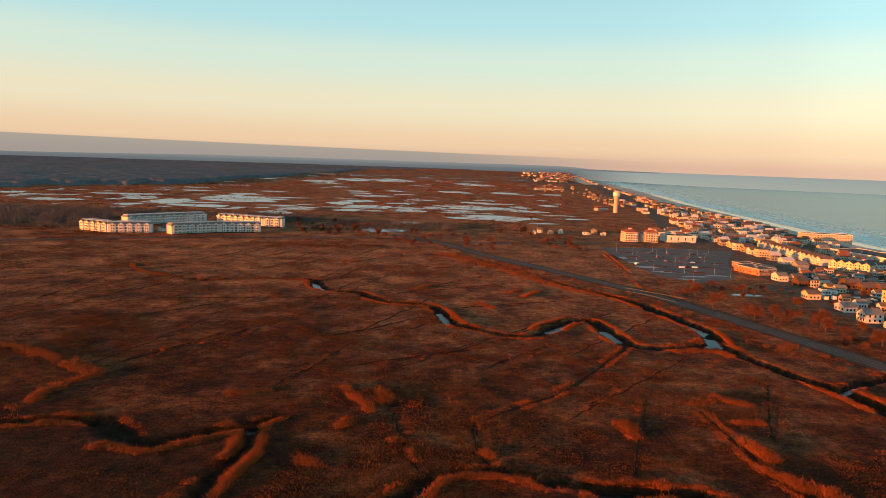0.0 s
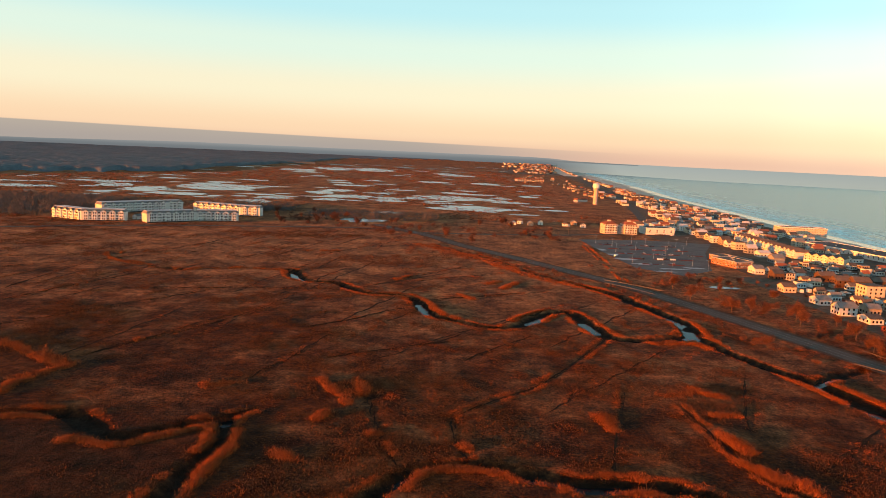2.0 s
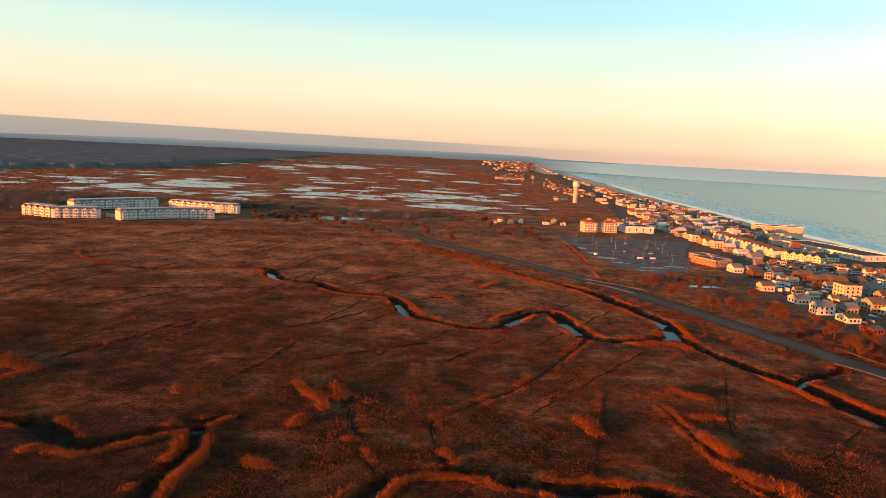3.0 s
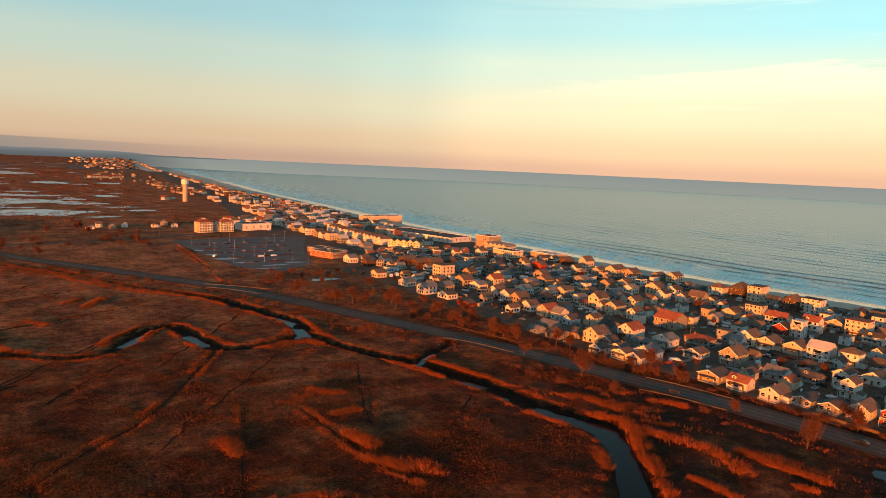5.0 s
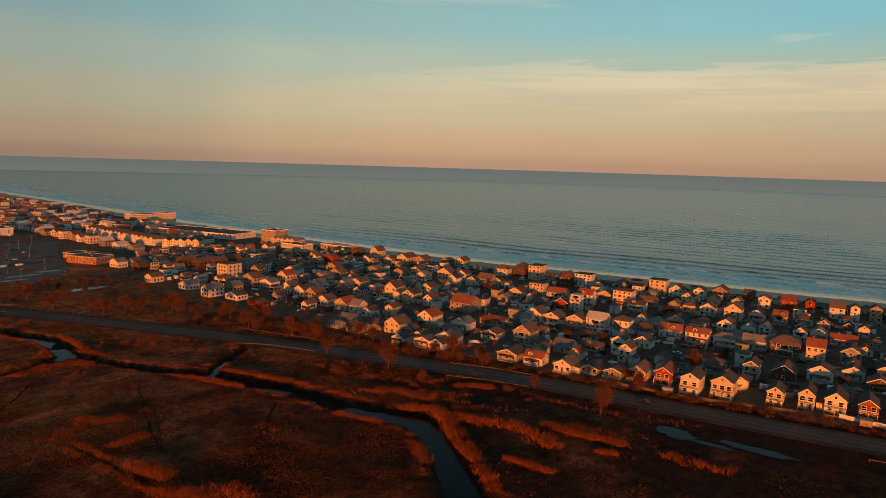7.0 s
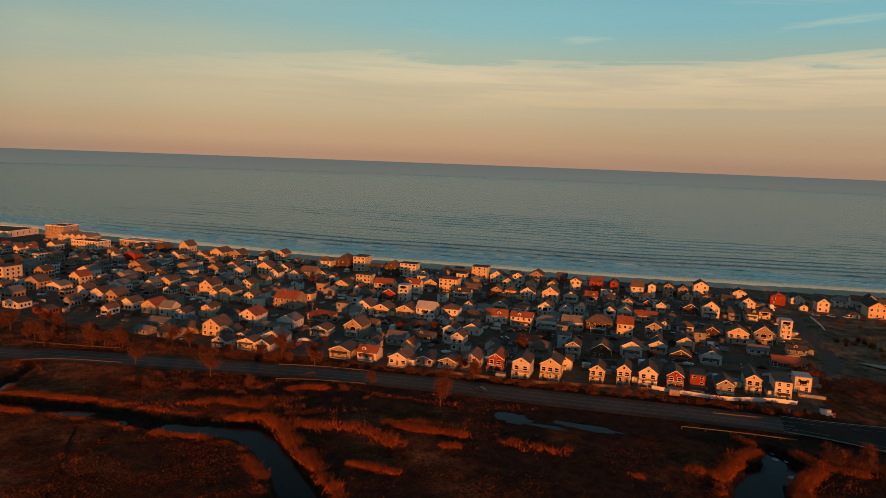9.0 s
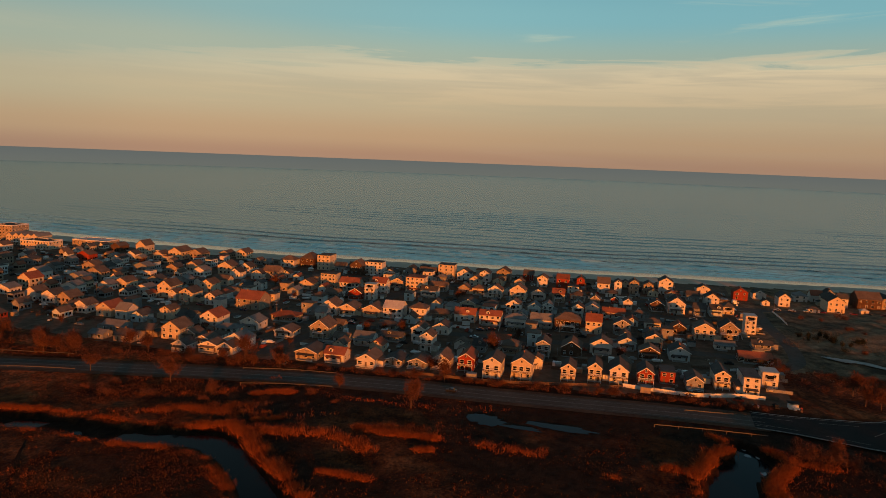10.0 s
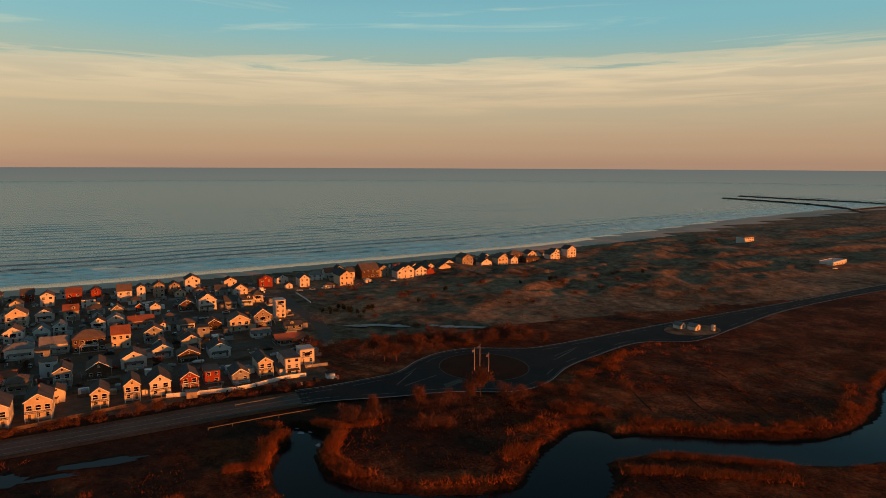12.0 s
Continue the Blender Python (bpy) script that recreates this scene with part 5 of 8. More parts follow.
HOUSES += [
    (349, 50, 9.3, 5.9, 9, "gbb"),    (309, 51, 6.6, 7.0, 12, "grd"),    (525, 53, 6.9, 8.4, 10, "gtd"),    (362, 61, 9.0, 5.9, 9, "gld"),
    (306, 62, 7.6, 8.0, 13, "gwd"),    (520, 63, 6.9, 10.1, 10, "gtd"),    (463, 65, 5.8, 6.4, 8, "gwd"),    (393, 65, 9.2, 8.0, 10, "ggd"),
    (431, 72, 13.2, 5.6, 8, "ewr"),    (304, 72, 5.7, 8.0, 12, "gyd"),    (349, 73, 11.2, 7.1, 11, "gwd"),    (473, 74, 4.5, 5.0, 6, "grd"),
    (512, 74, 5.2, 10.0, 9, "gwd"),    (387, 80, 8.6, 10.2, 9, "eyr"),    (301, 83, 6.0, 7.0, 11, "gyd"),    (510, 84, 8.9, 10.8, 10, "ewb"),
]
HOUSES += [
    (436, 85, 8.6, 6.4, 9, "gwg"),    (464, 86, 6.3, 6.5, 8, "gtb"),    (337, 86, 9.4, 7.3, 12, "gbb"),    (425, 93, 6.8, 7.7, 10, "gwd"),
    (385, 94, 14.0, 9.9, 10, "ebb"),    (474, 98, 9.5, 5.9, 8, "ewb"),    (332, 99, 6.5, 7.8, 11, "ggd"),    (294, 102, 8.5, 9.2, 13, "gyd"),
    (526, 102, 5.9, 7.8, 9, "grd"),    (388, 109, 12.1, 7.2, 8, "ewg"),    (463, 110, 7.9, 8.4, 8, "etr"),    (424, 111, 6.2, 7.1, 9, "glg"),
    (515, 114, 9.2, 9.8, 9, "err"),    (290, 114, 7.5, 8.9, 13, "gwd"),    (329, 114, 8.5, 6.4, 9, "etb"),    (421, 119, 7.6, 6.4, 9, "glg"),
]
HOUSES += [
    (383, 123, 11.5, 6.8, 8, "ewg"),    (466, 124, 9.2, 6.6, 9, "gwd"),    (295, 127, 6.8, 7.6, 12, "grr"),    (513, 129, 7.6, 8.6, 10, "gwb"),
    (326, 129, 6.1, 5.3, 8, "egd"),    (417, 131, 8.7, 7.8, 10, "gwb"),    (455, 136, 10.2, 10.3, 11, "gyb"),    (381, 137, 12.3, 7.5, 8, "ewr"),
    (293, 138, 7.9, 6.6, 12, "gwb"),    (532, 143, 7.5, 8.0, 9, "erd"),    (501, 144, 7.1, 6.8, 8, "gyb"),    (290, 148, 8.2, 4.1, 11, "ggb"),
    (382, 152, 12.2, 7.2, 8, "ewr"),    (457, 152, 9.3, 8.2, 10, "gwb"),    (317, 153, 6.1, 8.9, 9, "gwb"),    (349, 156, 8.5, 6.1, 10, "gwd"),
]
HOUSES += [
    (414, 159, 9.6, 6.0, 10, "gyd"),    (289, 159, 8.3, 3.6, 11, "gtd"),    (523, 161, 11.5, 9.7, 11, "gtb"),    (330, 162, 6.7, 8.7, 10, "gwb"),
    (462, 165, 8.3, 6.3, 8, "eyb"),    (382, 167, 11.7, 5.3, 7, "etb"),    (282, 169, 8.3, 5.6, 12, "gwb"),    (512, 173, 7.9, 8.7, 10, "gwd"),
    (491, 175, 8.4, 7.6, 9, "gyd"),    (327, 175, 11.5, 3.8, 6, "egd"),    (374, 178, 10.0, 9.2, 9, "ewb"),    (314, 185, 9.8, 5.4, 9, "ewg"),
    (283, 185, 9.5, 5.7, 8, "ewr"),    (346, 186, 10.0, 4.0, 8, "etb"),    (510, 189, 11.5, 8.8, 10, "gwd"),    (371, 192, 11.4, 9.2, 10, "ewl"),
]
HOUSES += [
    (439, 193, 11.6, 6.5, 7, "ewd"),    (462, 194, 12.2, 5.6, 8, "etb"),    (314, 197, 7.9, 3.4, 7, "ewb"),    (281, 198, 11.2, 5.2, 12, "gtd"),
    (509, 203, 12.5, 10.6, 11, "fyd"),    (370, 205, 13.9, 6.6, 12, "gyb"),    (449, 207, 12.8, 9.8, 12, "fyr"),    (332, 209, 8.7, 5.4, 7, "etb"),
    (316, 210, 9.9, 8.9, 12, "gtb"),    (509, 218, 13.6, 7.1, 9, "ebb"),    (367, 219, 13.3, 6.3, 12, "gyb"),    (457, 223, 12.4, 6.9, 10, "gyd"),
    (411, 224, 6.8, 9.9, 7, "fwl"),    (430, 226, 10.2, 10.7, 9, "ewr"),    (310, 227, 9.7, 4.6, 10, "gwb"),    (363, 229, 10.3, 8.2, 12, "gwb"),
]
HOUSES += [
    (408, 233, 9.5, 7.0, 9, "grd"),    (511, 233, 9.2, 7.2, 9, "ggd"),    (273, 235, 7.7, 5.2, 9, "gwd"),    (282, 236, 10.5, 7.2, 10, "glg"),
    (492, 243, 10.3, 6.5, 9, "gwd"),    (273, 244, 10.1, 4.7, 8, "gwb"),    (339, 244, 25.4, 4.7, 9, "etr"),    (431, 248, 14.1, 8.5, 9, "eyr"),
    (405, 248, 9.2, 5.5, 7, "egb"),    (315, 250, 13.2, 6.5, 10, "gwg"),    (282, 254, 7.5, 4.1, 8, "gwb"),    (292, 254, 7.2, 3.6, 7, "ewb"),
    (268, 256, 7.3, 5.2, 8, "gwd"),    (305, 257, 12.4, 3.8, 8, "ewg"),    (498, 259, 13.7, 9.7, 10, "fwd"),    (286, 265, 7.5, 5.0, 8, "gtb"),
]
HOUSES += [
    (433, 265, 11.1, 9.8, 9, "fyb"),    (492, 271, 11.5, 11.0, 11, "gbb"),    (311, 272, 14.4, 8.3, 12, "gwr"),    (283, 273, 12.6, 8.8, 11, "gyb"),
    (423, 277, 16.3, 6.6, 10, "gyb"),    (354, 277, 18.1, 9.6, 14, "etr"),    (310, 286, 12.7, 6.3, 9, "egd"),    (282, 288, 11.8, 5.0, 10, "etb"),
    (498, 288, 10.8, 6.7, 8, "egd"),    (270, 290, 12.4, 4.8, 10, "etb"),    (314, 302, 8.3, 7.0, 9, "gyb"),    (499, 303, 13.3, 11.3, 14, "fyb"),
    (405, 303, 7.3, 6.4, 8, "gwd"),    (354, 303, 8.8, 7.4, 9, "gwb"),    (269, 305, 10.2, 3.5, 7, "egg"),    (282, 308, 14.4, 4.8, 9, "egg"),
]
HOUSES += [
    (398, 310, 8.8, 5.2, 9, "ggd"),    (454, 311, 10.2, 5.4, 7, "gwd"),    (303, 311, 9.2, 5.7, 9, "gld"),    (444, 317, 16.7, 9.1, 9, "etb"),
    (503, 320, 17.0, 11.5, 16, "ebb"),    (355, 321, 13.8, 8.2, 11, "gyd"),    (305, 323, 9.4, 7.6, 9, "ewg"),    (438, 325, 11.8, 7.0, 9, "gwd"),
    (384, 328, 11.1, 8.1, 10, "gyb"),    (355, 331, 7.2, 6.2, 8, "gwb"),    (496, 334, 16.0, 9.1, 10, "ewb"),    (408, 335, 15.9, 6.2, 8, "eyb"),
    (305, 335, 14.3, 7.6, 12, "gyr"),    (433, 340, 10.1, 7.3, 9, "gwd"),    (360, 341, 14.6, 10.1, 12, "gyb"),    (453, 345, 13.7, 8.1, 9, "gwd"),
]
HOUSES += [
    (306, 352, 10.8, 6.8, 9, "gwb"),    (445, 357, 15.9, 9.3, 10, "eyb"),    (397, 358, 13.4, 5.8, 8, "egg"),    (303, 358, 8.4, 5.9, 9, "gtb"),
    (361, 359, 13.7, 5.7, 9, "ewg"),    (351, 364, 8.5, 4.9, 8, "gwd"),    (429, 368, 17.0, 6.6, 9, "gwg"),    (312, 370, 11.8, 8.7, 10, "gtb"),
    (313, 370, 11.9, 5.8, 9, "gwb"),    (389, 374, 12.6, 5.7, 8, "ggd"),    (369, 383, 17.5, 6.6, 11, "gyb"),    (276, 383, 19.3, 3.8, 7, "erb"),
    (444, 386, 19.6, 7.2, 10, "gyb"),    (317, 387, 16.2, 7.3, 9, "gwd"),    (359, 387, 10.8, 5.8, 8, "ewg"),    (513, 389, 18.7, 8.2, 12, "gyb"),
]
HOUSES += [
    (327, 391, 11.4, 6.0, 8, "gwg"),    (428, 391, 14.6, 7.1, 9, "gtd"),    (317, 400, 15.7, 7.9, 9, "gwb"),    (345, 401, 15.1, 6.3, 8, "ewg"),
    (512, 405, 16.3, 5.8, 10, "gtb"),    (278, 409, 22.5, 5.1, 9, "ewd"),    (486, 415, 19.9, 9.3, 12, "etb"),    (397, 415, 13.2, 5.5, 8, "gtb"),
    (424, 416, 18.5, 6.3, 9, "egg"),    (370, 416, 12.6, 5.6, 8, "egg"),    (382, 418, 15.1, 8.8, 9, "etb"),    (369, 422, 18.5, 6.4, 9, "egg"),
    (272, 429, 28.7, 8.1, 12, "gwg"),    (323, 430, 18.7, 5.7, 9, "ewg"),    (483, 433, 17.0, 9.8, 16, "eyb"),    (342, 434, 18.9, 9.4, 11, "gyr"),
]
HOUSES += [
    (295, 435, 15.8, 6.3, 9, "gtg"),    (410, 438, 18.4, 6.6, 8, "egd"),    (400, 440, 22.0, 8.8, 9, "etb"),    (317, 442, 21.8, 9.2, 10, "etb"),
    (477, 445, 15.9, 6.5, 10, "gyb"),    (368, 455, 28.5, 7.6, 10, "ewg"),    (445, 458, 15.8, 6.2, 9, "gwd"),    (463, 460, 11.2, 7.3, 8, "gwd"),
    (277, 462, 16.2, 5.5, 9, "ewg"),    (393, 469, 17.1, 7.0, 8, "ggd"),    (348, 474, 17.3, 8.5, 9, "gtd"),    (490, 474, 17.1, 12.0, 12, "gyb"),
    (319, 476, 26.4, 11.9, 14, "fyb"),    (442, 488, 26.2, 7.6, 9, "erb"),    (353, 496, 18.1, 10.3, 10, "egg"),    (492, 503, 16.5, 7.3, 12, "gbb"),
]
HOUSES += [
    (275, 504, 20.9, 6.2, 10, "gyb"),    (408, 508, 24.5, 6.3, 8, "egd"),    (398, 524, 23.0, 8.5, 9, "gtb"),    (346, 529, 20.2, 9.1, 14, "gbb"),
    (425, 531, 14.0, 5.5, 9, "gwd"),    (334, 534, 22.8, 8.5, 14, "gbb"),    (367, 538, 18.9, 7.8, 14, "gbb"),    (335, 558, 24.7, 7.7, 14, "gbb"),
    (296, 559, 17.6, 7.8, 9, "gbd"),    (320, 570, 23.7, 7.6, 9, "gwd"),    (306, 585, 21.9, 6.1, 9, "gwb"),    (449, 586, 27.6, 7.2, 10, "gwb"),
    (292, 586, 35.4, 7.0, 9, "ewg"),
]

HOUSES += [
    (566, -172, 9, 7, 9, "gwd"),    (572, -196, 9, 8, 10, "ebd"),    (575, -214, 8, 7.5, 9, "gtd"),    (581, -235, 9, 8, 9, "gwb"),
    (588, -268, 10, 8.5, 10, "gyd"),    (594, -299, 9, 8, 9, "gwd"),    (552, -149, 8, 7, 8, "gwb"),    (554, -128, 8, 7.5, 9, "gyr"),
]

FAR_ROWS = 345      # beyond this the houses are too small to tell apart and are joined
for x, y, w, h, d, code in HOUSES:
    near = y < 270 and y > -60 and x < 480
    if y < FAR_ROWS:
        house(x, y, w, h, d, code, 1.0 if y < -60 else 0.4, 2 if near else 1)


def shed(x, y, turn, wall, roof, w=2.6, d=3.2):
    ob = thing("shed", f"small {WALLS[wall][1]} garden shed beside a house", "shed", (x, y, 0.35), turn, "garden sheds")
    part("wall", body_mesh("wall", w, d, 2.0, 2.8, "x", MAT[WALLS[wall][0]]), ob)
    part("roof", roof_mesh(w, d, 2.0, 2.8, "x", MAT[ROOFS[roof][0]], 0.2, 0.1), ob)
    part("door", DOOR, ob, (0, 0, 0.02), (1, 1, 0.85))


sr = random.Random(9)
for hx, hy, hw, hh, hd, code in HOUSES:
    if hy > 330 or hy < -20 or sr.random() < 0.68:
        continue
    x, y = hx + hd + sr.uniform(3, 6), hy + sr.uniform(-5, 5)
    if not any(-5 < x - qx < qd + 4 and abs(y - qy) < min(qw, 11) / 2 + 4 for qx, qy, qw, qh, qd, qc in HOUSES if (qx, qy) != (hx, hy)):
        shed(x, y, sr.uniform(-0.1, 1.6), sr.choice("wtgr"), sr.choice("dbg"))


def clear_of_town(x, y, w, d, gap, streets=5.5):
    """True where a footprint w by d round x, y keeps its distance from houses and streets."""
    if any(-gap - d / 2 < x - hx < hd + gap + d / 2 and abs(y - hy) < min(hw, 15) / 2 + gap + w / 2 for hx, hy, hw, hh, hd, c in HOUSES):
        return False
    return all(np.hypot(line[:, 0] - x, line[:, 1] - y).min() > streets + d / 2 for line in STREET_LINES)


STREET_LINES = [resample(pts, 6.0) for pts, hw in STREETS.values()] + [ROAD_LINE]
ir = random.Random(41)
for k in range(1500):      # small houses filling the gaps between the rows
    x, y = ir.uniform(290, 545), ir.uniform(28, 640)
    w, d, h = ir.uniform(5.5, 8), ir.uniform(6, 9), ir.uniform(4.2, 6.5)
    if y > 540 and x < 300 + 0.35 * (y - 540) or x > coast_x(y) - 66 or x < road_x(min(max(y, 10), 840)) + 26 or 445 < x and y > 530:
        continue
    if clear_of_town(x + d / 2, y, w, d, 1.6, 4.0):
        code = ir.choice("ggef") + ir.choice("wwytgl") + ir.choice("dbbrg")
        HOUSES.append((x, y, w, h, d, code))
        if y < FAR_ROWS:
            house(x, y, w, h, d, code, 0.4, 0 if y > 230 else 1)
    if len(HOUSES) > 400:
        break

for k in range(60):      # cottages closing up the row above the southern beach
    y = -58 - 4.4 * k
    x = 505 + (-y - 20) * 0.205 + ir.uniform(13, 46)
    w, d, h = ir.uniform(6, 8.5), ir.uniform(7, 9), ir.uniform(5.5, 9)
    if clear_of_town(x + d / 2, y, w, d, 1.0, 5.0):
        code = ir.choice("gge") + ir.choice("wwytgb") + ir.choice("ddbr")
        HOUSES.append((x, y, w, h, d, code))
        house(x, y, w, h, d, code, 1.0, 1)


def yard_clutter():
    """Bins, boats, fence runs, stacks and stored cars in the yards, joined."""
    r = random.Random(57)
    mats = ["trim", "grey", "wood", "rubber", "red", "roof_grey", "tan"]
    V, F, M = [], [], []
    cube = ((3, 2, 1, 0), (4, 5, 6, 7), (0, 1, 5, 4), (1, 2, 6, 5), (2, 3, 7, 6), (3, 0, 4, 7))

    def add(x, y, turn, L, W, z0, z1, taper, mat):
        m = Matrix.Translation((x, y, 0.36)) @ Matrix.Rotation(turn, 4, "Z")
        base = len(V)
        V.extend(m @ Vector(v) for v in [(sx * L / 2 * k, sy * W / 2 * k, z) for z, k in ((z0, 1.0), (z1, taper)) for sx, sy in ((-1, -1), (1, -1), (1, 1), (-1, 1))])
        F.extend(tuple(base + q for q in f) for f in cube)
        M.extend([mats.index(mat)] * 6)

    made = 0
    for k in range(9000):
        x, y = r.uniform(285, 560), r.uniform(-10, 640)
        if made > 1300 or x > coast_x(y) - 58 or x < road_x(min(max(y, 10), 840)) + 18 or y > 540 and x < 300 + 0.35 * (y - 540):
            continue
        if not clear_of_town(x, y, 2, 2, 0.6, 3.6):
            continue
        made += 1
        kind, turn = r.random(), r.choice((0.07, 1.64)) + r.uniform(-0.1, 0.1)
        if kind < 0.28:      # a fence run
            add(x, y, turn, r.uniform(4, 11), 0.1, 0, r.uniform(1.0, 1.7), 1.0, r.choice(("trim", "wood", "grey", "wood")))
        elif kind < 0.52:    # a stored car
            paint = r.choice(("trim", "grey", "rubber", "red", "roof_grey", "rubber"))
            add(x, y, turn, 4.4, 1.8, 0.25, 0.85, 0.97, paint)
            add(x, y, turn, 2.5, 1.6, 0.85, 1.42, 0.75, "rubber" if r.random() < 0.5 else paint)
        elif kind < 0.60:    # a covered boat
            add(x, y, turn, 3.6, 1.4, 0.3, 1.1, 1.45, "trim")
            add(x, y, turn, 4.8, 1.9, 1.1, 1.5, 0.55, r.choice(("trim", "roof_grey", "tan")))
        elif kind < 0.80:    # a lean-to or low store
            add(x, y, turn, r.uniform(2.2, 4.5), r.uniform(1.8, 3.2), 0, r.uniform(1.8, 2.5), 0.98, r.choice(("grey", "wood", "tan", "trim")))
            add(x, y, turn, 4.6, 3.3, 2.5, 2.62, 0.98, r.choice(("roof_grey", "wood", "rubber"))) if r.random() < 0.3 else None
        else:                # bins and stacks
            for q in range(r.randrange(2, 5)):
                add(x + r.uniform(-1.5, 1.5), y + r.uniform(-1.5, 1.5), turn, r.uniform(0.5, 1.4), r.uniform(0.5, 1.0), 0, r.uniform(0.5, 1.2), 0.9, r.choice(mats))
    me = poly_mesh("yard_clutter", V, F)
    for name in mats:
        me.materials.append(MAT[name])
    me.polygons.foreach_set("material_index", M)
    thing("yard_clutter", "fence runs, bins, stores, boats and cars in house yards", "clutter", kind="stuff", me=me)


yard_clutter()


# ---- the northern strip: houses thinning out along the coast ----
def strip_plots(y0, y1, seed):
    """Places of the houses along the strip: x, y, the code, width, height and depth."""
    r = random.Random(seed)
    y = y0
    while y < y1:
        step = 21 if y < 1200 else 26 if y < 2000 else 48
        inner = 285 if y < 1000 else 215 if y < 1500 else 165 if y < 2200 else 120
        off = -68.0
        while off > -inner:
            x = float(coast_x(y)) + off + r.uniform(-4, 4)
            yy = y + r.uniform(-6, 6)
            avenue = abs(x - float(np.interp(yy, (1016, 1209, 1567, 1946, 2700, 3400), (337, 384, 463, 525, 640, 760)))) < 14 and yy > 1000
            built = yy < 870 and (x < 345 or 365 < x < 425 or x > 450) or 930 < yy < 1010 and x > 480 or yy < 930 and x < 345
            if not avenue and not built and r.random() < 0.86:
                style = r.choice("gggef")
                code = style + r.choice("wwytgbtl" if y > 1500 else "wwwwygtl" if style != "f" else "wwyt") + r.choice("ddgbrl" if style != "f" else "dl")
                yield x, yy, code, r.uniform(8, 12), r.uniform(6, 10), r.uniform(9, 13)
            off -= step * (0.9 if y < 1200 else 1.2)
        y += step


def outlying():
    """A row of cottages, a few by the water tower, and blocks on the marsh side."""
    r = random.Random(14)
    for k in range(11):
        yield 338 + k * 10.5, 2556 + 3 * k, "gyr", 8.5, 9.0, 10.0
    for k in range(4):
        yield 322 + k * 9, 1455 + 8 * k, "gwr", 7.0, 8.5, 8.0
    for k in range(70):
        y = r.uniform(1500, 3300)
        yield float(coast_x(y)) - r.uniform(170, 235) - (y > 2300) * r.uniform(0, 140), y, r.choice("ge") + r.choice("ytg") + r.choice("rbd"), r.uniform(6, 9), r.uniform(5, 7), r.uniform(6, 9)


def bay_town():
    """The larger town at the head of the bay."""
    r = random.Random(15)
    for k in range(520):
        d, a = r.uniform(3800, 7900), r.triangular(6.0, 11.0, 10.0)
        if a > float(coast_bearing(d)) - 0.6 or r.random() < (9.2 - a) * 0.22:
            continue
        s = r.uniform(0.6, 1.15) * (1 + (d - 4000) / 9000)
        yield d * math.sin(math.radians(a)), d * math.cos(math.radians(a)), r.choice("gfe") + r.choice("wytgb") + r.choice("drb"), 15 * s, 9 * s, 13 * s


def far_rows():
    """The town's own houses beyond FAR_ROWS, with their places, forms and colours."""
    for x, y, w, h, d, code in HOUSES:
        if y >= FAR_ROWS:
            yield x, y, code, min(w * 0.8, 9.5 if code[0] == "g" else 12.0), max(h + 0.4, 4.0), d


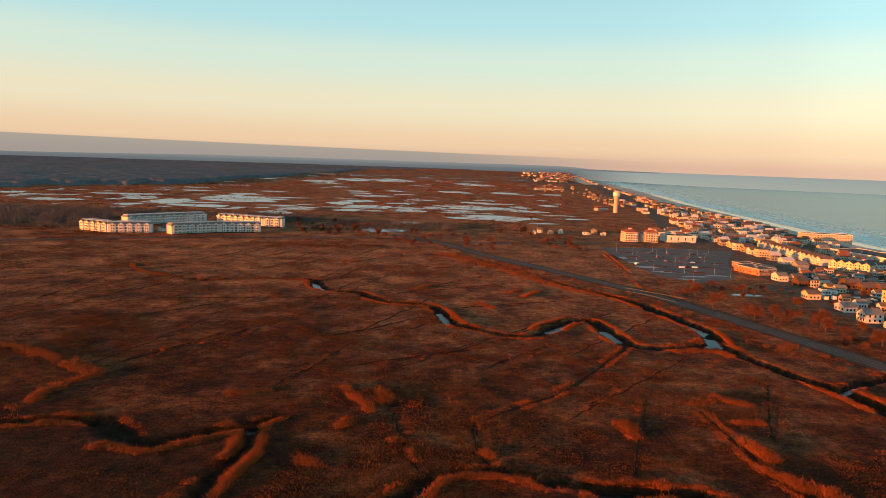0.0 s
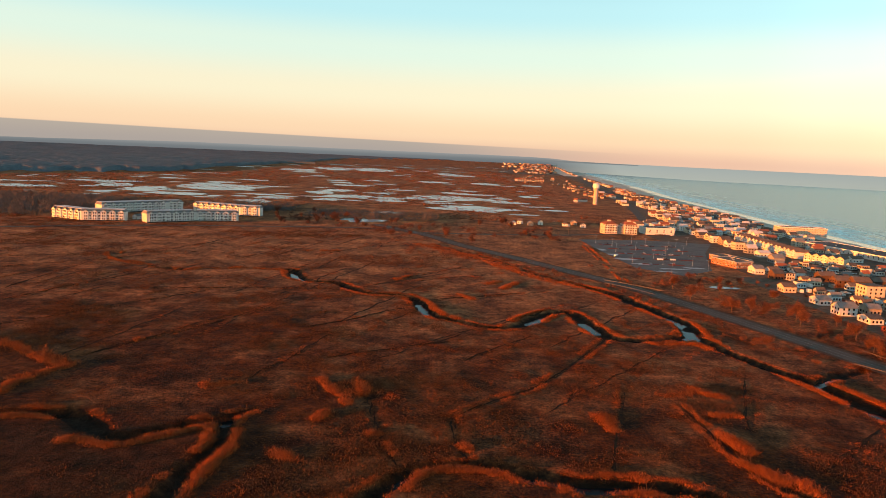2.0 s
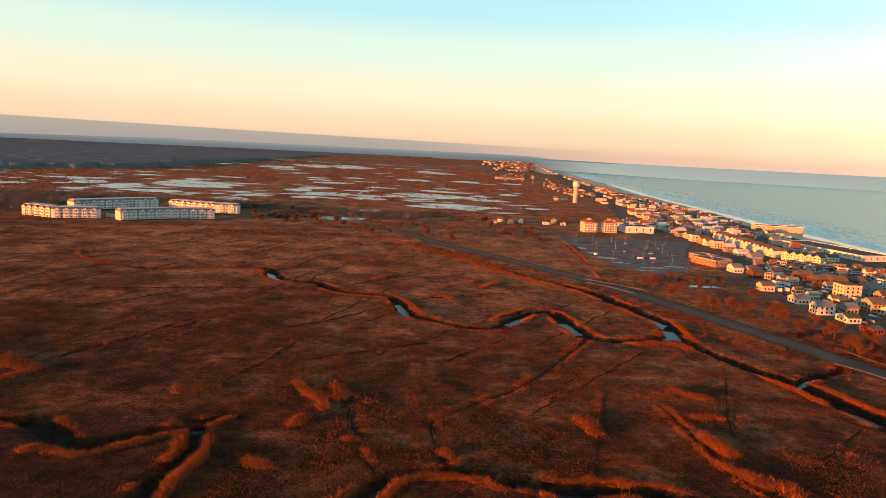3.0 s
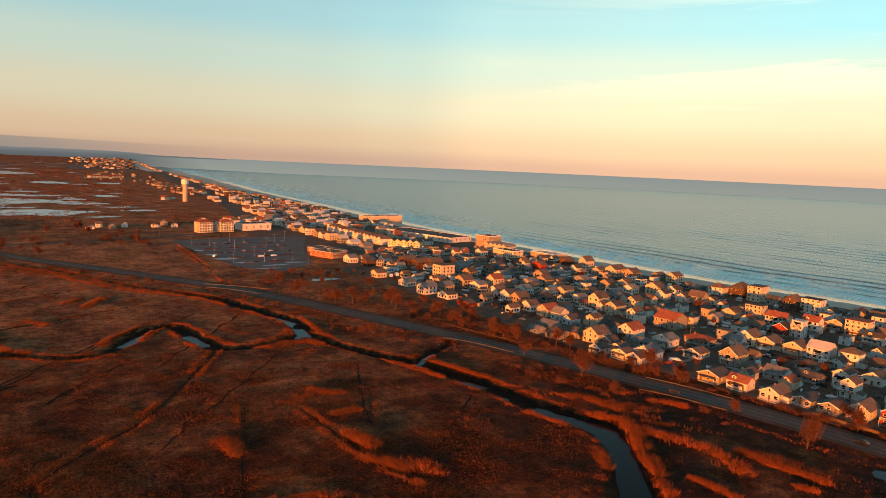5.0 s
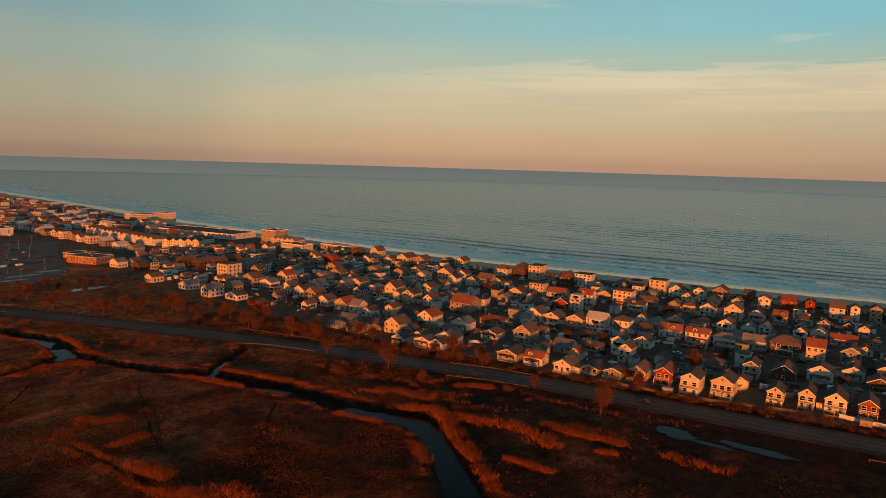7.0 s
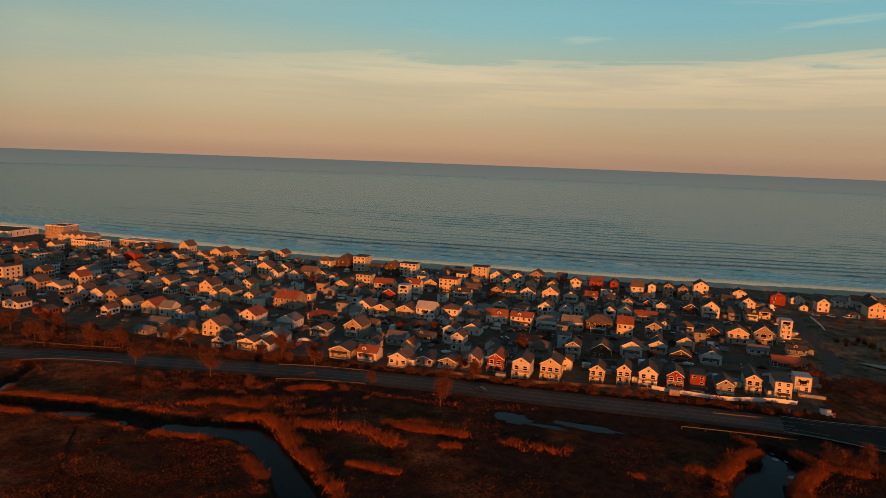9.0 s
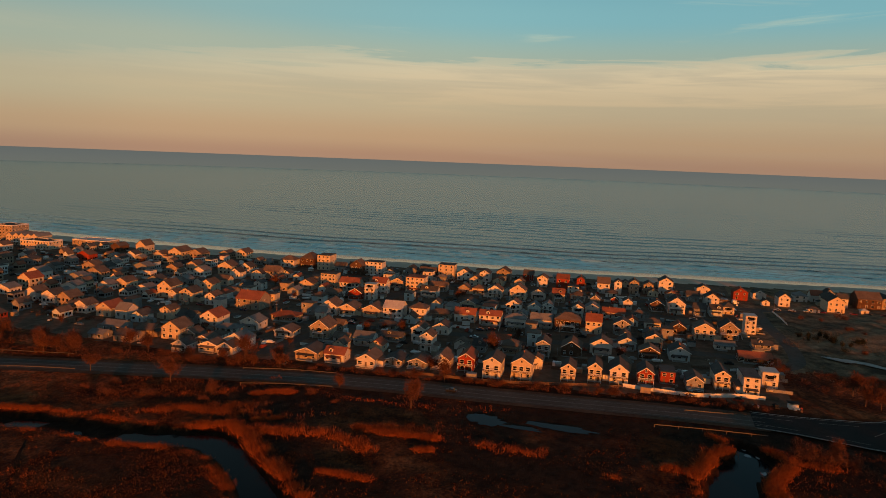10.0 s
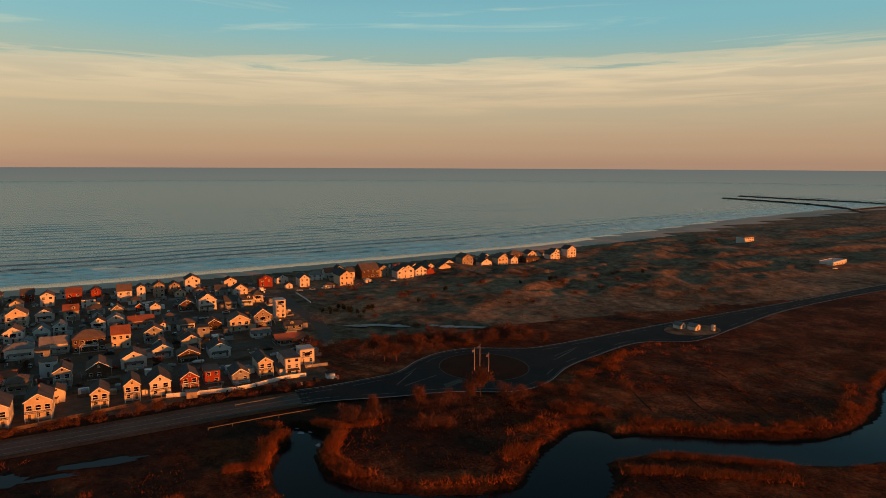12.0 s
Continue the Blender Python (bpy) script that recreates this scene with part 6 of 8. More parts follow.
def far_strip():
    """The countless small houses further up the coast, joined: walls, roofs and dark windows."""
    mats = list(dict.fromkeys([v[0] for v in WALLS.values()] + [v[0] for v in ROOFS.values()] + ["glass"]))
    V, F, M = [], [], []

    def add(verts, faces, mat, m):
        base = len(V)
        V.extend(m @ Vector(v) for v in verts)
        F.extend(tuple(base + q for q in f) for f in faces)
        M.extend([mats.index(mat)] * len(faces))

    cube = ((3, 2, 1, 0), (4, 5, 6, 7), (0, 1, 5, 4), (1, 2, 6, 5), (2, 3, 7, 6), (3, 0, 4, 7))
    for x, y, code, w, h, d in itertools.chain(far_rows(), strip_plots(640, 990, 5), strip_plots(990, 6600, 6), outlying(), bay_town()):
        px, py, pz, k = (float(v) for v in drawn_in(np.array(x), np.array(y)))
        m = Matrix.Translation((px, py, pz + 0.4)) @ Matrix.Rotation(0.05 if y < 990 else max(-0.6, -0.03 - 0.00008 * y), 4, "Z") @ Matrix.Scale(k, 4)
        eave = h if code[0] == "f" else h * 0.66
        wall, roof = WALLS[code[1]][0], ROOFS[code[2]][0]
        add([(a, b, c) for c in (-0.5, eave) for a, b in ((0, -w / 2), (d, -w / 2), (d, w / 2), (0, w / 2))], cube, wall, m)
        if code[0] == "f":
            add([(a, b, c) for c in (h, h + 0.3) for a, b in ((-0.2, -w / 2 - 0.2), (d + 0.2, -w / 2 - 0.2), (d + 0.2, w / 2 + 0.2), (-0.2, w / 2 + 0.2))], cube, roof, m)
        else:
            add([(0, -w / 2, eave), (0, w / 2, eave), (0, 0, h)], [(2, 1, 0)], wall, m)
            add([(d, -w / 2, eave), (d, w / 2, eave), (d, 0, h)], [(0, 1, 2)], wall, m)
            o = 0.4
            add([(-o, -w / 2 - o, eave - 0.3), (-o, 0, h), (-o, w / 2 + o, eave - 0.3), (d + o, -w / 2 - o, eave - 0.3), (d + o, 0, h), (d + o, w / 2 + o, eave - 0.3),
                 (-o, -w / 2 - o, eave), (-o, 0, h + 0.3), (-o, w / 2 + o, eave), (d + o, -w / 2 - o, eave), (d + o, 0, h + 0.3), (d + o, w / 2 + o, eave)],
                [(6, 9, 10, 7), (7, 10, 11, 8), (0, 1, 4, 3), (1, 2, 5, 4), (0, 6, 7, 1), (1, 7, 8, 2), (3, 4, 10, 9), (4, 5, 11, 10)], roof, m)
        for s in range(max(1, int(eave / 2.8))):
            for q in (-0.28, 0.0, 0.28):
                z = 1.0 + s * 2.8
                add([(-0.05, q * w - 0.6, z), (-0.05, q * w + 0.6, z), (-0.05, q * w + 0.6, z + 1.4), (-0.05, q * w - 0.6, z + 1.4)], [(3, 2, 1, 0)], "glass", m)
                p = d * (q + 0.5)
                add([(p - 0.6, -w / 2 - 0.05, z), (p + 0.6, -w / 2 - 0.05, z), (p + 0.6, -w / 2 - 0.05, z + 1.4), (p - 0.6, -w / 2 - 0.05, z + 1.4)], [(0, 1, 2, 3)], "glass", m)
    me = poly_mesh("far_houses", V, F)
    for name in mats:
        me.materials.append(MAT[name])
    me.polygons.foreach_set("material_index", M)
    thing("far_houses", "hundreds of small far-off beach houses strung along the coast", "houses", kind="stuff", me=me)


far_strip()


# ---- large buildings ----
def window_row(ob, a, b, z, count, ww, wh, out=0.0, parent=None):
    """Windows spread along a wall from a to b (x, y), facing to the right of that way."""
    ax, ay = a
    bx, by = b
    turn = math.atan2(by - ay, bx - ax) - math.pi / 2 + math.pi
    length = math.hypot(bx - ax, by - ay)
    nx, ny = (by - ay) / length, -(bx - ax) / length
    turn = math.atan2(-ny, -nx)
    for i in range(count):
        t = (i + 0.5) / count
        part("window", BOTH, ob, (ax + (bx - ax) * t + nx * out, ay + (by - ay) * t + ny * out, z), (1, ww, wh), turn)


def slab(name, label, x, y, w, d, h, wall, roof, rz=0.07, storeys=2, cols=6, parapet=0.5, sides=3, category="building", group=""):
    """A flat-roofed building: front middle at x, y, w along the front, d deep."""
    ob = thing(name, label, category, (x, y, 0.35), rz, group)
    part("wall", box_me("wall", 0, d, -w / 2, w / 2, -0.4, h, MAT[wall], 0.05), ob)
    part("roof", box_me("roof", 0.3, d - 0.3, -w / 2 + 0.3, w / 2 - 0.3, h, h + 0.1, MAT[roof]), ob)
    bm = bmesh.new()
    for x0, x1, y0, y1 in ((-0.15, 0.25, -w / 2 - 0.15, w / 2 + 0.15), (d - 0.25, d + 0.15, -w / 2 - 0.15, w / 2 + 0.15), (0.25, d - 0.25, -w / 2 - 0.15, -w / 2 + 0.25), (0.25, d - 0.25, w / 2 - 0.25, w / 2 + 0.15)):
        add_box(bm, x0, x1, y0, y1, h - 0.25, h + parapet)
    part("parapet", bm_mesh("parapet", bm, MAT["trim"] if wall != "brick" else MAT["concrete"]), ob)
    level = h / storeys
    for s in range(storeys):
        z = s * level + level * 0.3
        if cols:
            window_row(ob, (0, w / 2), (0, -w / 2), z, cols, 1.4, level * 0.5)
        if sides:
            window_row(ob, (0, -w / 2), (d, -w / 2), z, sides, 1.4, level * 0.5)
        if rz < -1 and cols:
            window_row(ob, (d, -w / 2), (d, w / 2), z, cols, 1.6, level * 0.5)
    for k in range(2):
        part("roof_vent", box_me("roof_vent", -0.8, 0.8, -0.6, 0.6, 0, 1.1, MAT["metal"], 0.05), ob, (d * (0.35 + 0.3 * k), w * (0.2 - 0.35 * k), h + 0.1))
    return ob


def apartment_wing(ob, a, b, depth, h, storeys=3):
    """A wing of flats from a to b with its front to the right of that way, gabled bays, a mansard edge and a flat pale top."""
    ax, ay = a
    bx, by = b
    length = math.hypot(bx - ax, by - ay)
    rz = math.atan2(by - ay, bx - ax)
    m = Matrix.Translation((ax, ay, 0)) @ Matrix.Rotation(rz, 4, "Z")

    def put(name, bm, mat, label=""):
        bm.transform(m)
        return part(name, bm_mesh(name, bm, mat), ob, label=label)

    bm = bmesh.new()
    add_box(bm, 0, length, 0, depth, -0.3, h)
    put("wall", bm, MAT["white"])
    # solid black strip in place of the shade inside the parking openings
    bm = bmesh.new()
    add_box(bm, 0.4, length - 0.4, -1.38, 0.2, -0.2, 0.75)
    put("undercroft", bm, MAT["rubber"], "black strip painted for the shade of the parking openings")
    bm = bmesh.new()
    lo = [bm.verts.new(v) for v in ((-0.6, -0.6, h), (length + 0.6, -0.6, h), (length + 0.6, depth + 0.6, h), (-0.6, depth + 0.6, h))]
    hi = [bm.verts.new(v) for v in ((1.6, 2.2, h + 2.6), (length - 1.6, 2.2, h + 2.6), (length - 1.6, depth - 2.2, h + 2.6), (1.6, depth - 2.2, h + 2.6))]
    for i in range(4):
        bm.faces.new((lo[i], lo[(i + 1) % 4], hi[(i + 1) % 4], hi[i]))
    bm.faces.new(hi), bm.faces.new(lo[::-1])
    put("roof", bm, MAT["roof_grey"])
    bm = bmesh.new()
    add_box(bm, 1.3, length - 1.3, 1.9, depth - 1.9, h + 2.6, h + 3.0, 0.05)
    put("roof_deck", bm, MAT["roof_pale"], "pale membrane roof deck")
    bm = bmesh.new()
    add_box(bm, -0.5, length + 0.5, -0.62, -0.4, h - 0.25, h + 0.2)
    put("fascia", bm, MAT["trim"])
    bays = max(2, int(length / 9))
    for k in range(bays):
        c = (k + 0.5) / bays * length
        bm = bmesh.new()
        prof = [(c - 2.4, -0.3), (c + 2.4, -0.3), (c + 2.4, h + 0.4), (c, h + 2.3), (c - 2.4, h + 0.4)]
        f0 = [bm.verts.new((x, -1.3, z)) for x, z in prof]
        f1 = [bm.verts.new((x, 1.5, z)) for x, z in prof]
        bm.faces.new(f0)
        for i in range(5):
            bm.faces.new((f0[i], f1[i], f1[(i + 1) % 5], f0[(i + 1) % 5]))
        put("bay", bm, MAT["white"])
        bm = bmesh.new()
        for sgn in (-1, 1):
            vs = [bm.verts.new(v) for v in ((c, -1.7, h + 2.5), (c + sgn * 2.9, -1.7, h + 0.2), (c + sgn * 2.9, 2.0, h + 0.2), (c, 2.0, h + 2.5))]
            bm.faces.new(vs)
        ex = bmesh.ops.extrude_face_region(bm, geom=bm.faces[:])
        bmesh.ops.translate(bm, verts=[v for v in ex["geom"] if isinstance(v, bmesh.types.BMVert)], vec=(0, 0, 0.18))
        put("bay_roof", bm, MAT["roof_brown"])
        for s in range(storeys):
            z = s * (h / storeys) + 1.0
            for off, out in ((-1.0, 1.3), (1.0, 1.3)):
                p = m @ Vector((c + off, -out, z))
                part("window", BOTH, ob, p, (1, 1.5, 2.0), rz + math.pi / 2)
            gap = length / bays / 2
            if k < bays - 1:
                p = m @ Vector((c + gap, 0, z))
                part("window", BOTH, ob, p, (1, 2.6, 2.2), rz + math.pi / 2)
                bm = bmesh.new()
                add_box(bm, c + gap - 1.5, c + gap + 1.5, -1.1, 0, z - 0.7, z - 0.5)
                for q in range(6):
                    add_box(bm, c + gap - 1.5 + q * 0.58, c + gap - 1.42 + q * 0.58, -1.1, -1.02, z - 0.5, z + 0.45)
                add_box(bm, c + gap - 1.5, c + gap + 1.5, -1.1, -1.02, z + 0.42, z + 0.5)
                put("balcony", bm, MAT["trim"], "white railed balcony")


def apartments(label, wings):
    ob = thing("apartment_building", label, "apartment building", (0, 0, 0.3), group="apartment complex on the marsh")
    for a, b, depth, h in wings:
        apartment_wing(ob, a, b, depth, h)


apartments("long cream three-storey apartment building with gabled bays, sunlit", [((-428, 789), (-384, 768), 17, 10.0), ((-384, 768), (-340, 780), 17, 10.0)])
apartments("angled cream three-storey apartment building with gabled bays", [((-313, 772), (-270, 808), 17, 10.0), ((-270, 808), (-224, 823), 17, 10.0)])
apartments("shaded grey-cream apartment building behind the others", [((-400, 850), (-345, 915), 17, 10.5), ((-345, 915), (-328, 930), 17, 10.5)])
apartments("cream apartment building with a long pale roof", [((-309, 915), (-240, 888), 17, 10.5), ((-240, 888), (-214, 888), 17, 10.5)])
house(-338, 800, 9, 5.5, 9, "gwg", 0.3, 1, 1.2, "apartment complex on the marsh")


def twin_hotel():
    ob = thing("hotel", "cream four-storey twin-towered inn with red hipped roofs and cupolas", "hotel", (253, 857, 0.35), 1.69)
    for c in (-13.5, 13.5):
        part("tower", box_me("tower", 0, 16, c - 8.5, c + 8.5, -0.3, 12.5, MAT["cream"], 0.05), ob)
        bm = bmesh.new()
        add_cyl(bm, 8, c, 12.5, 15.6, 12.2, 5.0, 4)
        bmesh.ops.rotate(bm, verts=bm.verts[:], cent=(8, c, 0), matrix=Matrix.Rotation(math.pi / 4, 3, "Z"))
        part("roof", bm_mesh("roof", bm, MAT["roof_red"]), ob)
        part("cupola", box_me("cupola", 6.2, 9.8, c - 1.8, c + 1.8, 15.5, 17.4, MAT["cream"], 0.05), ob)
        bm = bmesh.new()
        add_cyl(bm, 8, c, 17.4, 18.8, 3.2, 0.3, 4)
        bmesh.ops.rotate(bm, verts=bm.verts[:], cent=(8, c, 0), matrix=Matrix.Rotation(math.pi / 4, 3, "Z"))
        part("cupola_roof", bm_mesh("cupola_roof", bm, MAT["roof_red"]), ob)
        for s in range(4):
            window_row(ob, (0, c + 8.5), (0, c - 8.5), s * 3.1 + 0.7, 5, 2.3, 2.1)
            window_row(ob, (16, c + 8.5), (0, c + 8.5), s * 3.1 + 0.8, 4, 1.8, 2.0)
        for s in range(1, 4):
            for q in (-5.2, 5.2):
                part("balcony", box_me("balcony", -1.3, 0, c + q - 1.8, c + q + 1.8, s * 3.1, s * 3.1 + 0.9, MAT["trim"], 0.04), ob)
    part("link", box_me("link", 3, 13, -5, 5, -0.3, 10.5, MAT["grey"], 0.04), ob, label="grey recessed link")
    for s in range(3):
        window_row(ob, (3, 5), (3, -5), s * 3.1 + 0.9, 2, 1.6, 1.7)


twin_hotel()
slab("warehouse", "plain white windowless hall with a flat roof", 306, 893, 38, 26, 8.5, "white", "roof_dark", -1.5, 1, 4, sides=0)
slab("brick_block", "two-storey red-brick arcade block with rows of windows", 287, 640, 20, 32, 6.0, "brick", "roof_brown", -1.25, 2, 7, sides=9)
slab("brick_block", "low red-brick arcade block beside the car park", 296, 668, 18, 38, 4.6, "brick", "roof_brown", -1.25, 2, 7, sides=9)
slab("beach_hotel", "long three-storey cream hotel above the beach", 508, 958, 20, 66, 10.0, "cream", "roof_dark", -0.1, 3, 6, sides=18, category="hotel")
slab("hotel_block", "five-storey tan hotel block on the seafront", 494, 636, 22, 20, 14.5, "tan", "roof_dark", 0.1, 5, 6, sides=6, category="hotel")
slab("pavilion", "long low white seaside pavilion with a dark flat roof", 472, 745, 120, 40, 6.0, "white", "roof_dark", 0.19, 1, 18, sides=5)
slab("motel", "two-storey cream flat-roofed motel", 470, 570, 30, 16, 7.0, "cream", "roof_brown", 0.07, 2, 10, sides=4)
slab("seafront_hall", "low flat-roofed tan hall by the beach", 505, 545, 36, 18, 5.5, "tan", "roof_pale", 0.07, 1, 8, sides=3)
slab("shop_block", "low cream shop block with a flat roof", 420, 905, 18, 40, 4.5, "cream", "roof_brown", -1.3, 1, 6, sides=8)
slab("shop_block", "low white shop block with a flat roof", 360, 860, 12, 18, 4.0, "white", "roof_brown", -1.3, 1, 3, sides=4)
slab("beach_office", "low white pavilion beside the southern car park", 452, -512, 30, 12, 5.0, "white", "roof_pale", 0.3, 1, 8, sides=3)


def terrace(label, a, b, depth, h, units, wall, roof):
    """A row of townhouses from a to b, each unit with its own gable, wall, roof, door and windows."""
    ax, ay = a
    bx, by = b
    rz = math.atan2(by - ay, bx - ax) + math.pi / 2
    length = math.hypot(bx - ax, by - ay)
    w = length / units
    ob = thing("townhouse_row", label, "townhouses", (ax, ay, 0.35), rz)
    for k in range(units):
        y = -(k + 0.5) * w
        shift = 0.7 * (k % 2)
        part("wall", body_mesh("wall", w - 0.05, depth, h - 2.4, h, "x", MAT[wall]), ob, (shift, y, 0))
        part("roof", roof_mesh(w - 0.05, depth, h - 2.4, h, "x", MAT[roof], 0.25), ob, (shift, y, 0))
        for s in range(3):
            for q in (-0.24, 0.24):
                part("window", BOTH, ob, (shift, y + q * w, s * 2.6 + 1.0), (1, 1.3, 1.4))
        part("door", DOOR, ob, (shift - 0.01, y, 0.2))
        part("balcony", box_me("balcony", -1.1, 0, -w * 0.4, w * 0.4, 2.6, 3.5, MAT["trim"], 0.04), ob, (shift, y, 0))


terrace("cream three-storey townhouse row with five gables", (385, 668), (409, 640), 16, 10.5, 5, "cream", "roof_brown")
terrace("long white three-storey condominium row with gables", (392, 838), (388, 690), 15, 9.5, 16, "white", "roof_brown")
terrace("white seafront hotel row with small gables", (478, 612), (482, 580), 18, 11.0, 5, "cream", "roof_grey")


def water_tower():
    ob = thing("water_tower", "tall salmon standpipe water tower with a wider white tank top", "water tower", (356, 1405, 0.2))
    bm = bmesh.new()
    add_cyl(bm, 0, 0, 0, 33, 4.6, 4.4, 32)
    part("shaft", bm_mesh("shaft", bm, MAT["tower_pink"]), ob)
    bm = bmesh.new()
    add_cyl(bm, 0, 0, 32.5, 34, 4.5, 7.0, 32)
    add_cyl(bm, 0, 0, 34, 43, 7.0, 7.0, 32)
    add_cyl(bm, 0, 0, 43, 45, 7.0, 2.0, 32)
    part("tank", bm_mesh("tank", bm, MAT["tower"]), ob, label="white painted tank")
    bm = bmesh.new()
    for z in (34.2, 42.8):
        add_cyl(bm, 0, 0, z, z + 0.4, 7.25, 7.25, 32)
    part("band", bm_mesh("band", bm, MAT["metal"]), ob)


water_tower()


# ---- the car park ----
def car_park():
    ob = thing("car_park", "wide grey asphalt car park with red mulch islands and old ice", "car park", kind="structure")
    outline = [(182, 782), (262, 800), (340, 785), (300, 705), (276, 640), (258, 588), (220, 556), (190, 588), (184, 690)]
    part("asphalt", poly_mesh("asphalt", [(x, y, 0.44) for x, y in outline], [tuple(range(len(outline)))], MAT["lot"]), ob)
    r = random.Random(3)
    for row in range(5):
        for col in range(4):
            x, y = 203 + col * 24 + row * 2, 745 - row * 33
            if x > 200 + 0.6 * (y - 540):
                continue
            bm = bmesh.new()
            add_box(bm, x - 7.5, x + 7.5, y - 2.4, y + 2.4, 0.4, 0.66, 0.1)
            part("planting_island", bm_mesh("planting_island", bm, MAT["mulch"]), ob, label="red mulch island")
    for row in range(9):
        y = 760 - row * 20
        for x in np.arange(195 + row, 262 + (760 - y) * -0.1, 8.4):
            if x < 195 + 0.75 * (y - 545):
                part("bay_line", PAINT, ob, (x, y, 0.447))
    for k, (x, y, sx, sy) in enumerate(((196, 640, 12, 8), (203, 612, 14, 6), (192, 668, 9, 5), (224, 590, 16, 5), (212, 575, 12, 4), (246, 600, 14, 4), (188, 700, 6, 9))):
        ang = np.linspace(0, 2 * np.pi, 26, endpoint=False)
        rad = 0.15 + 1.2 * fractal(np.cos(ang) * 2.6 + 9 * k, np.sin(ang) * 2.6, 1.0, 3, 90 + k)
        verts = [(x, y, 0.47)] + [(x + sx * q * math.cos(a), y + sy * q * math.sin(a), 0.455) for a, q in zip(ang, rad)]
        part("ice_patch", poly_mesh("ice_patch", verts, [(0, 1 + i, 1 + (i + 1) % 26) for i in range(26)], MAT["snow"]), ob, label="patch of old ice")


PAINT = poly_mesh("bay_line", [(-0.06, -2.5, 0), (0.06, -2.5, 0), (0.06, 2.5, 0), (-0.06, 2.5, 0)], [(0, 1, 2, 3)], MAT["line"])
car_park()


def lamp_post(x, y, z=0.44, h=9.0):
    ob = thing("street_lamp", "slender grey steel lamp post with twin heads in the car park", "street lamp", (x, y, z), group="car park lamps")
    bm = bmesh.new()
    add_cyl(bm, 0, 0, 0, h, 0.11, 0.07, 8)
    part("pole", bm_mesh("pole", bm, MAT["metal"]), ob)
    bm = bmesh.new()
    add_cyl(bm, 0, 0, 0, 0.7, 0.32, 0.32, 10)
    part("base", bm_mesh("base", bm, MAT["concrete"]), ob)
    for s in (-1, 1):
        arm = part("arm", box_me("arm", min(0, s * 1.6), max(0, s * 1.6), -0.05, 0.05, h - 0.15, h - 0.05, MAT["metal"]), ob)
        part("lamp_head", box_me("lamp_head", s * 1.6 - 0.4, s * 1.6 + 0.4, -0.2, 0.2, h - 0.2, h - 0.02, MAT["metal"], 0.04), arm)


for x, y in ((208, 734), (195, 754), (239, 765), (248, 744), (248, 680), (249, 611), (255, 590), (213, 565), (200, 690), (225, 705), (226, 650), (270, 690), (283, 745), (222, 612), (196, 620), (265, 720), (305, 770)):
    lamp_post(x, y)


for k, (x, y) in enumerate([(123, 917), (134, 935), (146, 917), (162, 930), (196, 926), (212, 946), (219, 919)]):
    house(x, y, 8 + k % 3, 5.5 + k % 2, 9, ("gwd", "ewb", "gtg")[k % 3], 0.4, 1, 1.5, "houses by the northern junction")


def utility_pole(x, y, z=0.4, h=10.5):
    ob = thing("utility_pole", "weathered wooden utility pole with a crossarm", "utility pole", (x, y, z), group="utility poles")
    bm = bmesh.new()
    add_cyl(bm, 0, 0, -0.3, h, 0.17, 0.11, 8)
    part("pole", bm_mesh("pole", bm, MAT["wood"]), ob)
    part("crossarm", box_me("crossarm", -0.07, 0.07, -1.2, 1.2, h - 1.0, h - 0.85, MAT["wood"]), ob)


for x, y in ((500, -27), (492, 35), (488, 95), (484, 155), (480, 215), (477, 275), (475, 335), (474, 400), (365, 95), (358, 140), (351, 185), (372, 45), (342, 250), (338, 310), (336, 370), (446, 100),
             (440, 160), (451, 40), (120, 800), (60, 790), (-20, 800), (-90, 808), (180, 830), (345, 45), (330, 215), (400, 218)):
    utility_pole(x, y)


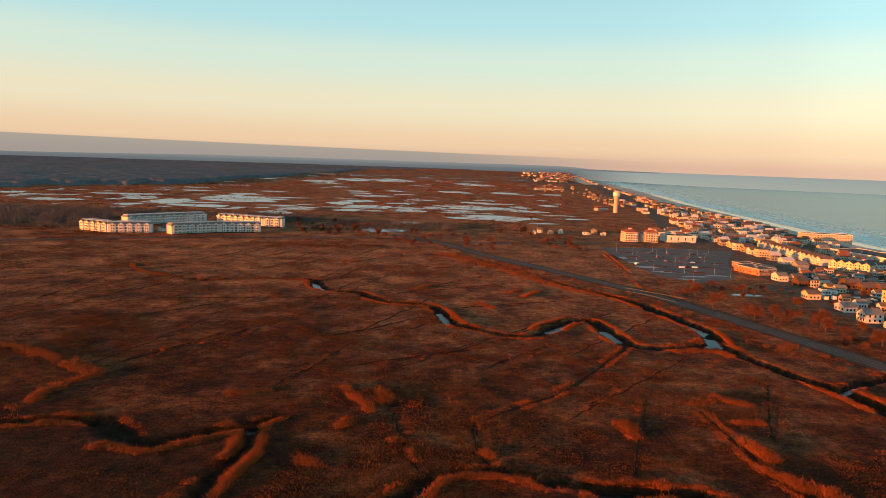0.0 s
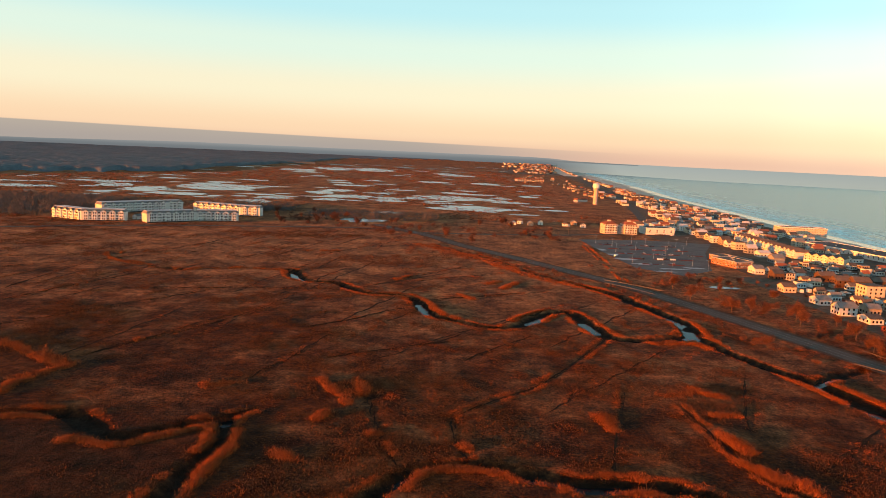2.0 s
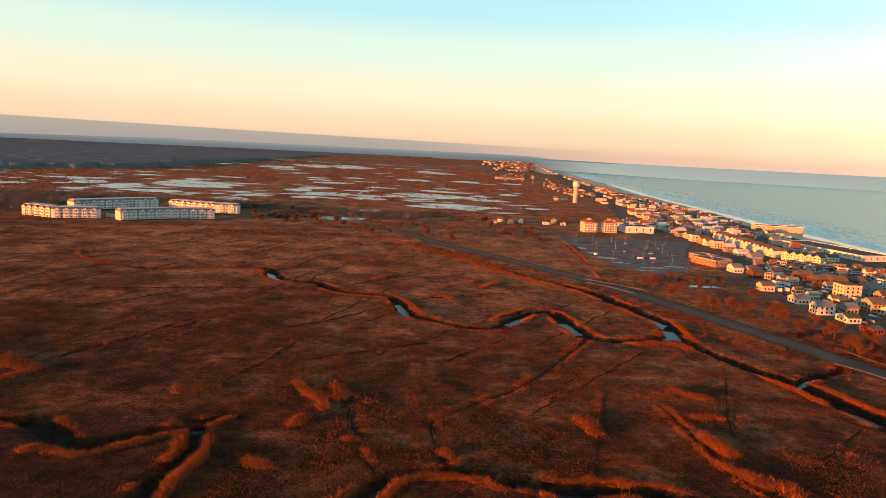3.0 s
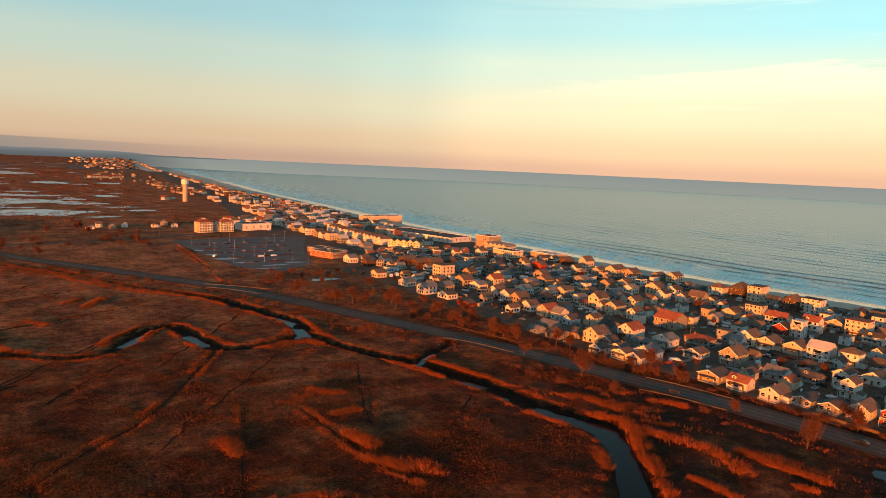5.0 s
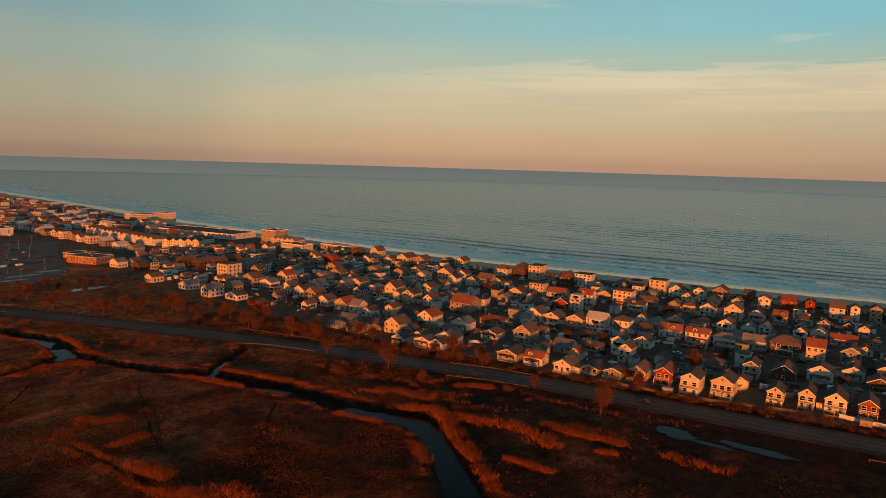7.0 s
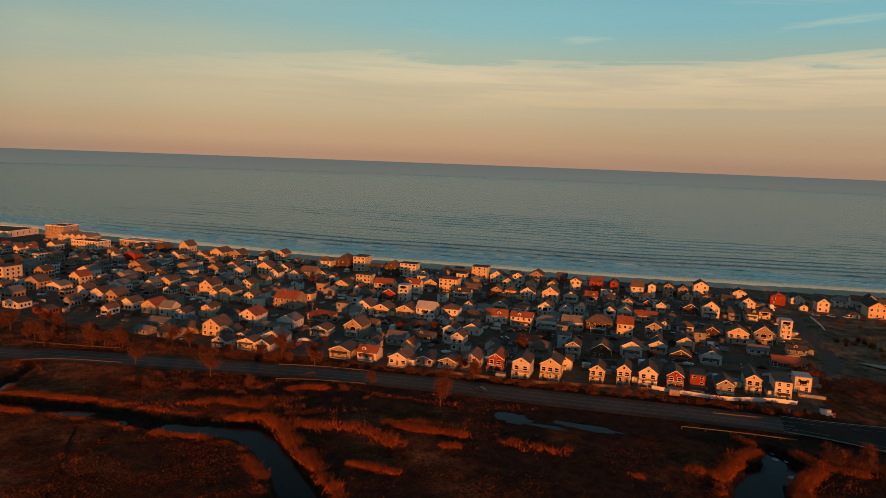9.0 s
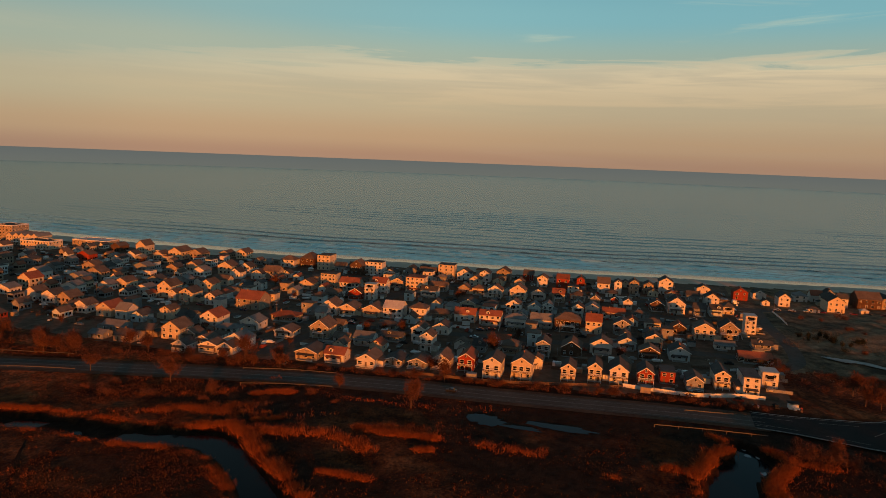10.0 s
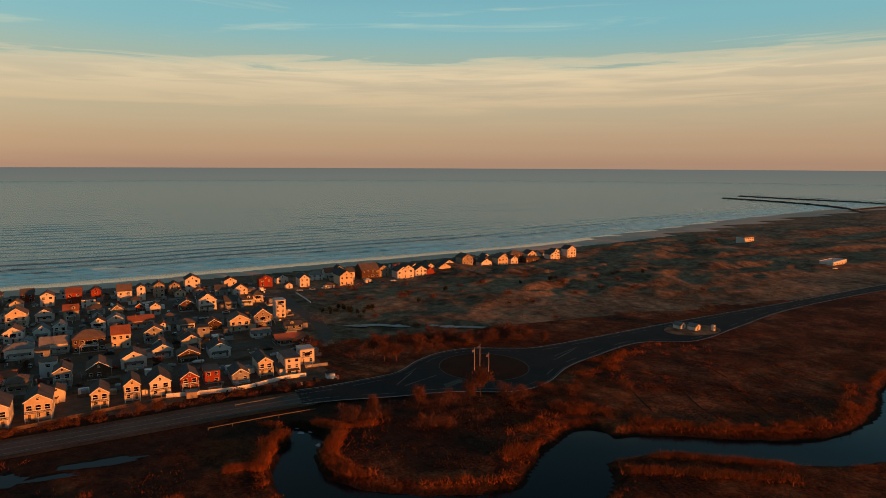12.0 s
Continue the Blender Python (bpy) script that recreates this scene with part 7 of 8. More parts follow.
# ---- vehicles ----
def car_template(name, paint, label, van=False):
    ob = thing(name, label, "car")
    L, Wd = (5.2, 2.0) if van else (4.6, 1.8)
    bm = bmesh.new()
    add_box(bm, -L / 2, L / 2, -Wd / 2, Wd / 2, 0.32, 1.75 if van else 0.92, 0.14)
    part("body", bm_mesh("body", bm, paint), ob)
    if not van:
        bm = bmesh.new()
        lo = [bm.verts.new(v) for v in ((-1.5, -0.82, 0.9), (1.05, -0.82, 0.9), (1.05, 0.82, 0.9), (-1.5, 0.82, 0.9))]
        hi = [bm.verts.new(v) for v in ((-1.0, -0.66, 1.45), (0.35, -0.66, 1.45), (0.35, 0.66, 1.45), (-1.0, 0.66, 1.45))]
        for i in range(4):
            bm.faces.new((lo[i], lo[(i + 1) % 4], hi[(i + 1) % 4], hi[i]))
        part("cabin_glass", bm_mesh("cabin_glass", bm, MAT["glass"]), ob, label="dark glass")
        part("roof", box_me("roof", -1.02, 0.37, -0.68, 0.68, 1.44, 1.5, paint, 0.02), ob)
    else:
        part("windscreen", box_me("windscreen", L / 2 - 0.25, L / 2 + 0.01, -0.85, 0.85, 1.1, 1.6, MAT["glass"], 0.02), ob, label="dark glass")
    wheel = bmesh.new()
    add_cyl(wheel, 0, 0, -0.11, 0.11, 0.33, 0.33, 12)
    bmesh.ops.rotate(wheel, verts=wheel.verts[:], cent=(0, 0, 0), matrix=Matrix.Rotation(math.pi / 2, 3, "X"))
    wme = bm_mesh("wheel", wheel, MAT["rubber"])
    for sx in (-1.4, 1.4):
        for sy in (-Wd / 2 + 0.08, Wd / 2 - 0.08):
            part("wheel", wme, ob, (sx, sy, 0.33))
    for sy in (-0.6, 0.6) if van else ():
        part("headlight", box_me("headlight", L / 2 - 0.08, L / 2 + 0.02, sy - 0.18, sy + 0.18, 0.6, 0.76, MAT["trim"]), ob)
    return ob


CARS = [car_template("car", p, f"{n} parked saloon car on asphalt") for p, n in zip(CAR_PAINT, ("white", "silver", "black", "dark red", "blue"))]
VAN = car_template("van", CAR_PAINT[0], "white parked delivery van on asphalt", True)
spots = [(267, 117 + 8, 1.62, 2, 0.567), (367, 116, 0.1, 1, 0.45), (372, 108, 0.2, 0, 0.45), (288, 242, 1.2, 0, 0.45), (272, 281, 0.4, 1, 0.45), (384, 351, 0.3, 0, 0.45), (321, 103, 0.1, 2, 0.45), (432, 60, 1.3, 1, 0.45),
         (405, 55, 0.5, 2, 0.45), (271, 203, 0.4, 2, 0.45), (340, 100, 1.5, 1, 0.45), (344, 130, 1.5, 2, 0.45), (362, 75, 1.6, 4, 0.45), (356, 165, 1.6, 0, 0.45)]
cr = random.Random(8)
for k in range(26):
    spots.append((504 + cr.uniform(-3, 3), -30 - k * 9.5, 1.4 + cr.uniform(-0.2, 0.2), cr.randrange(5), 0.48) if k < 22 else (238 + 7 * k % 40, 652 + k, 0.1, k % 5, 0.45))
for k in range(34):
    spots.append((cr.choice((350, 368, 372, 440, 452, 476, 498)) + cr.uniform(-1, 1), cr.uniform(20, 330), 1.6, cr.randrange(5), 0.46))
for row in range(5):      # along the planting islands of the car park
    for col in range(4):
        for side in (-4.6, 4.6):
            x, y = 203 + col * 24 + row * 2 + cr.uniform(-5, 5), 745 - row * 33 + side
            if x < 192 + 0.55 * (y - 540) and cr.random() < 0.8:
                spots.append((x, y, 1.57, cr.choice((1, 2, 2, 3, 4)), 0.45))
for k in range(14):     # beside the southern beach office
    spots.append((440 + 5.5 * k, -490 + 1.5 * k, 1.3, k % 5, 1.0))
for x, y, turn, kind, z in spots:
    if -320 < y < 0 and x < 510:
        x = 505 + (-y - 20) * 0.205
    if z == 0.46 and any(abs(hx + 5 - x) < 8 and abs(hy - y) < 7 for hx, hy, *_ in HOUSES):
        continue
    copy_thing(CARS[kind], pose(x, y, z, 0, 0, math.degrees(turn)))
for x, y, turn in ((229, 640, 0.05), (242, 641, 0.05), (190, 655, 0.9), (300, 880, 0.1), (330, 612, 1.0), (336, 116, 1.4), (326, 160, 1.4)):
    copy_thing(VAN, pose(x, y, 0.46, 0, 0, math.degrees(turn)))
for ob in (*CARS, VAN):
    ob.location = (300 + 3 * CARS.index(ob) if ob in CARS else 320, 862, 0.46)
    ob.rotation_euler = (0, 0, 1.5)


# ---- flagpoles, toll booths, fences, jetties ----
def flagpole(x, y, h):
    ob = thing("flagpole", "tall white flagpole with a limp furled flag on the traffic island", "flagpole", (x, y, 0.85), group="flagpoles")
    bm = bmesh.new()
    add_cyl(bm, 0, 0, 0, h, 0.15, 0.10, 10)
    part("pole", bm_mesh("pole", bm, MAT["tower_pink"]), ob)
    bm = bmesh.new()
    cols, rows = 6, 5
    grid = [[bm.verts.new((0.25 * math.sin(q * 1.7) + 0.05 * r, 0.1 + q * 0.2, h - 0.4 - r * 0.3 - q * 0.05)) for q in range(cols)] for r in range(rows)]
    for r in range(rows - 1):
        for q in range(cols - 1):
            bm.faces.new((grid[r][q], grid[r][q + 1], grid[r + 1][q + 1], grid[r + 1][q]))
    flag = part("flag", bm_mesh("flag", bm, MAT["tan"]), ob, label="pale wind-creased flag")
    solid = flag.modifiers.new("thickness", "SOLIDIFY")
    solid.thickness = 0.03
    bm = bmesh.new()
    bmesh.ops.create_icosphere(bm, subdivisions=2, radius=0.2)
    part("finial", bm_mesh("finial", bm, MAT["metal"]), ob, (0, 0, h + 0.12))


for x, y, h in ((288, -66, 10.2), (293, -71, 10.2), (284, -71, 8.6)):
    flagpole(x, y, h)

booth_isl = [(312 + 12 * math.cos(a), -211 + 17 * math.sin(a)) for a in np.linspace(0, 2 * math.pi, 33)[:-1]]
isl_ob = thing("booth_island", "raised grassy kerbed island under the toll booths", "traffic island", kind="structure")
part("kerb", poly_mesh("kerb", [(312, -211, 0.75)] + [(x, y, 0.66) for x, y in booth_isl], [(0, 1 + i, 1 + (i + 1) % 32) for i in range(32)], MAT["dune"]), isl_ob)
house(316, -208, 4.6, 3.0, 5, "gwg", 0.7, 1, 0.25, "toll booths")
house(310, -213, 4.8, 3.0, 5, "gwg", 0.7, 1, 0.25, "toll booths")
house(306, -221, 1.6, 2.0, 1.6, "fwl", 0.6, 0, 0.25, "toll booths")


def fence(points, h, mat, label, gap=0.03):
    ob = thing("fence", label, "fence", (0, 0, 0.35), group="garden fences")
    line = resample(points, 2.4)
    post = box_me("post", -0.06, 0.06, -0.06, 0.06, -0.2, h + 0.12, mat, 0.01)
    for i in range(len(line) - 1):
        a, b = line[i], line[i + 1]
        rz = math.atan2(b[1] - a[1], b[0] - a[0])
        L = math.hypot(*(b - a))
        part("post", post, ob, (*a, 0))
        part("panel", box_me("panel", 0.08, L - 0.08, -0.025, 0.025, 0.05, h, mat, 0.01), ob, (*a, 0), rz=rz)


fence([(302, 60), (301, 45), (301.5, 31), (308, 14), (309, 4)], 1.7, MAT["trim"], "white board fence round the back gardens")
fence([(281, 150), (283, 130), (285, 112), (291, 92), (297, 72), (300, 60)], 1.3, MAT["wood"], "weathered brown board fence behind the roadside gardens")
fence([(500, -26), (480, -28), (462, -29)], 1.2, MAT["trim"], "white garden fence at the end of the street")
fence([(346, 14), (352, 3), (364, -6), (378, -10)], 1.2, MAT["trim"], "white garden fence curving round a corner lot")
fence([(300, 103), (318, 98)], 1.2, MAT["trim"], "white board fence between two houses")
fence([(548, 20), (532, 6), (520, -8)], 1.1, MAT["trim"], "white fence beside a beach path")


def jetty(points, label):
    r = random.Random(4)
    line = resample(points, 5.0)
    V, F = [], []
    for x, y in line:
        for k in range(4):
            cx, cy, cz, s = x + r.uniform(-4, 4), y + r.uniform(-4, 4), r.uniform(-1.2, 1.4), r.uniform(1.6, 2.6)
            base = len(V)
            for dz in (-1, 1):
                for ddx, ddy in ((-1, -1), (1, -1), (1, 1), (-1, 1)):
                    V.append((cx + ddx * s * r.uniform(0.6, 1), cy + ddy * s * r.uniform(0.6, 1), cz + dz * s * r.uniform(0.4, 0.7)))
            F += [tuple(base + q for q in f) for f in ((3, 2, 1, 0), (4, 5, 6, 7), (0, 1, 5, 4), (1, 2, 6, 5), (2, 3, 7, 6), (3, 0, 4, 7))]
    thing("jetty", label, "jetty", kind="stuff", me=poly_mesh("jetty", V, F, MAT["stone"]))


jetty([(890, -1165), (960, -1235), (1095, -1346), (1265, -1406), (1510, -1430)], "dark granite boulder jetty at the river mouth")
jetty([(1100, -1590), (1257, -1600), (1420, -1585), (1600, -1580)], "second dark boulder jetty across the river mouth")


# ---- marsh pools and ponds ----
def pool(x, y, sx, sy, mat, label, seed, z=0.14, rough=0.9, turn=0.0):
    n = 44
    ang = np.linspace(0, 2 * np.pi, n, endpoint=False)
    rad = 0.45 + rough * fractal(np.cos(ang) * 2.3 + 11 * seed, np.sin(ang) * 2.3, 1.0, 3, 200 + seed)
    z += 0.005 * (seed % 37)      # no two overlapping sheets of ice lie in one plane
    ux, uy = sx * rad * np.cos(ang), sy * rad * np.sin(ang)
    verts = [(x, y, z)] + [(x + a * math.cos(turn) - b * math.sin(turn), y + a * math.sin(turn) + b * math.cos(turn), z) for a, b in zip(ux, uy)]
    thing("marsh_pool", label, "pool", group="pools of the marsh", me=poly_mesh("marsh_pool", verts, [(0, 1 + i, 1 + (i + 1) % n) for i in range(n)], mat))


ICE = water_material("frozen_pool", (0.25, 0.27, 0.275), 0.25, 0.05, 0.05)
for k, (x, y, sx, sy) in enumerate(((89, 1165, 84, 60), (62, 1405, 74, 80), (30, 1255, 40, 14), (-433, 1457, 95, 90), (-535, 1322, 40, 75), (-627, 1386, 34, 50), (-920, 1433, 26, 40), (-746, 1261, 32, 38), (-218, 1415, 26, 55), (-148, 1341, 46, 52),
                                    (-82, 898, 30, 22), (-19, 1363, 20, 42), (-283, 1131, 28, 40), (-53, 1023, 23, 16), (-178, 1738, 54, 34), (-235, 3123, 95, 260), (-399, 3052, 88, 200), (-505, 2707, 75, 110), (127, 2842, 60, 140), (187, 2139, 50, 70), (30, 2116, 48, 60),
                                    (-370, 1545, 60, 16), (-145, 1335, 50, 22), (-190, 1300, 40, 14), (-470, 1300, 40, 14), (-700, 1500, 90, 30), (120, 1560, 60, 22), (180, 1340, 36, 20), (160, 1080, 26, 10), (235, 1190, 22, 14), (215, 1260, 30, 12), (240, 1560, 26, 30))):
    pool(x, y, sx, sy, ICE, "pale half-frozen pool lying in russet marsh", k, rough=1.0, turn=0.2)
pr = random.Random(21)
for k in range(190):
    d = 1230 + 3600 * pr.random() ** 1.5
    a = math.radians(pr.uniform(-34, 9.5))
    x, y = d * math.sin(a), d * math.cos(a)
    if d > wood_edge(math.degrees(a)) - 150 or x > float(coast_x(y)) - 300:
        continue
    s = pr.uniform(8, 34) * (1 + (d - 1250) / 2600)
    x, y, z, scale = (float(v) for v in drawn_in(np.array(x), np.array(y)))
    pool(x, y, s * scale, s * pr.uniform(0.35, 1.1) * scale, ICE, "pale half-frozen pool lying in russet marsh", 20 + k, 0.14 if d < 3550 else z + 0.9, rough=1.0, turn=pr.uniform(-0.3, 0.4))
for k in range(16):
    t = k / 15
    pool(-78 + 14 * math.sin(k * 0.9), 1230 + 450 * t, 5, 17, ICE, "pale ice along a winding marsh channel", 140 + k, rough=0.5)
for k in range(13):
    pool(205 - k * 9.5, 1190 + k * 52, 3.5, 16, ICE, "pale ice along a straight marsh ditch", 160 + k, rough=0.5, turn=0.18)
pool(244.5, 105, 4.6, 6.5, MAT["pond"], "small dark still pond beside the road verge", 190, 0.16, 1.0)
pool(248, 78, 2.6, 11, MAT["pond"], "shallow dark pond beside the road verge", 191, 0.16, 1.0)
pool(242, 92, 1.8, 8, MAT["pond"], "shallow dark pond beside the road verge", 192, 0.165, 1.0)
pool(232, 508, 14, 6, ICE, "pale frozen pond in a rough field", 193, 0.42, 0.8)
for k, (x, y) in enumerate([(259.5, 17.5), (254.1, 16.9), (253.8, 13.3), (241.3, 13.2), (232.3, 35.5)]):
    pool(x, y, 1.7 - 0.2 * k, 1.0 + 0.5 * (k == 3), MAT["snow"], "thin broken ice floe on dark creek water", 222 + k, -2.13, 0.9, 0.4 * k)
for k, (x, y, sx) in enumerate(((388, -40, 3.4), (386, -51, 3.6), (379, -62, 3.8), (375, -76, 3.6), (367, -88, 3.4), (360, -101, 2.6))):
    pool(x, y, sx, 9.5, MAT["slack"], "grey muddy slack behind the dunes", 222 + k, 1.02 + 0.005 * k, 0.7, -0.45)


# ---- grass, reeds and shrubs ----
def on_junction(x, y, gap=1.5):
    """True on the asphalt of the southern junction and road."""
    lo, hi = np.interp(y, INNER[::-1, 1], INNER[::-1, 0]), np.interp(y, OUTER[::-1, 1], OUTER[::-1, 0])
    return (x > lo - gap) & (x < hi + gap) & (y < 12)


def blades(points, tall, wide, per, seed, lean=0.35, spread=0.5):
    """Tufts as fans of narrow triangles: at each point some blades of about that height."""
    r = np.random.default_rng(seed)
    n = len(points)
    base = np.repeat(points, per, 0)
    h = np.repeat(tall, per) * r.uniform(0.55, 1.15, n * per)
    w = np.repeat(wide, per) * r.uniform(0.6, 1.3, n * per)
    at = base + np.c_[r.normal(0, 1, (n * per, 2)) * np.repeat(spread * np.ones(n), per)[:, None], np.zeros(n * per)]
    a = r.uniform(0, 2 * np.pi, n * per)
    side = np.c_[np.cos(a), np.sin(a), np.zeros(n * per)] * w[:, None] * 0.5
    tip = at + np.c_[r.normal(0, lean, (n * per, 2)) * h[:, None], h]
    V = np.stack([at - side, at + side, tip], 1).reshape(-1, 3)
    return V, np.arange(len(V)).reshape(-1, 3)


def grown(points):
    return np.c_[points, height(points[:, 0], points[:, 1]) - 0.05]


vr = np.random.default_rng(77)
# reeds standing along the banks of every channel, thicker along some reaches
bank_pts, bank_tall = [], []
for name, line in LINES.items():
    small = line[:, 2].mean() < 2.5
    dense = 9.0 if not small else (0.35 if "straight" in name else 4.5)
    seg = np.hypot(*np.diff(line[:, :2], axis=0).T)
    for side in (-1, 1):
        m = int(seg.sum() * dense)
        s = np.sort(vr.uniform(0, seg.sum(), m))
        run = np.r_[0, np.cumsum(seg)]
        cx, cy, hw = (np.interp(s, run, line[:, q]) for q in range(3))
        tx, ty = np.gradient(cx), np.gradient(cy)
        norm = np.hypot(tx, ty) + 1e-6
        out = hw + 0.7 + np.abs(vr.normal(0, 0.7 if small else 1.1, m))
        x, y = cx - side * ty / norm * out, cy + side * tx / norm * out
        thick = 0.6 * fractal(x, y, 22, 3, 300 + side) + 0.4 * fractal(x, y, 5, 2, 310 + side)
        keep = vr.random(m) < (smooth(0.42, 0.66, thick) * 1.1 if small else smooth(0.40, 0.60, thick) * 1.1)
        bank_pts.append(np.c_[x, y][keep])
        bank_tall.append((0.45 + 1.0 * smooth(0.42, 0.72, thick[keep])) * (0.7 if small else 1.0))
bank_pts, bank_tall = np.vstack(bank_pts), np.concatenate(bank_tall)
for pts, amount, tl, wd in (([(-212, 317), (-185, 303), (-166, 292), (-144, 277)], 900, 2.0, 3.0), ([(-153, 226), (-155, 249), (-149, 266), (-143, 277)], 500, 1.6, 3.0),
                            ([(-42, 275), (-34, 266), (-26, 258), (-22, 250)], 420, 2.0, 2.5), ([(-25, 270), (-19, 258), (-10, 250)], 320, 2.0, 2.2), ([(108, 228), (110, 212), (116, 196), (118, 186)], 900, 2.2, 2.6),
                            ([(98, 262), (108, 266), (118, 272)], 380, 1.6, 1.8), ([(112, 245), (122, 247)], 160, 1.4, 1.5), ([(222, 140), (226, 120), (224, 98), (222, 84)], 1300, 2.0, 2.2), ([(228, 42), (240, 33), (253, 24)], 900, 2.4, 1.5),
                            ([(250, 4), (236, 8), (222, 9), (213, 9), (204, -4), (197, -16), (192, -32), (194, -44)], 1500, 2.2, 1.3), ([(205, -40), (216, -50), (227, -70), (232, -88)], 1300, 2.3, 3.0),
                            ([(230, -90), (218, -94), (208, -104), (198, -122), (190, -146), (188, -163), (198, -186), (214, -203)], 1500, 2.0, 2.2), ([(184, -66), (178, -78), (170, -92), (160, -110)], 800, 1.8, 1.6),
                            ([(250, -95), (266, -108), (280, -128), (292, -160), (285, -190)], 1500, 1.8, 4.0), ([(203, 176), (208, 162), (210, 148), (206, 135)], 1500, 2.6, 2.4), ([(213, 195), (220, 175), (226, 160)], 500, 2.0, 3.0),
                            ([(244, 160), (249, 130), (256, 100)], 300, 1.2, 1.5), ([(200, 230), (214, 210), (226, 185)], 700, 1.8, 3.0), ([(20, 640), (70, 560), (118, 490)], 700, 1.6, 4.0), ([(208, 185), (195, 171), (183, 157), (174, 145), (167, 137)], 1500, 2.2, 1.8), ([(219, 224), (228, 214), (236, 204), (253, 196)], 500, 1.4, 1.6), ([(183, 245), (192, 242), (203, 225), (212, 207)], 500, 1.4, 1.6), ([(256, -81), (274, -97), (291, -114), (294, -123)], 900, 1.8, 2.6), ([(225, -65), (241, -82), (247, -96)], 900, 1.8, 2.6), ([(294, -123), (283, -127), (270, -126)], 900, 1.8, 2.6), ([(100, 560), (60, 600), (10, 655), (-40, 700)], 900, 1.5, 8.0)):
    line = resample(pts, 2.0)
    amount = int(amount * (0.6 if pts[0][1] < -30 else 0.2 if pts[0][0] > 180 else 0.35))
    pick = line[vr.integers(0, len(line), amount)] + vr.normal(0, wd * 0.75, (amount, 2))
    pick = pick[vr.random(amount) < smooth(0.36, 0.62, fractal(pick[:, 0], pick[:, 1], 9, 3, 333))]
    amount = len(pick)
    bank_pts = np.vstack([bank_pts, pick])
    bank_tall = np.r_[bank_tall, np.full(amount, tl) * vr.uniform(0.6, 1.1, amount)]
# stands of tall reed: line, number of tufts, height, spread
STANDS = [
    ([(-188, 303), (-180, 300), (-165, 288), (-154, 280), (-145, 276)], 700, 1.7, 1.6),
    ([(-152, 244), (-154, 256), (-150, 258)], 350, 1.5, 2.0),
    ([(-149, 268), (-144, 274)], 200, 1.4, 1.6),
    ([(-137, 223), (-129, 224), (-125, 227)], 320, 1.5, 1.3),
    ([(-109, 206), (-104, 208), (-96, 204), (-89, 205)], 420, 1.5, 2.2),
    ([(-85, 208), (-79, 212), (-73, 221), (-68, 221)], 420, 1.6, 1.3),
    ([(-68, 221), (-65, 209), (-67, 201)], 260, 1.6, 1.2),
    ([(-57, 205), (-59, 198), (-61, 187)], 380, 1.8, 1.3),
    ([(-137, 310), (-132, 317)], 160, 1.5, 1.6),
    ([(-82, 259), (-70, 261)], 260, 1.2, 3.0),
    ([(-45, 201), (-37, 199)], 240, 1.4, 2.0),
]
STANDS += [
    ([(-39, 270), (-33, 258), (-26, 245)], 340, 1.9, 1.5),
    ([(-24, 265), (-20, 255)], 220, 2.0, 1.6),
    ([(-34, 229), (-32, 234)], 140, 1.7, 1.6),
    ([(-15, 218), (-12, 219)], 110, 1.7, 1.0),
    ([(-9, 211), (-6, 203)], 120, 1.6, 1.0),
    ([(16, 211), (20, 203)], 200, 1.7, 1.1),
    ([(-1, 182), (3, 192), (9, 194), (19, 194), (28, 192)], 520, 1.6, 1.1),
    ([(68, 192), (72, 189), (77, 185)], 420, 2.1, 1.3),
    ([(82, 182), (86, 180)], 200, 2.0, 1.2),
    ([(109, 221), (111, 212)], 360, 2.0, 1.8),
    ([(105, 205), (109, 199), (111, 192)], 480, 2.1, 1.6),
    ([(109, 185), (111, 182)], 240, 2.0, 1.4),
]
STANDS += [
    ([(116, 273), (120, 266), (125, 265)], 360, 1.7, 1.6),
    ([(112, 244), (122, 245)], 150, 1.5, 1.3),
    ([(34, 189), (45, 185)], 300, 1.8, 1.2),
    ([(69, 240), (70, 228)], 300, 1.4, 2.4),
    ([(123, 342), (144, 344), (150, 335)], 420, 1.7, 1.2),
    ([(7, 407), (16, 385), (22, 381)], 360, 1.8, 1.4),
    ([(53, 380), (60, 392)], 200, 1.8, 1.5),
    ([(-104, 613), (-78, 621)], 260, 1.5, 3.0),
    ([(-5, 690), (20, 656), (49, 620), (65, 573), (89, 524), (115, 493)], 1300, 1.5, 5.0),
    ([(-19, 492), (-8, 508)], 220, 1.5, 2.5),
    ([(49, 488), (59, 499)], 180, 1.5, 2.2),
    ([(59, 473), (71, 497)], 240, 1.7, 2.4),
    ([(26, 448), (34, 435)], 200, 1.5, 2.2),
    ([(72, 383), (81, 395)], 200, 1.7, 1.4),
]
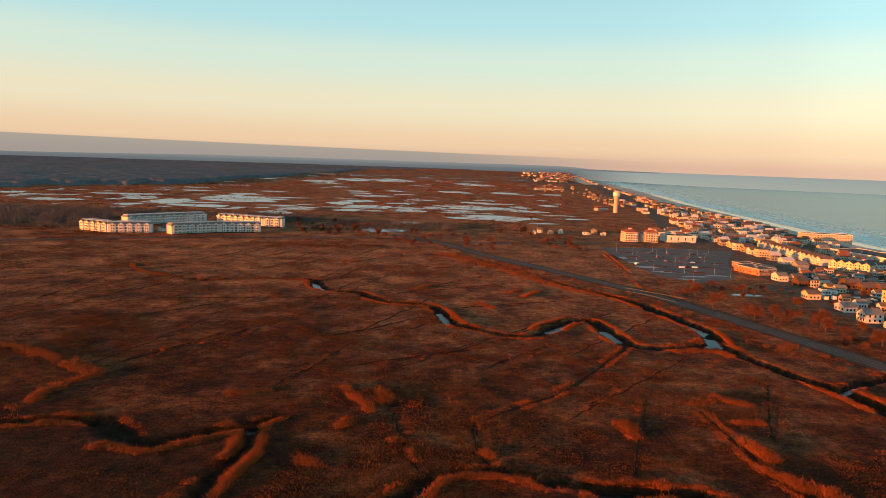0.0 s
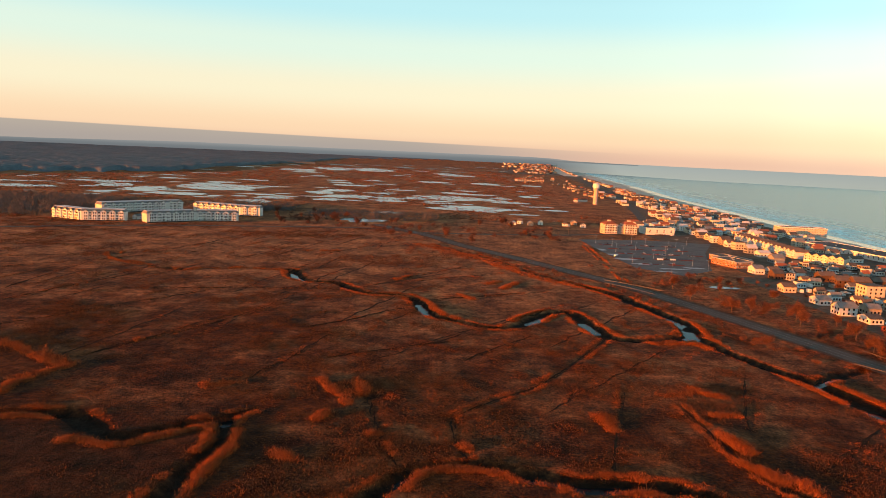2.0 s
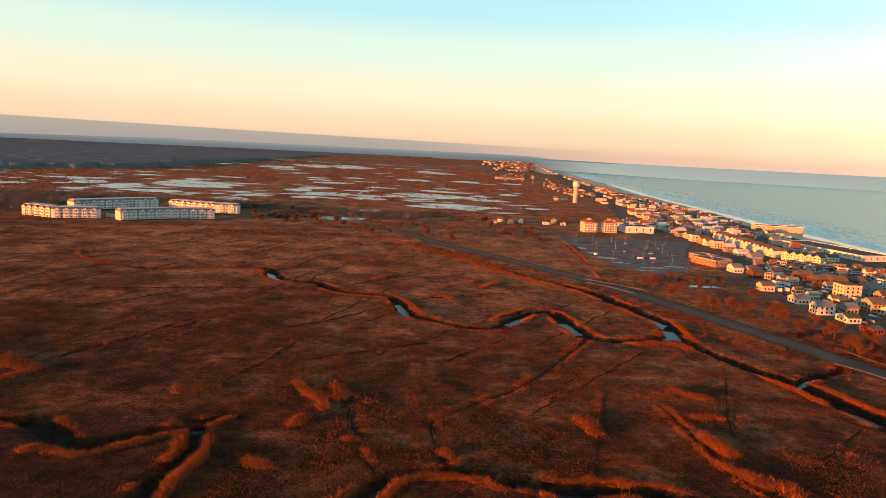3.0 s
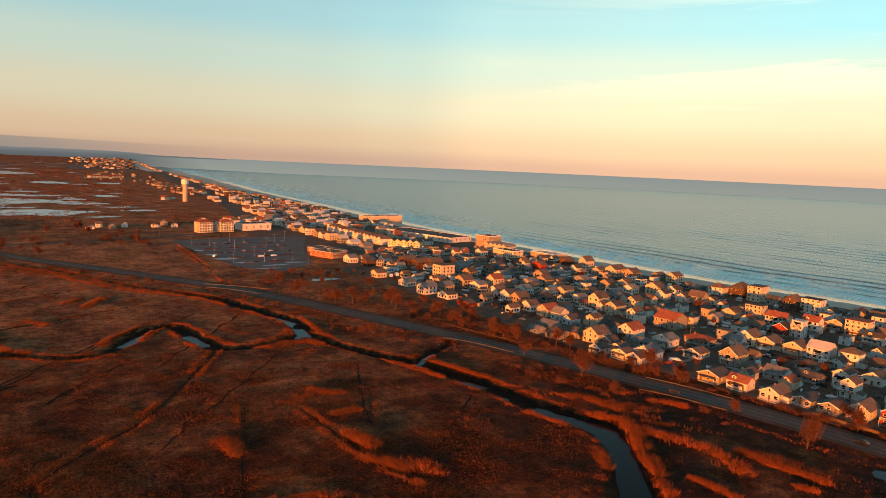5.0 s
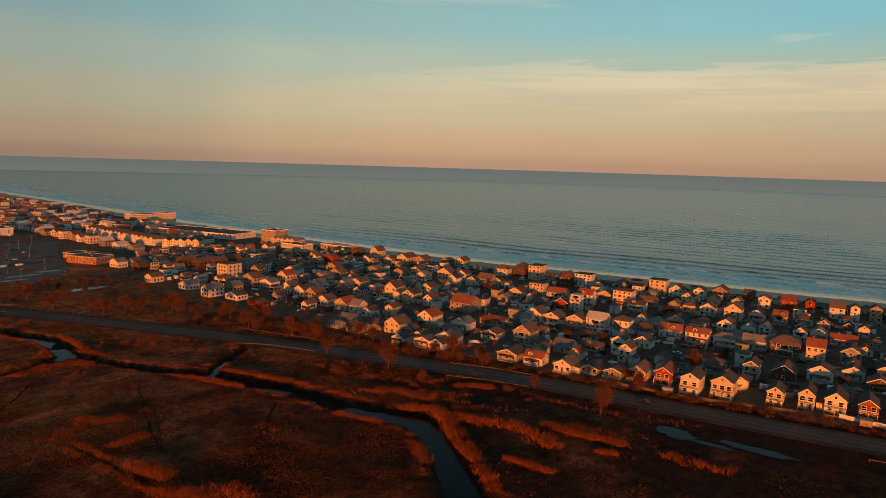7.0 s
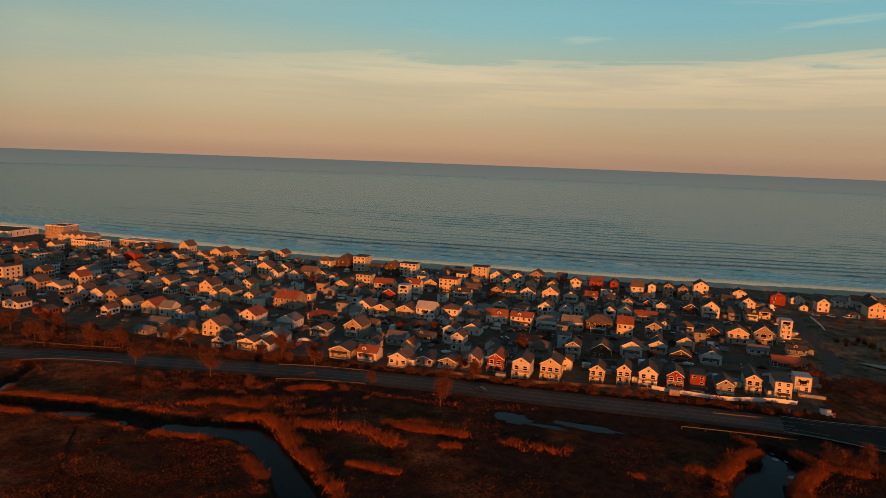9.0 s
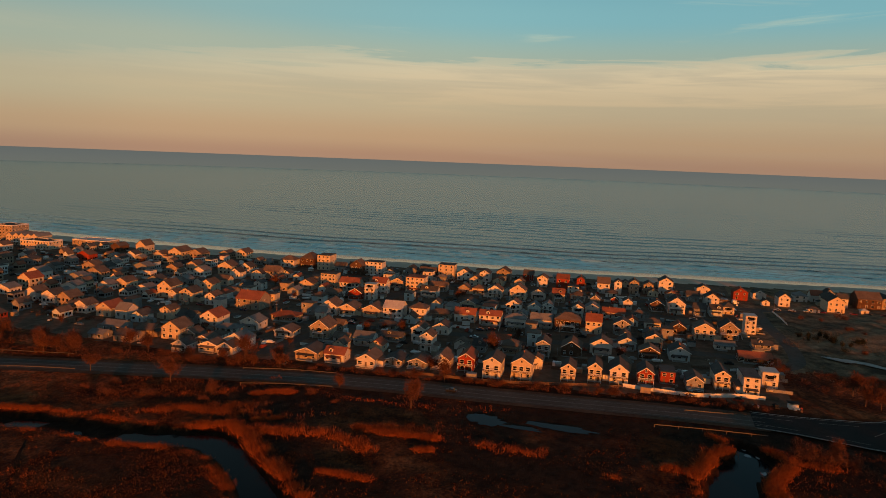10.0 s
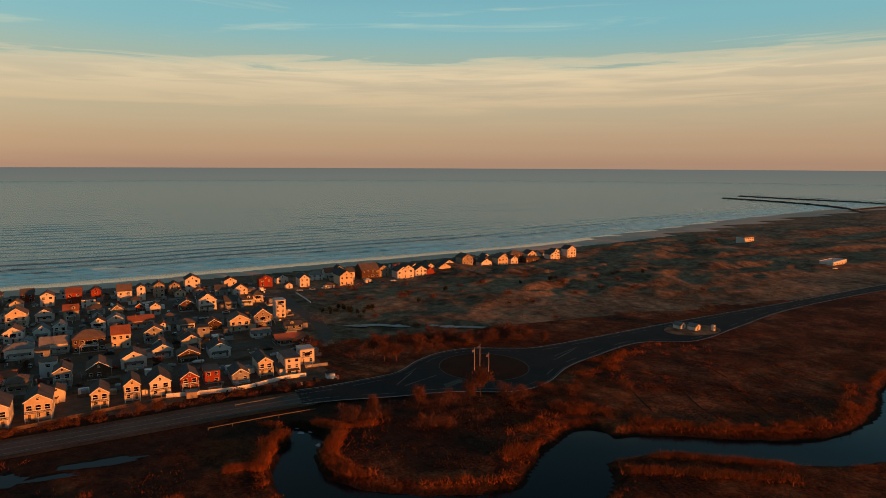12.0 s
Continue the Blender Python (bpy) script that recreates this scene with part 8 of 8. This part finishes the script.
STANDS += [
    ([(206, 184), (200, 174), (189, 164), (185, 157), (182, 151), (175, 143), (171, 138)], 800, 2.3, 1.1),
    ([(235, 194), (240, 189), (242, 183)], 260, 1.7, 1.3),
    ([(213, 180), (217, 173)], 140, 1.5, 1.0),
    ([(208, 215), (214, 208), (214, 196), (224, 195)], 380, 1.4, 2.4),
    ([(192, 210), (197, 202), (204, 191), (206, 187)], 300, 1.4, 1.2),
    ([(220, 144), (220, 133), (222, 117)], 520, 1.7, 1.2),
    ([(211, 120), (213, 116)], 120, 1.5, 1.0),
    ([(187, 141), (187, 133), (187, 126)], 220, 1.4, 0.9),
    ([(182, 177), (175, 168), (169, 160)], 220, 1.4, 1.2),
    ([(215, 165), (215, 157)], 130, 1.2, 0.9),
    ([(226, 35), (237, 31), (251, 22)], 700, 2.2, 1.1),
    ([(228, 43), (229, 37)], 170, 1.6, 1.0),
    ([(245, 4), (239, 8), (228, 13), (221, 13)], 700, 2.2, 1.2),
    ([(255, 10), (248, 3), (248, -7)], 320, 1.5, 1.6),
    ([(216, 63), (216, 58)], 120, 1.3, 0.9),
    ([(262, 28), (257, 23)], 180, 1.5, 1.6),
]
for pts, amount, tall, spread in STANDS:
    run = np.r_[0, np.cumsum(np.hypot(*np.diff(np.array(pts, float), axis=0).T))]
    at = vr.uniform(-1.5, run[-1] + 1.5, amount)
    pick = np.c_[np.interp(at, run, [p[0] for p in pts]), np.interp(at, run, [p[1] for p in pts])] + vr.normal(0, spread * 0.6, (amount, 2))
    lump = fractal(pick[:, 0], pick[:, 1], 5.0, 2, 350)
    pick, lump = pick[lump > 0.33], lump[lump > 0.33]
    bank_pts, bank_tall = np.vstack([bank_pts, pick]), np.r_[bank_tall, tall * (0.55 + 0.8 * lump) * vr.uniform(0.7, 1.1, len(pick))]
dry = (channel_depth(bank_pts[:, 0], bank_pts[:, 1]) < 0.5) & ~on_junction(bank_pts[:, 0], bank_pts[:, 1])
bank_pts, bank_tall = bank_pts[dry], bank_tall[dry]
for (x0, y0), (x1, y1) in CUTS:     # thin fringes along the narrow ditches
    m = int(math.hypot(x1 - x0, y1 - y0) * 1.3)
    t = vr.random(m)
    pick = np.c_[x0 + (x1 - x0) * t, y0 + (y1 - y0) * t] + vr.normal(0, 1.5, (m, 2))
    pick = pick[(fractal(pick[:, 0], pick[:, 1], 18, 3, 341) > 0.5) & (pick[:, 0] < road_x(np.clip(pick[:, 1], 10, 840)) - 14)]
    bank_pts, bank_tall = np.vstack([bank_pts, pick]), np.r_[bank_tall, vr.uniform(0.4, 0.9, len(pick))]
V, F = blades(grown(bank_pts), bank_tall * 0.9, 0.11 + 0.04 * bank_tall, 12, 1, 0.55, 0.8)
thing("reeds", "dense dry orange reeds lining the creek banks", "reeds", kind="stuff", me=np_mesh("reeds", V, F, MAT["reed"]))

# coarse grass over the marsh, in drifts
def scatter(count, x0, x1, y0, y1, seed):
    r = np.random.default_rng(seed)
    p = np.c_[r.uniform(x0, x1, count), r.uniform(y0, y1, count)]
    drift = 0.55 * fractal(p[:, 0], p[:, 1], 45, 4, 401) + 0.45 * fractal(p[:, 0], p[:, 1], 11, 3, 402)
    keep = (r.random(count) < smooth(0.42, 0.62, drift)) & (p[:, 0] < road_x(np.maximum(p[:, 1], 5)) - 9)
    p, drift = p[keep], drift[keep]
    ok = (channel_depth(p[:, 0], p[:, 1]) < 0.2) & ~((p[:, 0] > 236) & (p[:, 1] > 62) & (p[:, 1] < 116))
    return p[ok], drift[ok]


grass = [scatter(140000, -230, 275, 150, 430, 1), scatter(75000, -480, 140, 430, 800, 2), scatter(15000, 150, 330, -330, 150, 3)]
gp, gd = np.vstack([g[0] for g in grass]), np.concatenate([g[1] for g in grass])
far_size = 1 + np.clip((gp[:, 1] - 350) / 500, 0, 1.2)
V, F = blades(grown(gp), (0.22 + 0.6 * smooth(0.45, 0.7, gd)) * far_size ** 0.4, 0.27 * far_size, 4, 2, 0.6, 0.9)
far_p = np.c_[vr.uniform(-1700, 420, 60000), 780 + 3300 * vr.random(60000) ** 1.5]
far_p = far_p[(far_p[:, 0] < coast_x(far_p[:, 1]) - 240) & (far_p[:, 0] > -500 - 0.35 * far_p[:, 1]) & (vr.random(60000) < smooth(0.3, 0.6, fractal(far_p[:, 0], far_p[:, 1] * 0.5, 90, 4, 411)))]
far_p = far_p[~((far_p[:, 1] < 960) & (far_p[:, 0] > -460))]
V2, F2 = blades(np.c_[far_p, np.zeros(len(far_p))], np.full(len(far_p), 0.9), np.full(len(far_p), 2.2) + far_p[:, 1] * 0.0008, 3, 4, 0.5, 3.0)
V, F = np.vstack([V, V2]), np.vstack([F, F2 + len(V)])
thing("marsh_grass", "coarse russet marsh grass in drifts over the flats", "grass", kind="stuff", me=np_mesh("marsh_grass", V, F, MAT["tuft"]))

# dune grass and low scrub
dp = np.c_[vr.uniform(330, 640, 26000), vr.uniform(-620, -20, 26000)]
dn = fractal(dp[:, 0], dp[:, 1], 26, 4, 501)
ok = (vr.random(len(dp)) < smooth(0.42, 0.62, dn)) & (dp[:, 0] < coast_x(dp[:, 1]) - 62) & (dp[:, 0] > 345 + np.clip(-dp[:, 1] - 250, 0, 400) * 0.2)
ok &= ~((np.abs(dp[:, 0] - 545 - 0.2 * (-dp[:, 1] - 200)) < 34) & (dp[:, 1] > -330))
V, F = blades(grown(dp[ok]), 0.30 + 0.5 * smooth(0.5, 0.7, dn[ok]), 0.45 * np.ones(ok.sum()), 4, 3, 0.5, 0.9)
thing("dune_grass", "dry tan dune grass and low scrub", "grass", kind="stuff", me=np_mesh("dune_grass", V, F, MAT["dune_tuft"]))


def twig_cloud(count, rx, ry, rz, cz, size, seed, mat, name):
    """A ragged crown of thin twig triangles, with gaps and an uneven outline."""
    r = np.random.default_rng(seed)
    lobes = np.c_[r.normal(0, 0.5, (9, 2)) * (rx, ry), cz + r.normal(0, 0.42, 9) * rz]
    c = lobes[r.integers(0, 9, count)] + r.normal(0, 1, (count, 3)) * (rx * 0.34, ry * 0.34, rz * 0.36)
    d = r.normal(0, 1, (count, 3)) + (0, 0, 0.7)
    d /= np.linalg.norm(d, axis=1)[:, None]
    s = np.cross(d, r.normal(0, 1, (count, 3)))
    s /= np.linalg.norm(s, axis=1)[:, None]
    L = size * r.uniform(0.6, 1.5, count)[:, None]
    V = np.stack([c - s * L * 0.05, c + s * L * 0.05, c + d * L], 1).reshape(-1, 3)
    V[:, 2] = np.maximum(V[:, 2], 0.05)
    return np_mesh(name, V, np.arange(len(V)).reshape(-1, 3), mat)


def limb_mesh(name, h, seed, spread=0.35):
    r = random.Random(seed)
    bm = bmesh.new()
    add_cyl(bm, 0, 0, -0.3, h * 0.55, 0.028 * h, 0.014 * h, 7)
    for k in range(6):
        a, z0, L = r.uniform(0, 6.28), h * r.uniform(0.2, 0.55), h * r.uniform(0.3, 0.5)
        tip = Vector((math.cos(a) * L * spread * 1.6, math.sin(a) * L * spread * 1.6, L))
        m = Matrix.Translation((0, 0, z0)) @ tip.to_track_quat("Z", "Y").to_matrix().to_4x4()
        before = set(bm.verts)
        add_cyl(bm, 0, 0, 0, tip.length, 0.011 * h, 0.003 * h, 5)
        bmesh.ops.transform(bm, matrix=m, verts=[v for v in bm.verts if v not in before])
    return bm_mesh(name, bm, MAT["bark"])


def tree_template(seed, h, wide, count):
    ob = thing("tree", "leafless russet-twigged tree on rough ground", "tree", group="bare trees by the road")
    part("trunk", limb_mesh("trunk", h, seed), ob)
    part("crown", twig_cloud(count, wide, wide, h * 0.32, h * 0.66, 0.10 * h + 0.45, seed, MAT["twig"], "crown"), ob)
    return ob


def shrub_template(seed, h, wide, count, mat="twig", label="dense russet leafless shrub on rough ground"):
    ob = thing("shrub", label, "shrub", group="shrubs")
    part("stem", limb_mesh("stem", h, seed, 0.7), ob)
    part("crown", twig_cloud(count, wide, wide, h * 0.4, h * 0.5, 0.16 * h + 0.35, seed, MAT[mat], "crown"), ob)
    return ob


TREES = [tree_template(k, h, w, 1400) for k, (h, w) in enumerate(((8.0, 2.6), (6.5, 2.4), (9.5, 2.9)))]
SHRUBS = [shrub_template(20 + k, h, w, 950) for k, (h, w) in enumerate(((3.2, 2.4), (2.4, 1.9), (4.2, 3.0)))]
PINES = [shrub_template(40, 4.5, 1.5, 1100, "pine", "dark green pitch pine on sandy ground"), shrub_template(41, 2.2, 1.6, 700, "pine", "low dark juniper bush on sandy ground")]
place = random.Random(17)
put = []
for x, y in ((229, 393), (221, 420), (234, 415), (211, 419), (187, 457), (182, 340), (51, 695), (25, 734), (110, 906), (105, 900), (-34, 743), (-15, 748), (189, 497), (318, -34), (316, -39), (329, -32), (325, -53),
             (259, -55), (258, -50), (261, -69), (259, -29), (274, -20), (257, -10), (312, -106), (321, -121), (241, 306), (234, 328), (245, 365), (233, 405), (231, 270), (228, 209), (268, 221), (233, 232), (264, 201), (255, 303),
             (254, 168), (277, 131), (245, 134), (263, 221), (264, 214), (263, 279), (247, 294), (252, 395), (258, 357), (423, 262), (408, 165), (372, 190), (345, 176), (320, 120), (287, 140), (355, 230)):
    put.append((place.choice(TREES), x, y, place.uniform(0.75, 1.2)))
for k in range(46):     # the thicket between the road and the first houses
    y = place.uniform(205, 520)
    x = place.uniform(float(road_x(y)) + 16, max(float(road_x(y)) + 22, 258 - 0.03 * (y - 200)))
    put.append((place.choice(SHRUBS + TREES[:2]), x, y, place.uniform(0.7, 1.2)))
for k in range(60):     # scrub round the junction and the southern road
    y = place.uniform(-125, 5)
    x = place.uniform(328, 356) if place.random() < 0.55 else place.uniform(236, 260)
    put.append((place.choice(SHRUBS), x, y, place.uniform(0.8, 1.5)))
for k in range(36):     # hedge line behind the road-side gardens
    y = place.uniform(5, 190)
    put.append((place.choice(SHRUBS[:2]), float(road_x(y)) + place.uniform(11, 17), y, place.uniform(0.5, 0.95)))
for k in range(28):     # along the marsh side of the road
    y = place.uniform(150, 640)
    put.append((place.choice(SHRUBS), float(road_x(y)) - place.uniform(12, 34), y, place.uniform(0.5, 1.0)))
for k in range(44):     # round the northern junction and the car park
    put.append((place.choice(SHRUBS + TREES[:1]), place.uniform(-80, 175), place.uniform(755, 880), place.uniform(0.7, 1.5)))
for k in range(24):
    put.append((place.choice(SHRUBS), place.uniform(180, 275), place.uniform(505, 560), place.uniform(0.5, 1.0)))
for k in range(36):     # round the flats
    put.append((place.choice(SHRUBS + TREES), place.uniform(-205, -90), place.uniform(805, 960), place.uniform(0.8, 1.5)))
for k in range(36):     # bushes in the dunes
    put.append((place.choice(SHRUBS + PINES), place.uniform(350, 500), place.uniform(-300, -40), place.uniform(0.5, 1.1)))
for k in range(14):
    put.append((place.choice(PINES), place.uniform(415, 440), place.uniform(-60, -25), place.uniform(0.5, 0.9)))
for k in range(30):
    put.append((place.choice(SHRUBS), place.uniform(290, 470), place.uniform(10, 480), place.uniform(0.4, 0.8)))
for k in range(110):    # bare garden trees and bushes between the houses
    y = place.uniform(0, 620)
    put.append((place.choice(TREES + SHRUBS), place.uniform(float(road_x(max(y, 10))) + 24, float(coast_x(y)) - 75), y, place.uniform(0.45, 0.8)))
for tpl, x, y, s in put:
    if any(-3 < x - hx < hd + 3 and abs(y - hy) < hw / 2 + 3 for hx, hy, hw, hh, hd, c in HOUSES):
        continue
    z = float(height(np.array([x]), np.array([y]))[0])
    if z < -0.4 or on_junction(x, y):
        continue
    ob = copy_thing(tpl, pose(x, y, z - 0.05, 0, 0, place.uniform(0, 360)))
    ob.scale = (s, s, s)
for tpl, (x, y) in zip((*TREES, *SHRUBS, *PINES), ((262, 268), (256, 322), (250, 340), (246, 352), (250, 380), (243, 398), (424, -45), (430, -38))):
    tpl.location = (x, y, 0.3)


def thickets():
    """Low tangled scrub between the single shrubs: countless thin twigs."""
    r = np.random.default_rng(91)
    spots = []
    for k in range(230):
        y = r.uniform(200, 530)
        spots.append((r.uniform(float(road_x(y)) + 11, max(float(road_x(y)) + 20, 262 - 0.03 * (y - 200))), y, r.uniform(1.6, 3.6)))
    for k in range(150):
        spots.append((r.uniform(326, 358), r.uniform(-128, 2), r.uniform(1.5, 3.4)))
        spots.append((r.uniform(234, 262), r.uniform(-128, 5), r.uniform(1.0, 2.4)))
    for k in range(110):
        y = r.uniform(5, 190)
        spots.append((float(road_x(y)) + r.uniform(11, 18), y, r.uniform(0.8, 1.8)))
    for k in range(160):
        spots.append((r.uniform(-90, 178), r.uniform(755, 880), r.uniform(1.5, 4.0)))
    for k in range(90):
        y = r.uniform(160, 700)
        spots.append((float(road_x(y)) - r.uniform(11, 30), y, r.uniform(0.8, 2.0)))
    spots = np.array(spots)
    spots = spots[~on_junction(spots[:, 0], spots[:, 1], 2.5)]
    spots = spots[[not any(-2 < x - hx < hd + 2 and abs(y - hy) < hw / 2 + 2 for hx, hy, hw, hh, hd, c in HOUSES) for x, y, h in spots]]
    ground = height(spots[:, 0], spots[:, 1])
    spots, ground = spots[ground > -0.3], ground[ground > -0.3]
    per = 95
    n = len(spots) * per
    h = np.repeat(spots[:, 2], per)
    at = np.c_[np.repeat(spots[:, :2], per, 0) + r.normal(0, 1, (n, 2)) * h[:, None] * 0.75, np.repeat(ground, per) + h * r.random(n) ** 1.3 * 0.75]
    d = r.normal(0, 0.6, (n, 3)) + (0, 0, 0.8)
    a = r.uniform(0, 6.28, n)
    side = np.c_[np.cos(a), np.sin(a), np.zeros(n)] * r.uniform(0.03, 0.06, n)[:, None]
    V = np.stack([at - side, at + side, at + d * r.uniform(0.4, 0.9, n)[:, None]], 1).reshape(-1, 3)
    thing("thicket", "tangled low russet scrub beside the road", "scrub", kind="stuff", me=np_mesh("thicket", V, np.arange(len(V)).reshape(-1, 3), MAT["twig"]))


thickets()


# far woods on the inland side
def woods(name, count, region, tall, seed, label):
    r = np.random.default_rng(seed)
    p = region(r, count)
    V, F = [], []
    per = 34
    n = len(p)
    h = r.uniform(0.6, 1.15, n) * tall
    c = np.repeat(p, per, 0)
    hh = np.repeat(h, per)
    at = np.c_[c + r.normal(0, 1, (n * per, 2)) * hh[:, None] * 0.30, hh * r.uniform(0.05, 0.75, n * per)]
    d = r.normal(0, 1, (n * per, 3)) * 0.55 + (0, 0, 1)
    a = r.uniform(0, 6.28, n * per)
    side = np.c_[np.cos(a), np.sin(a), r.normal(0, 0.3, n * per)] * hh[:, None] * 0.035
    V = np.stack([at - side, at + side, at + d * hh[:, None] * 0.24], 1).reshape(-1, 3)
    V[:, 2] += 0.1
    thing(name, label, "woods", kind="stuff", me=np_mesh(name, V, np.arange(len(V)).reshape(-1, 3), MAT["forest"]))


woods("woods", 1800, lambda r, n: np.c_[r.uniform(-760, -440, n), r.uniform(790, 1060, n)], 9, 2, "dark scrubby woods behind the flats")
woods("woods", 500, lambda r, n: np.c_[r.uniform(-330, -190, n), r.uniform(955, 1060, n)], 8, 3, "dark scrubby woods behind the flats")
woods("woods", 420, lambda r, n: np.c_[r.uniform(-160, 20, n), r.uniform(900, 1010, n)], 7, 4, "dark scrubby woods by the road junction")
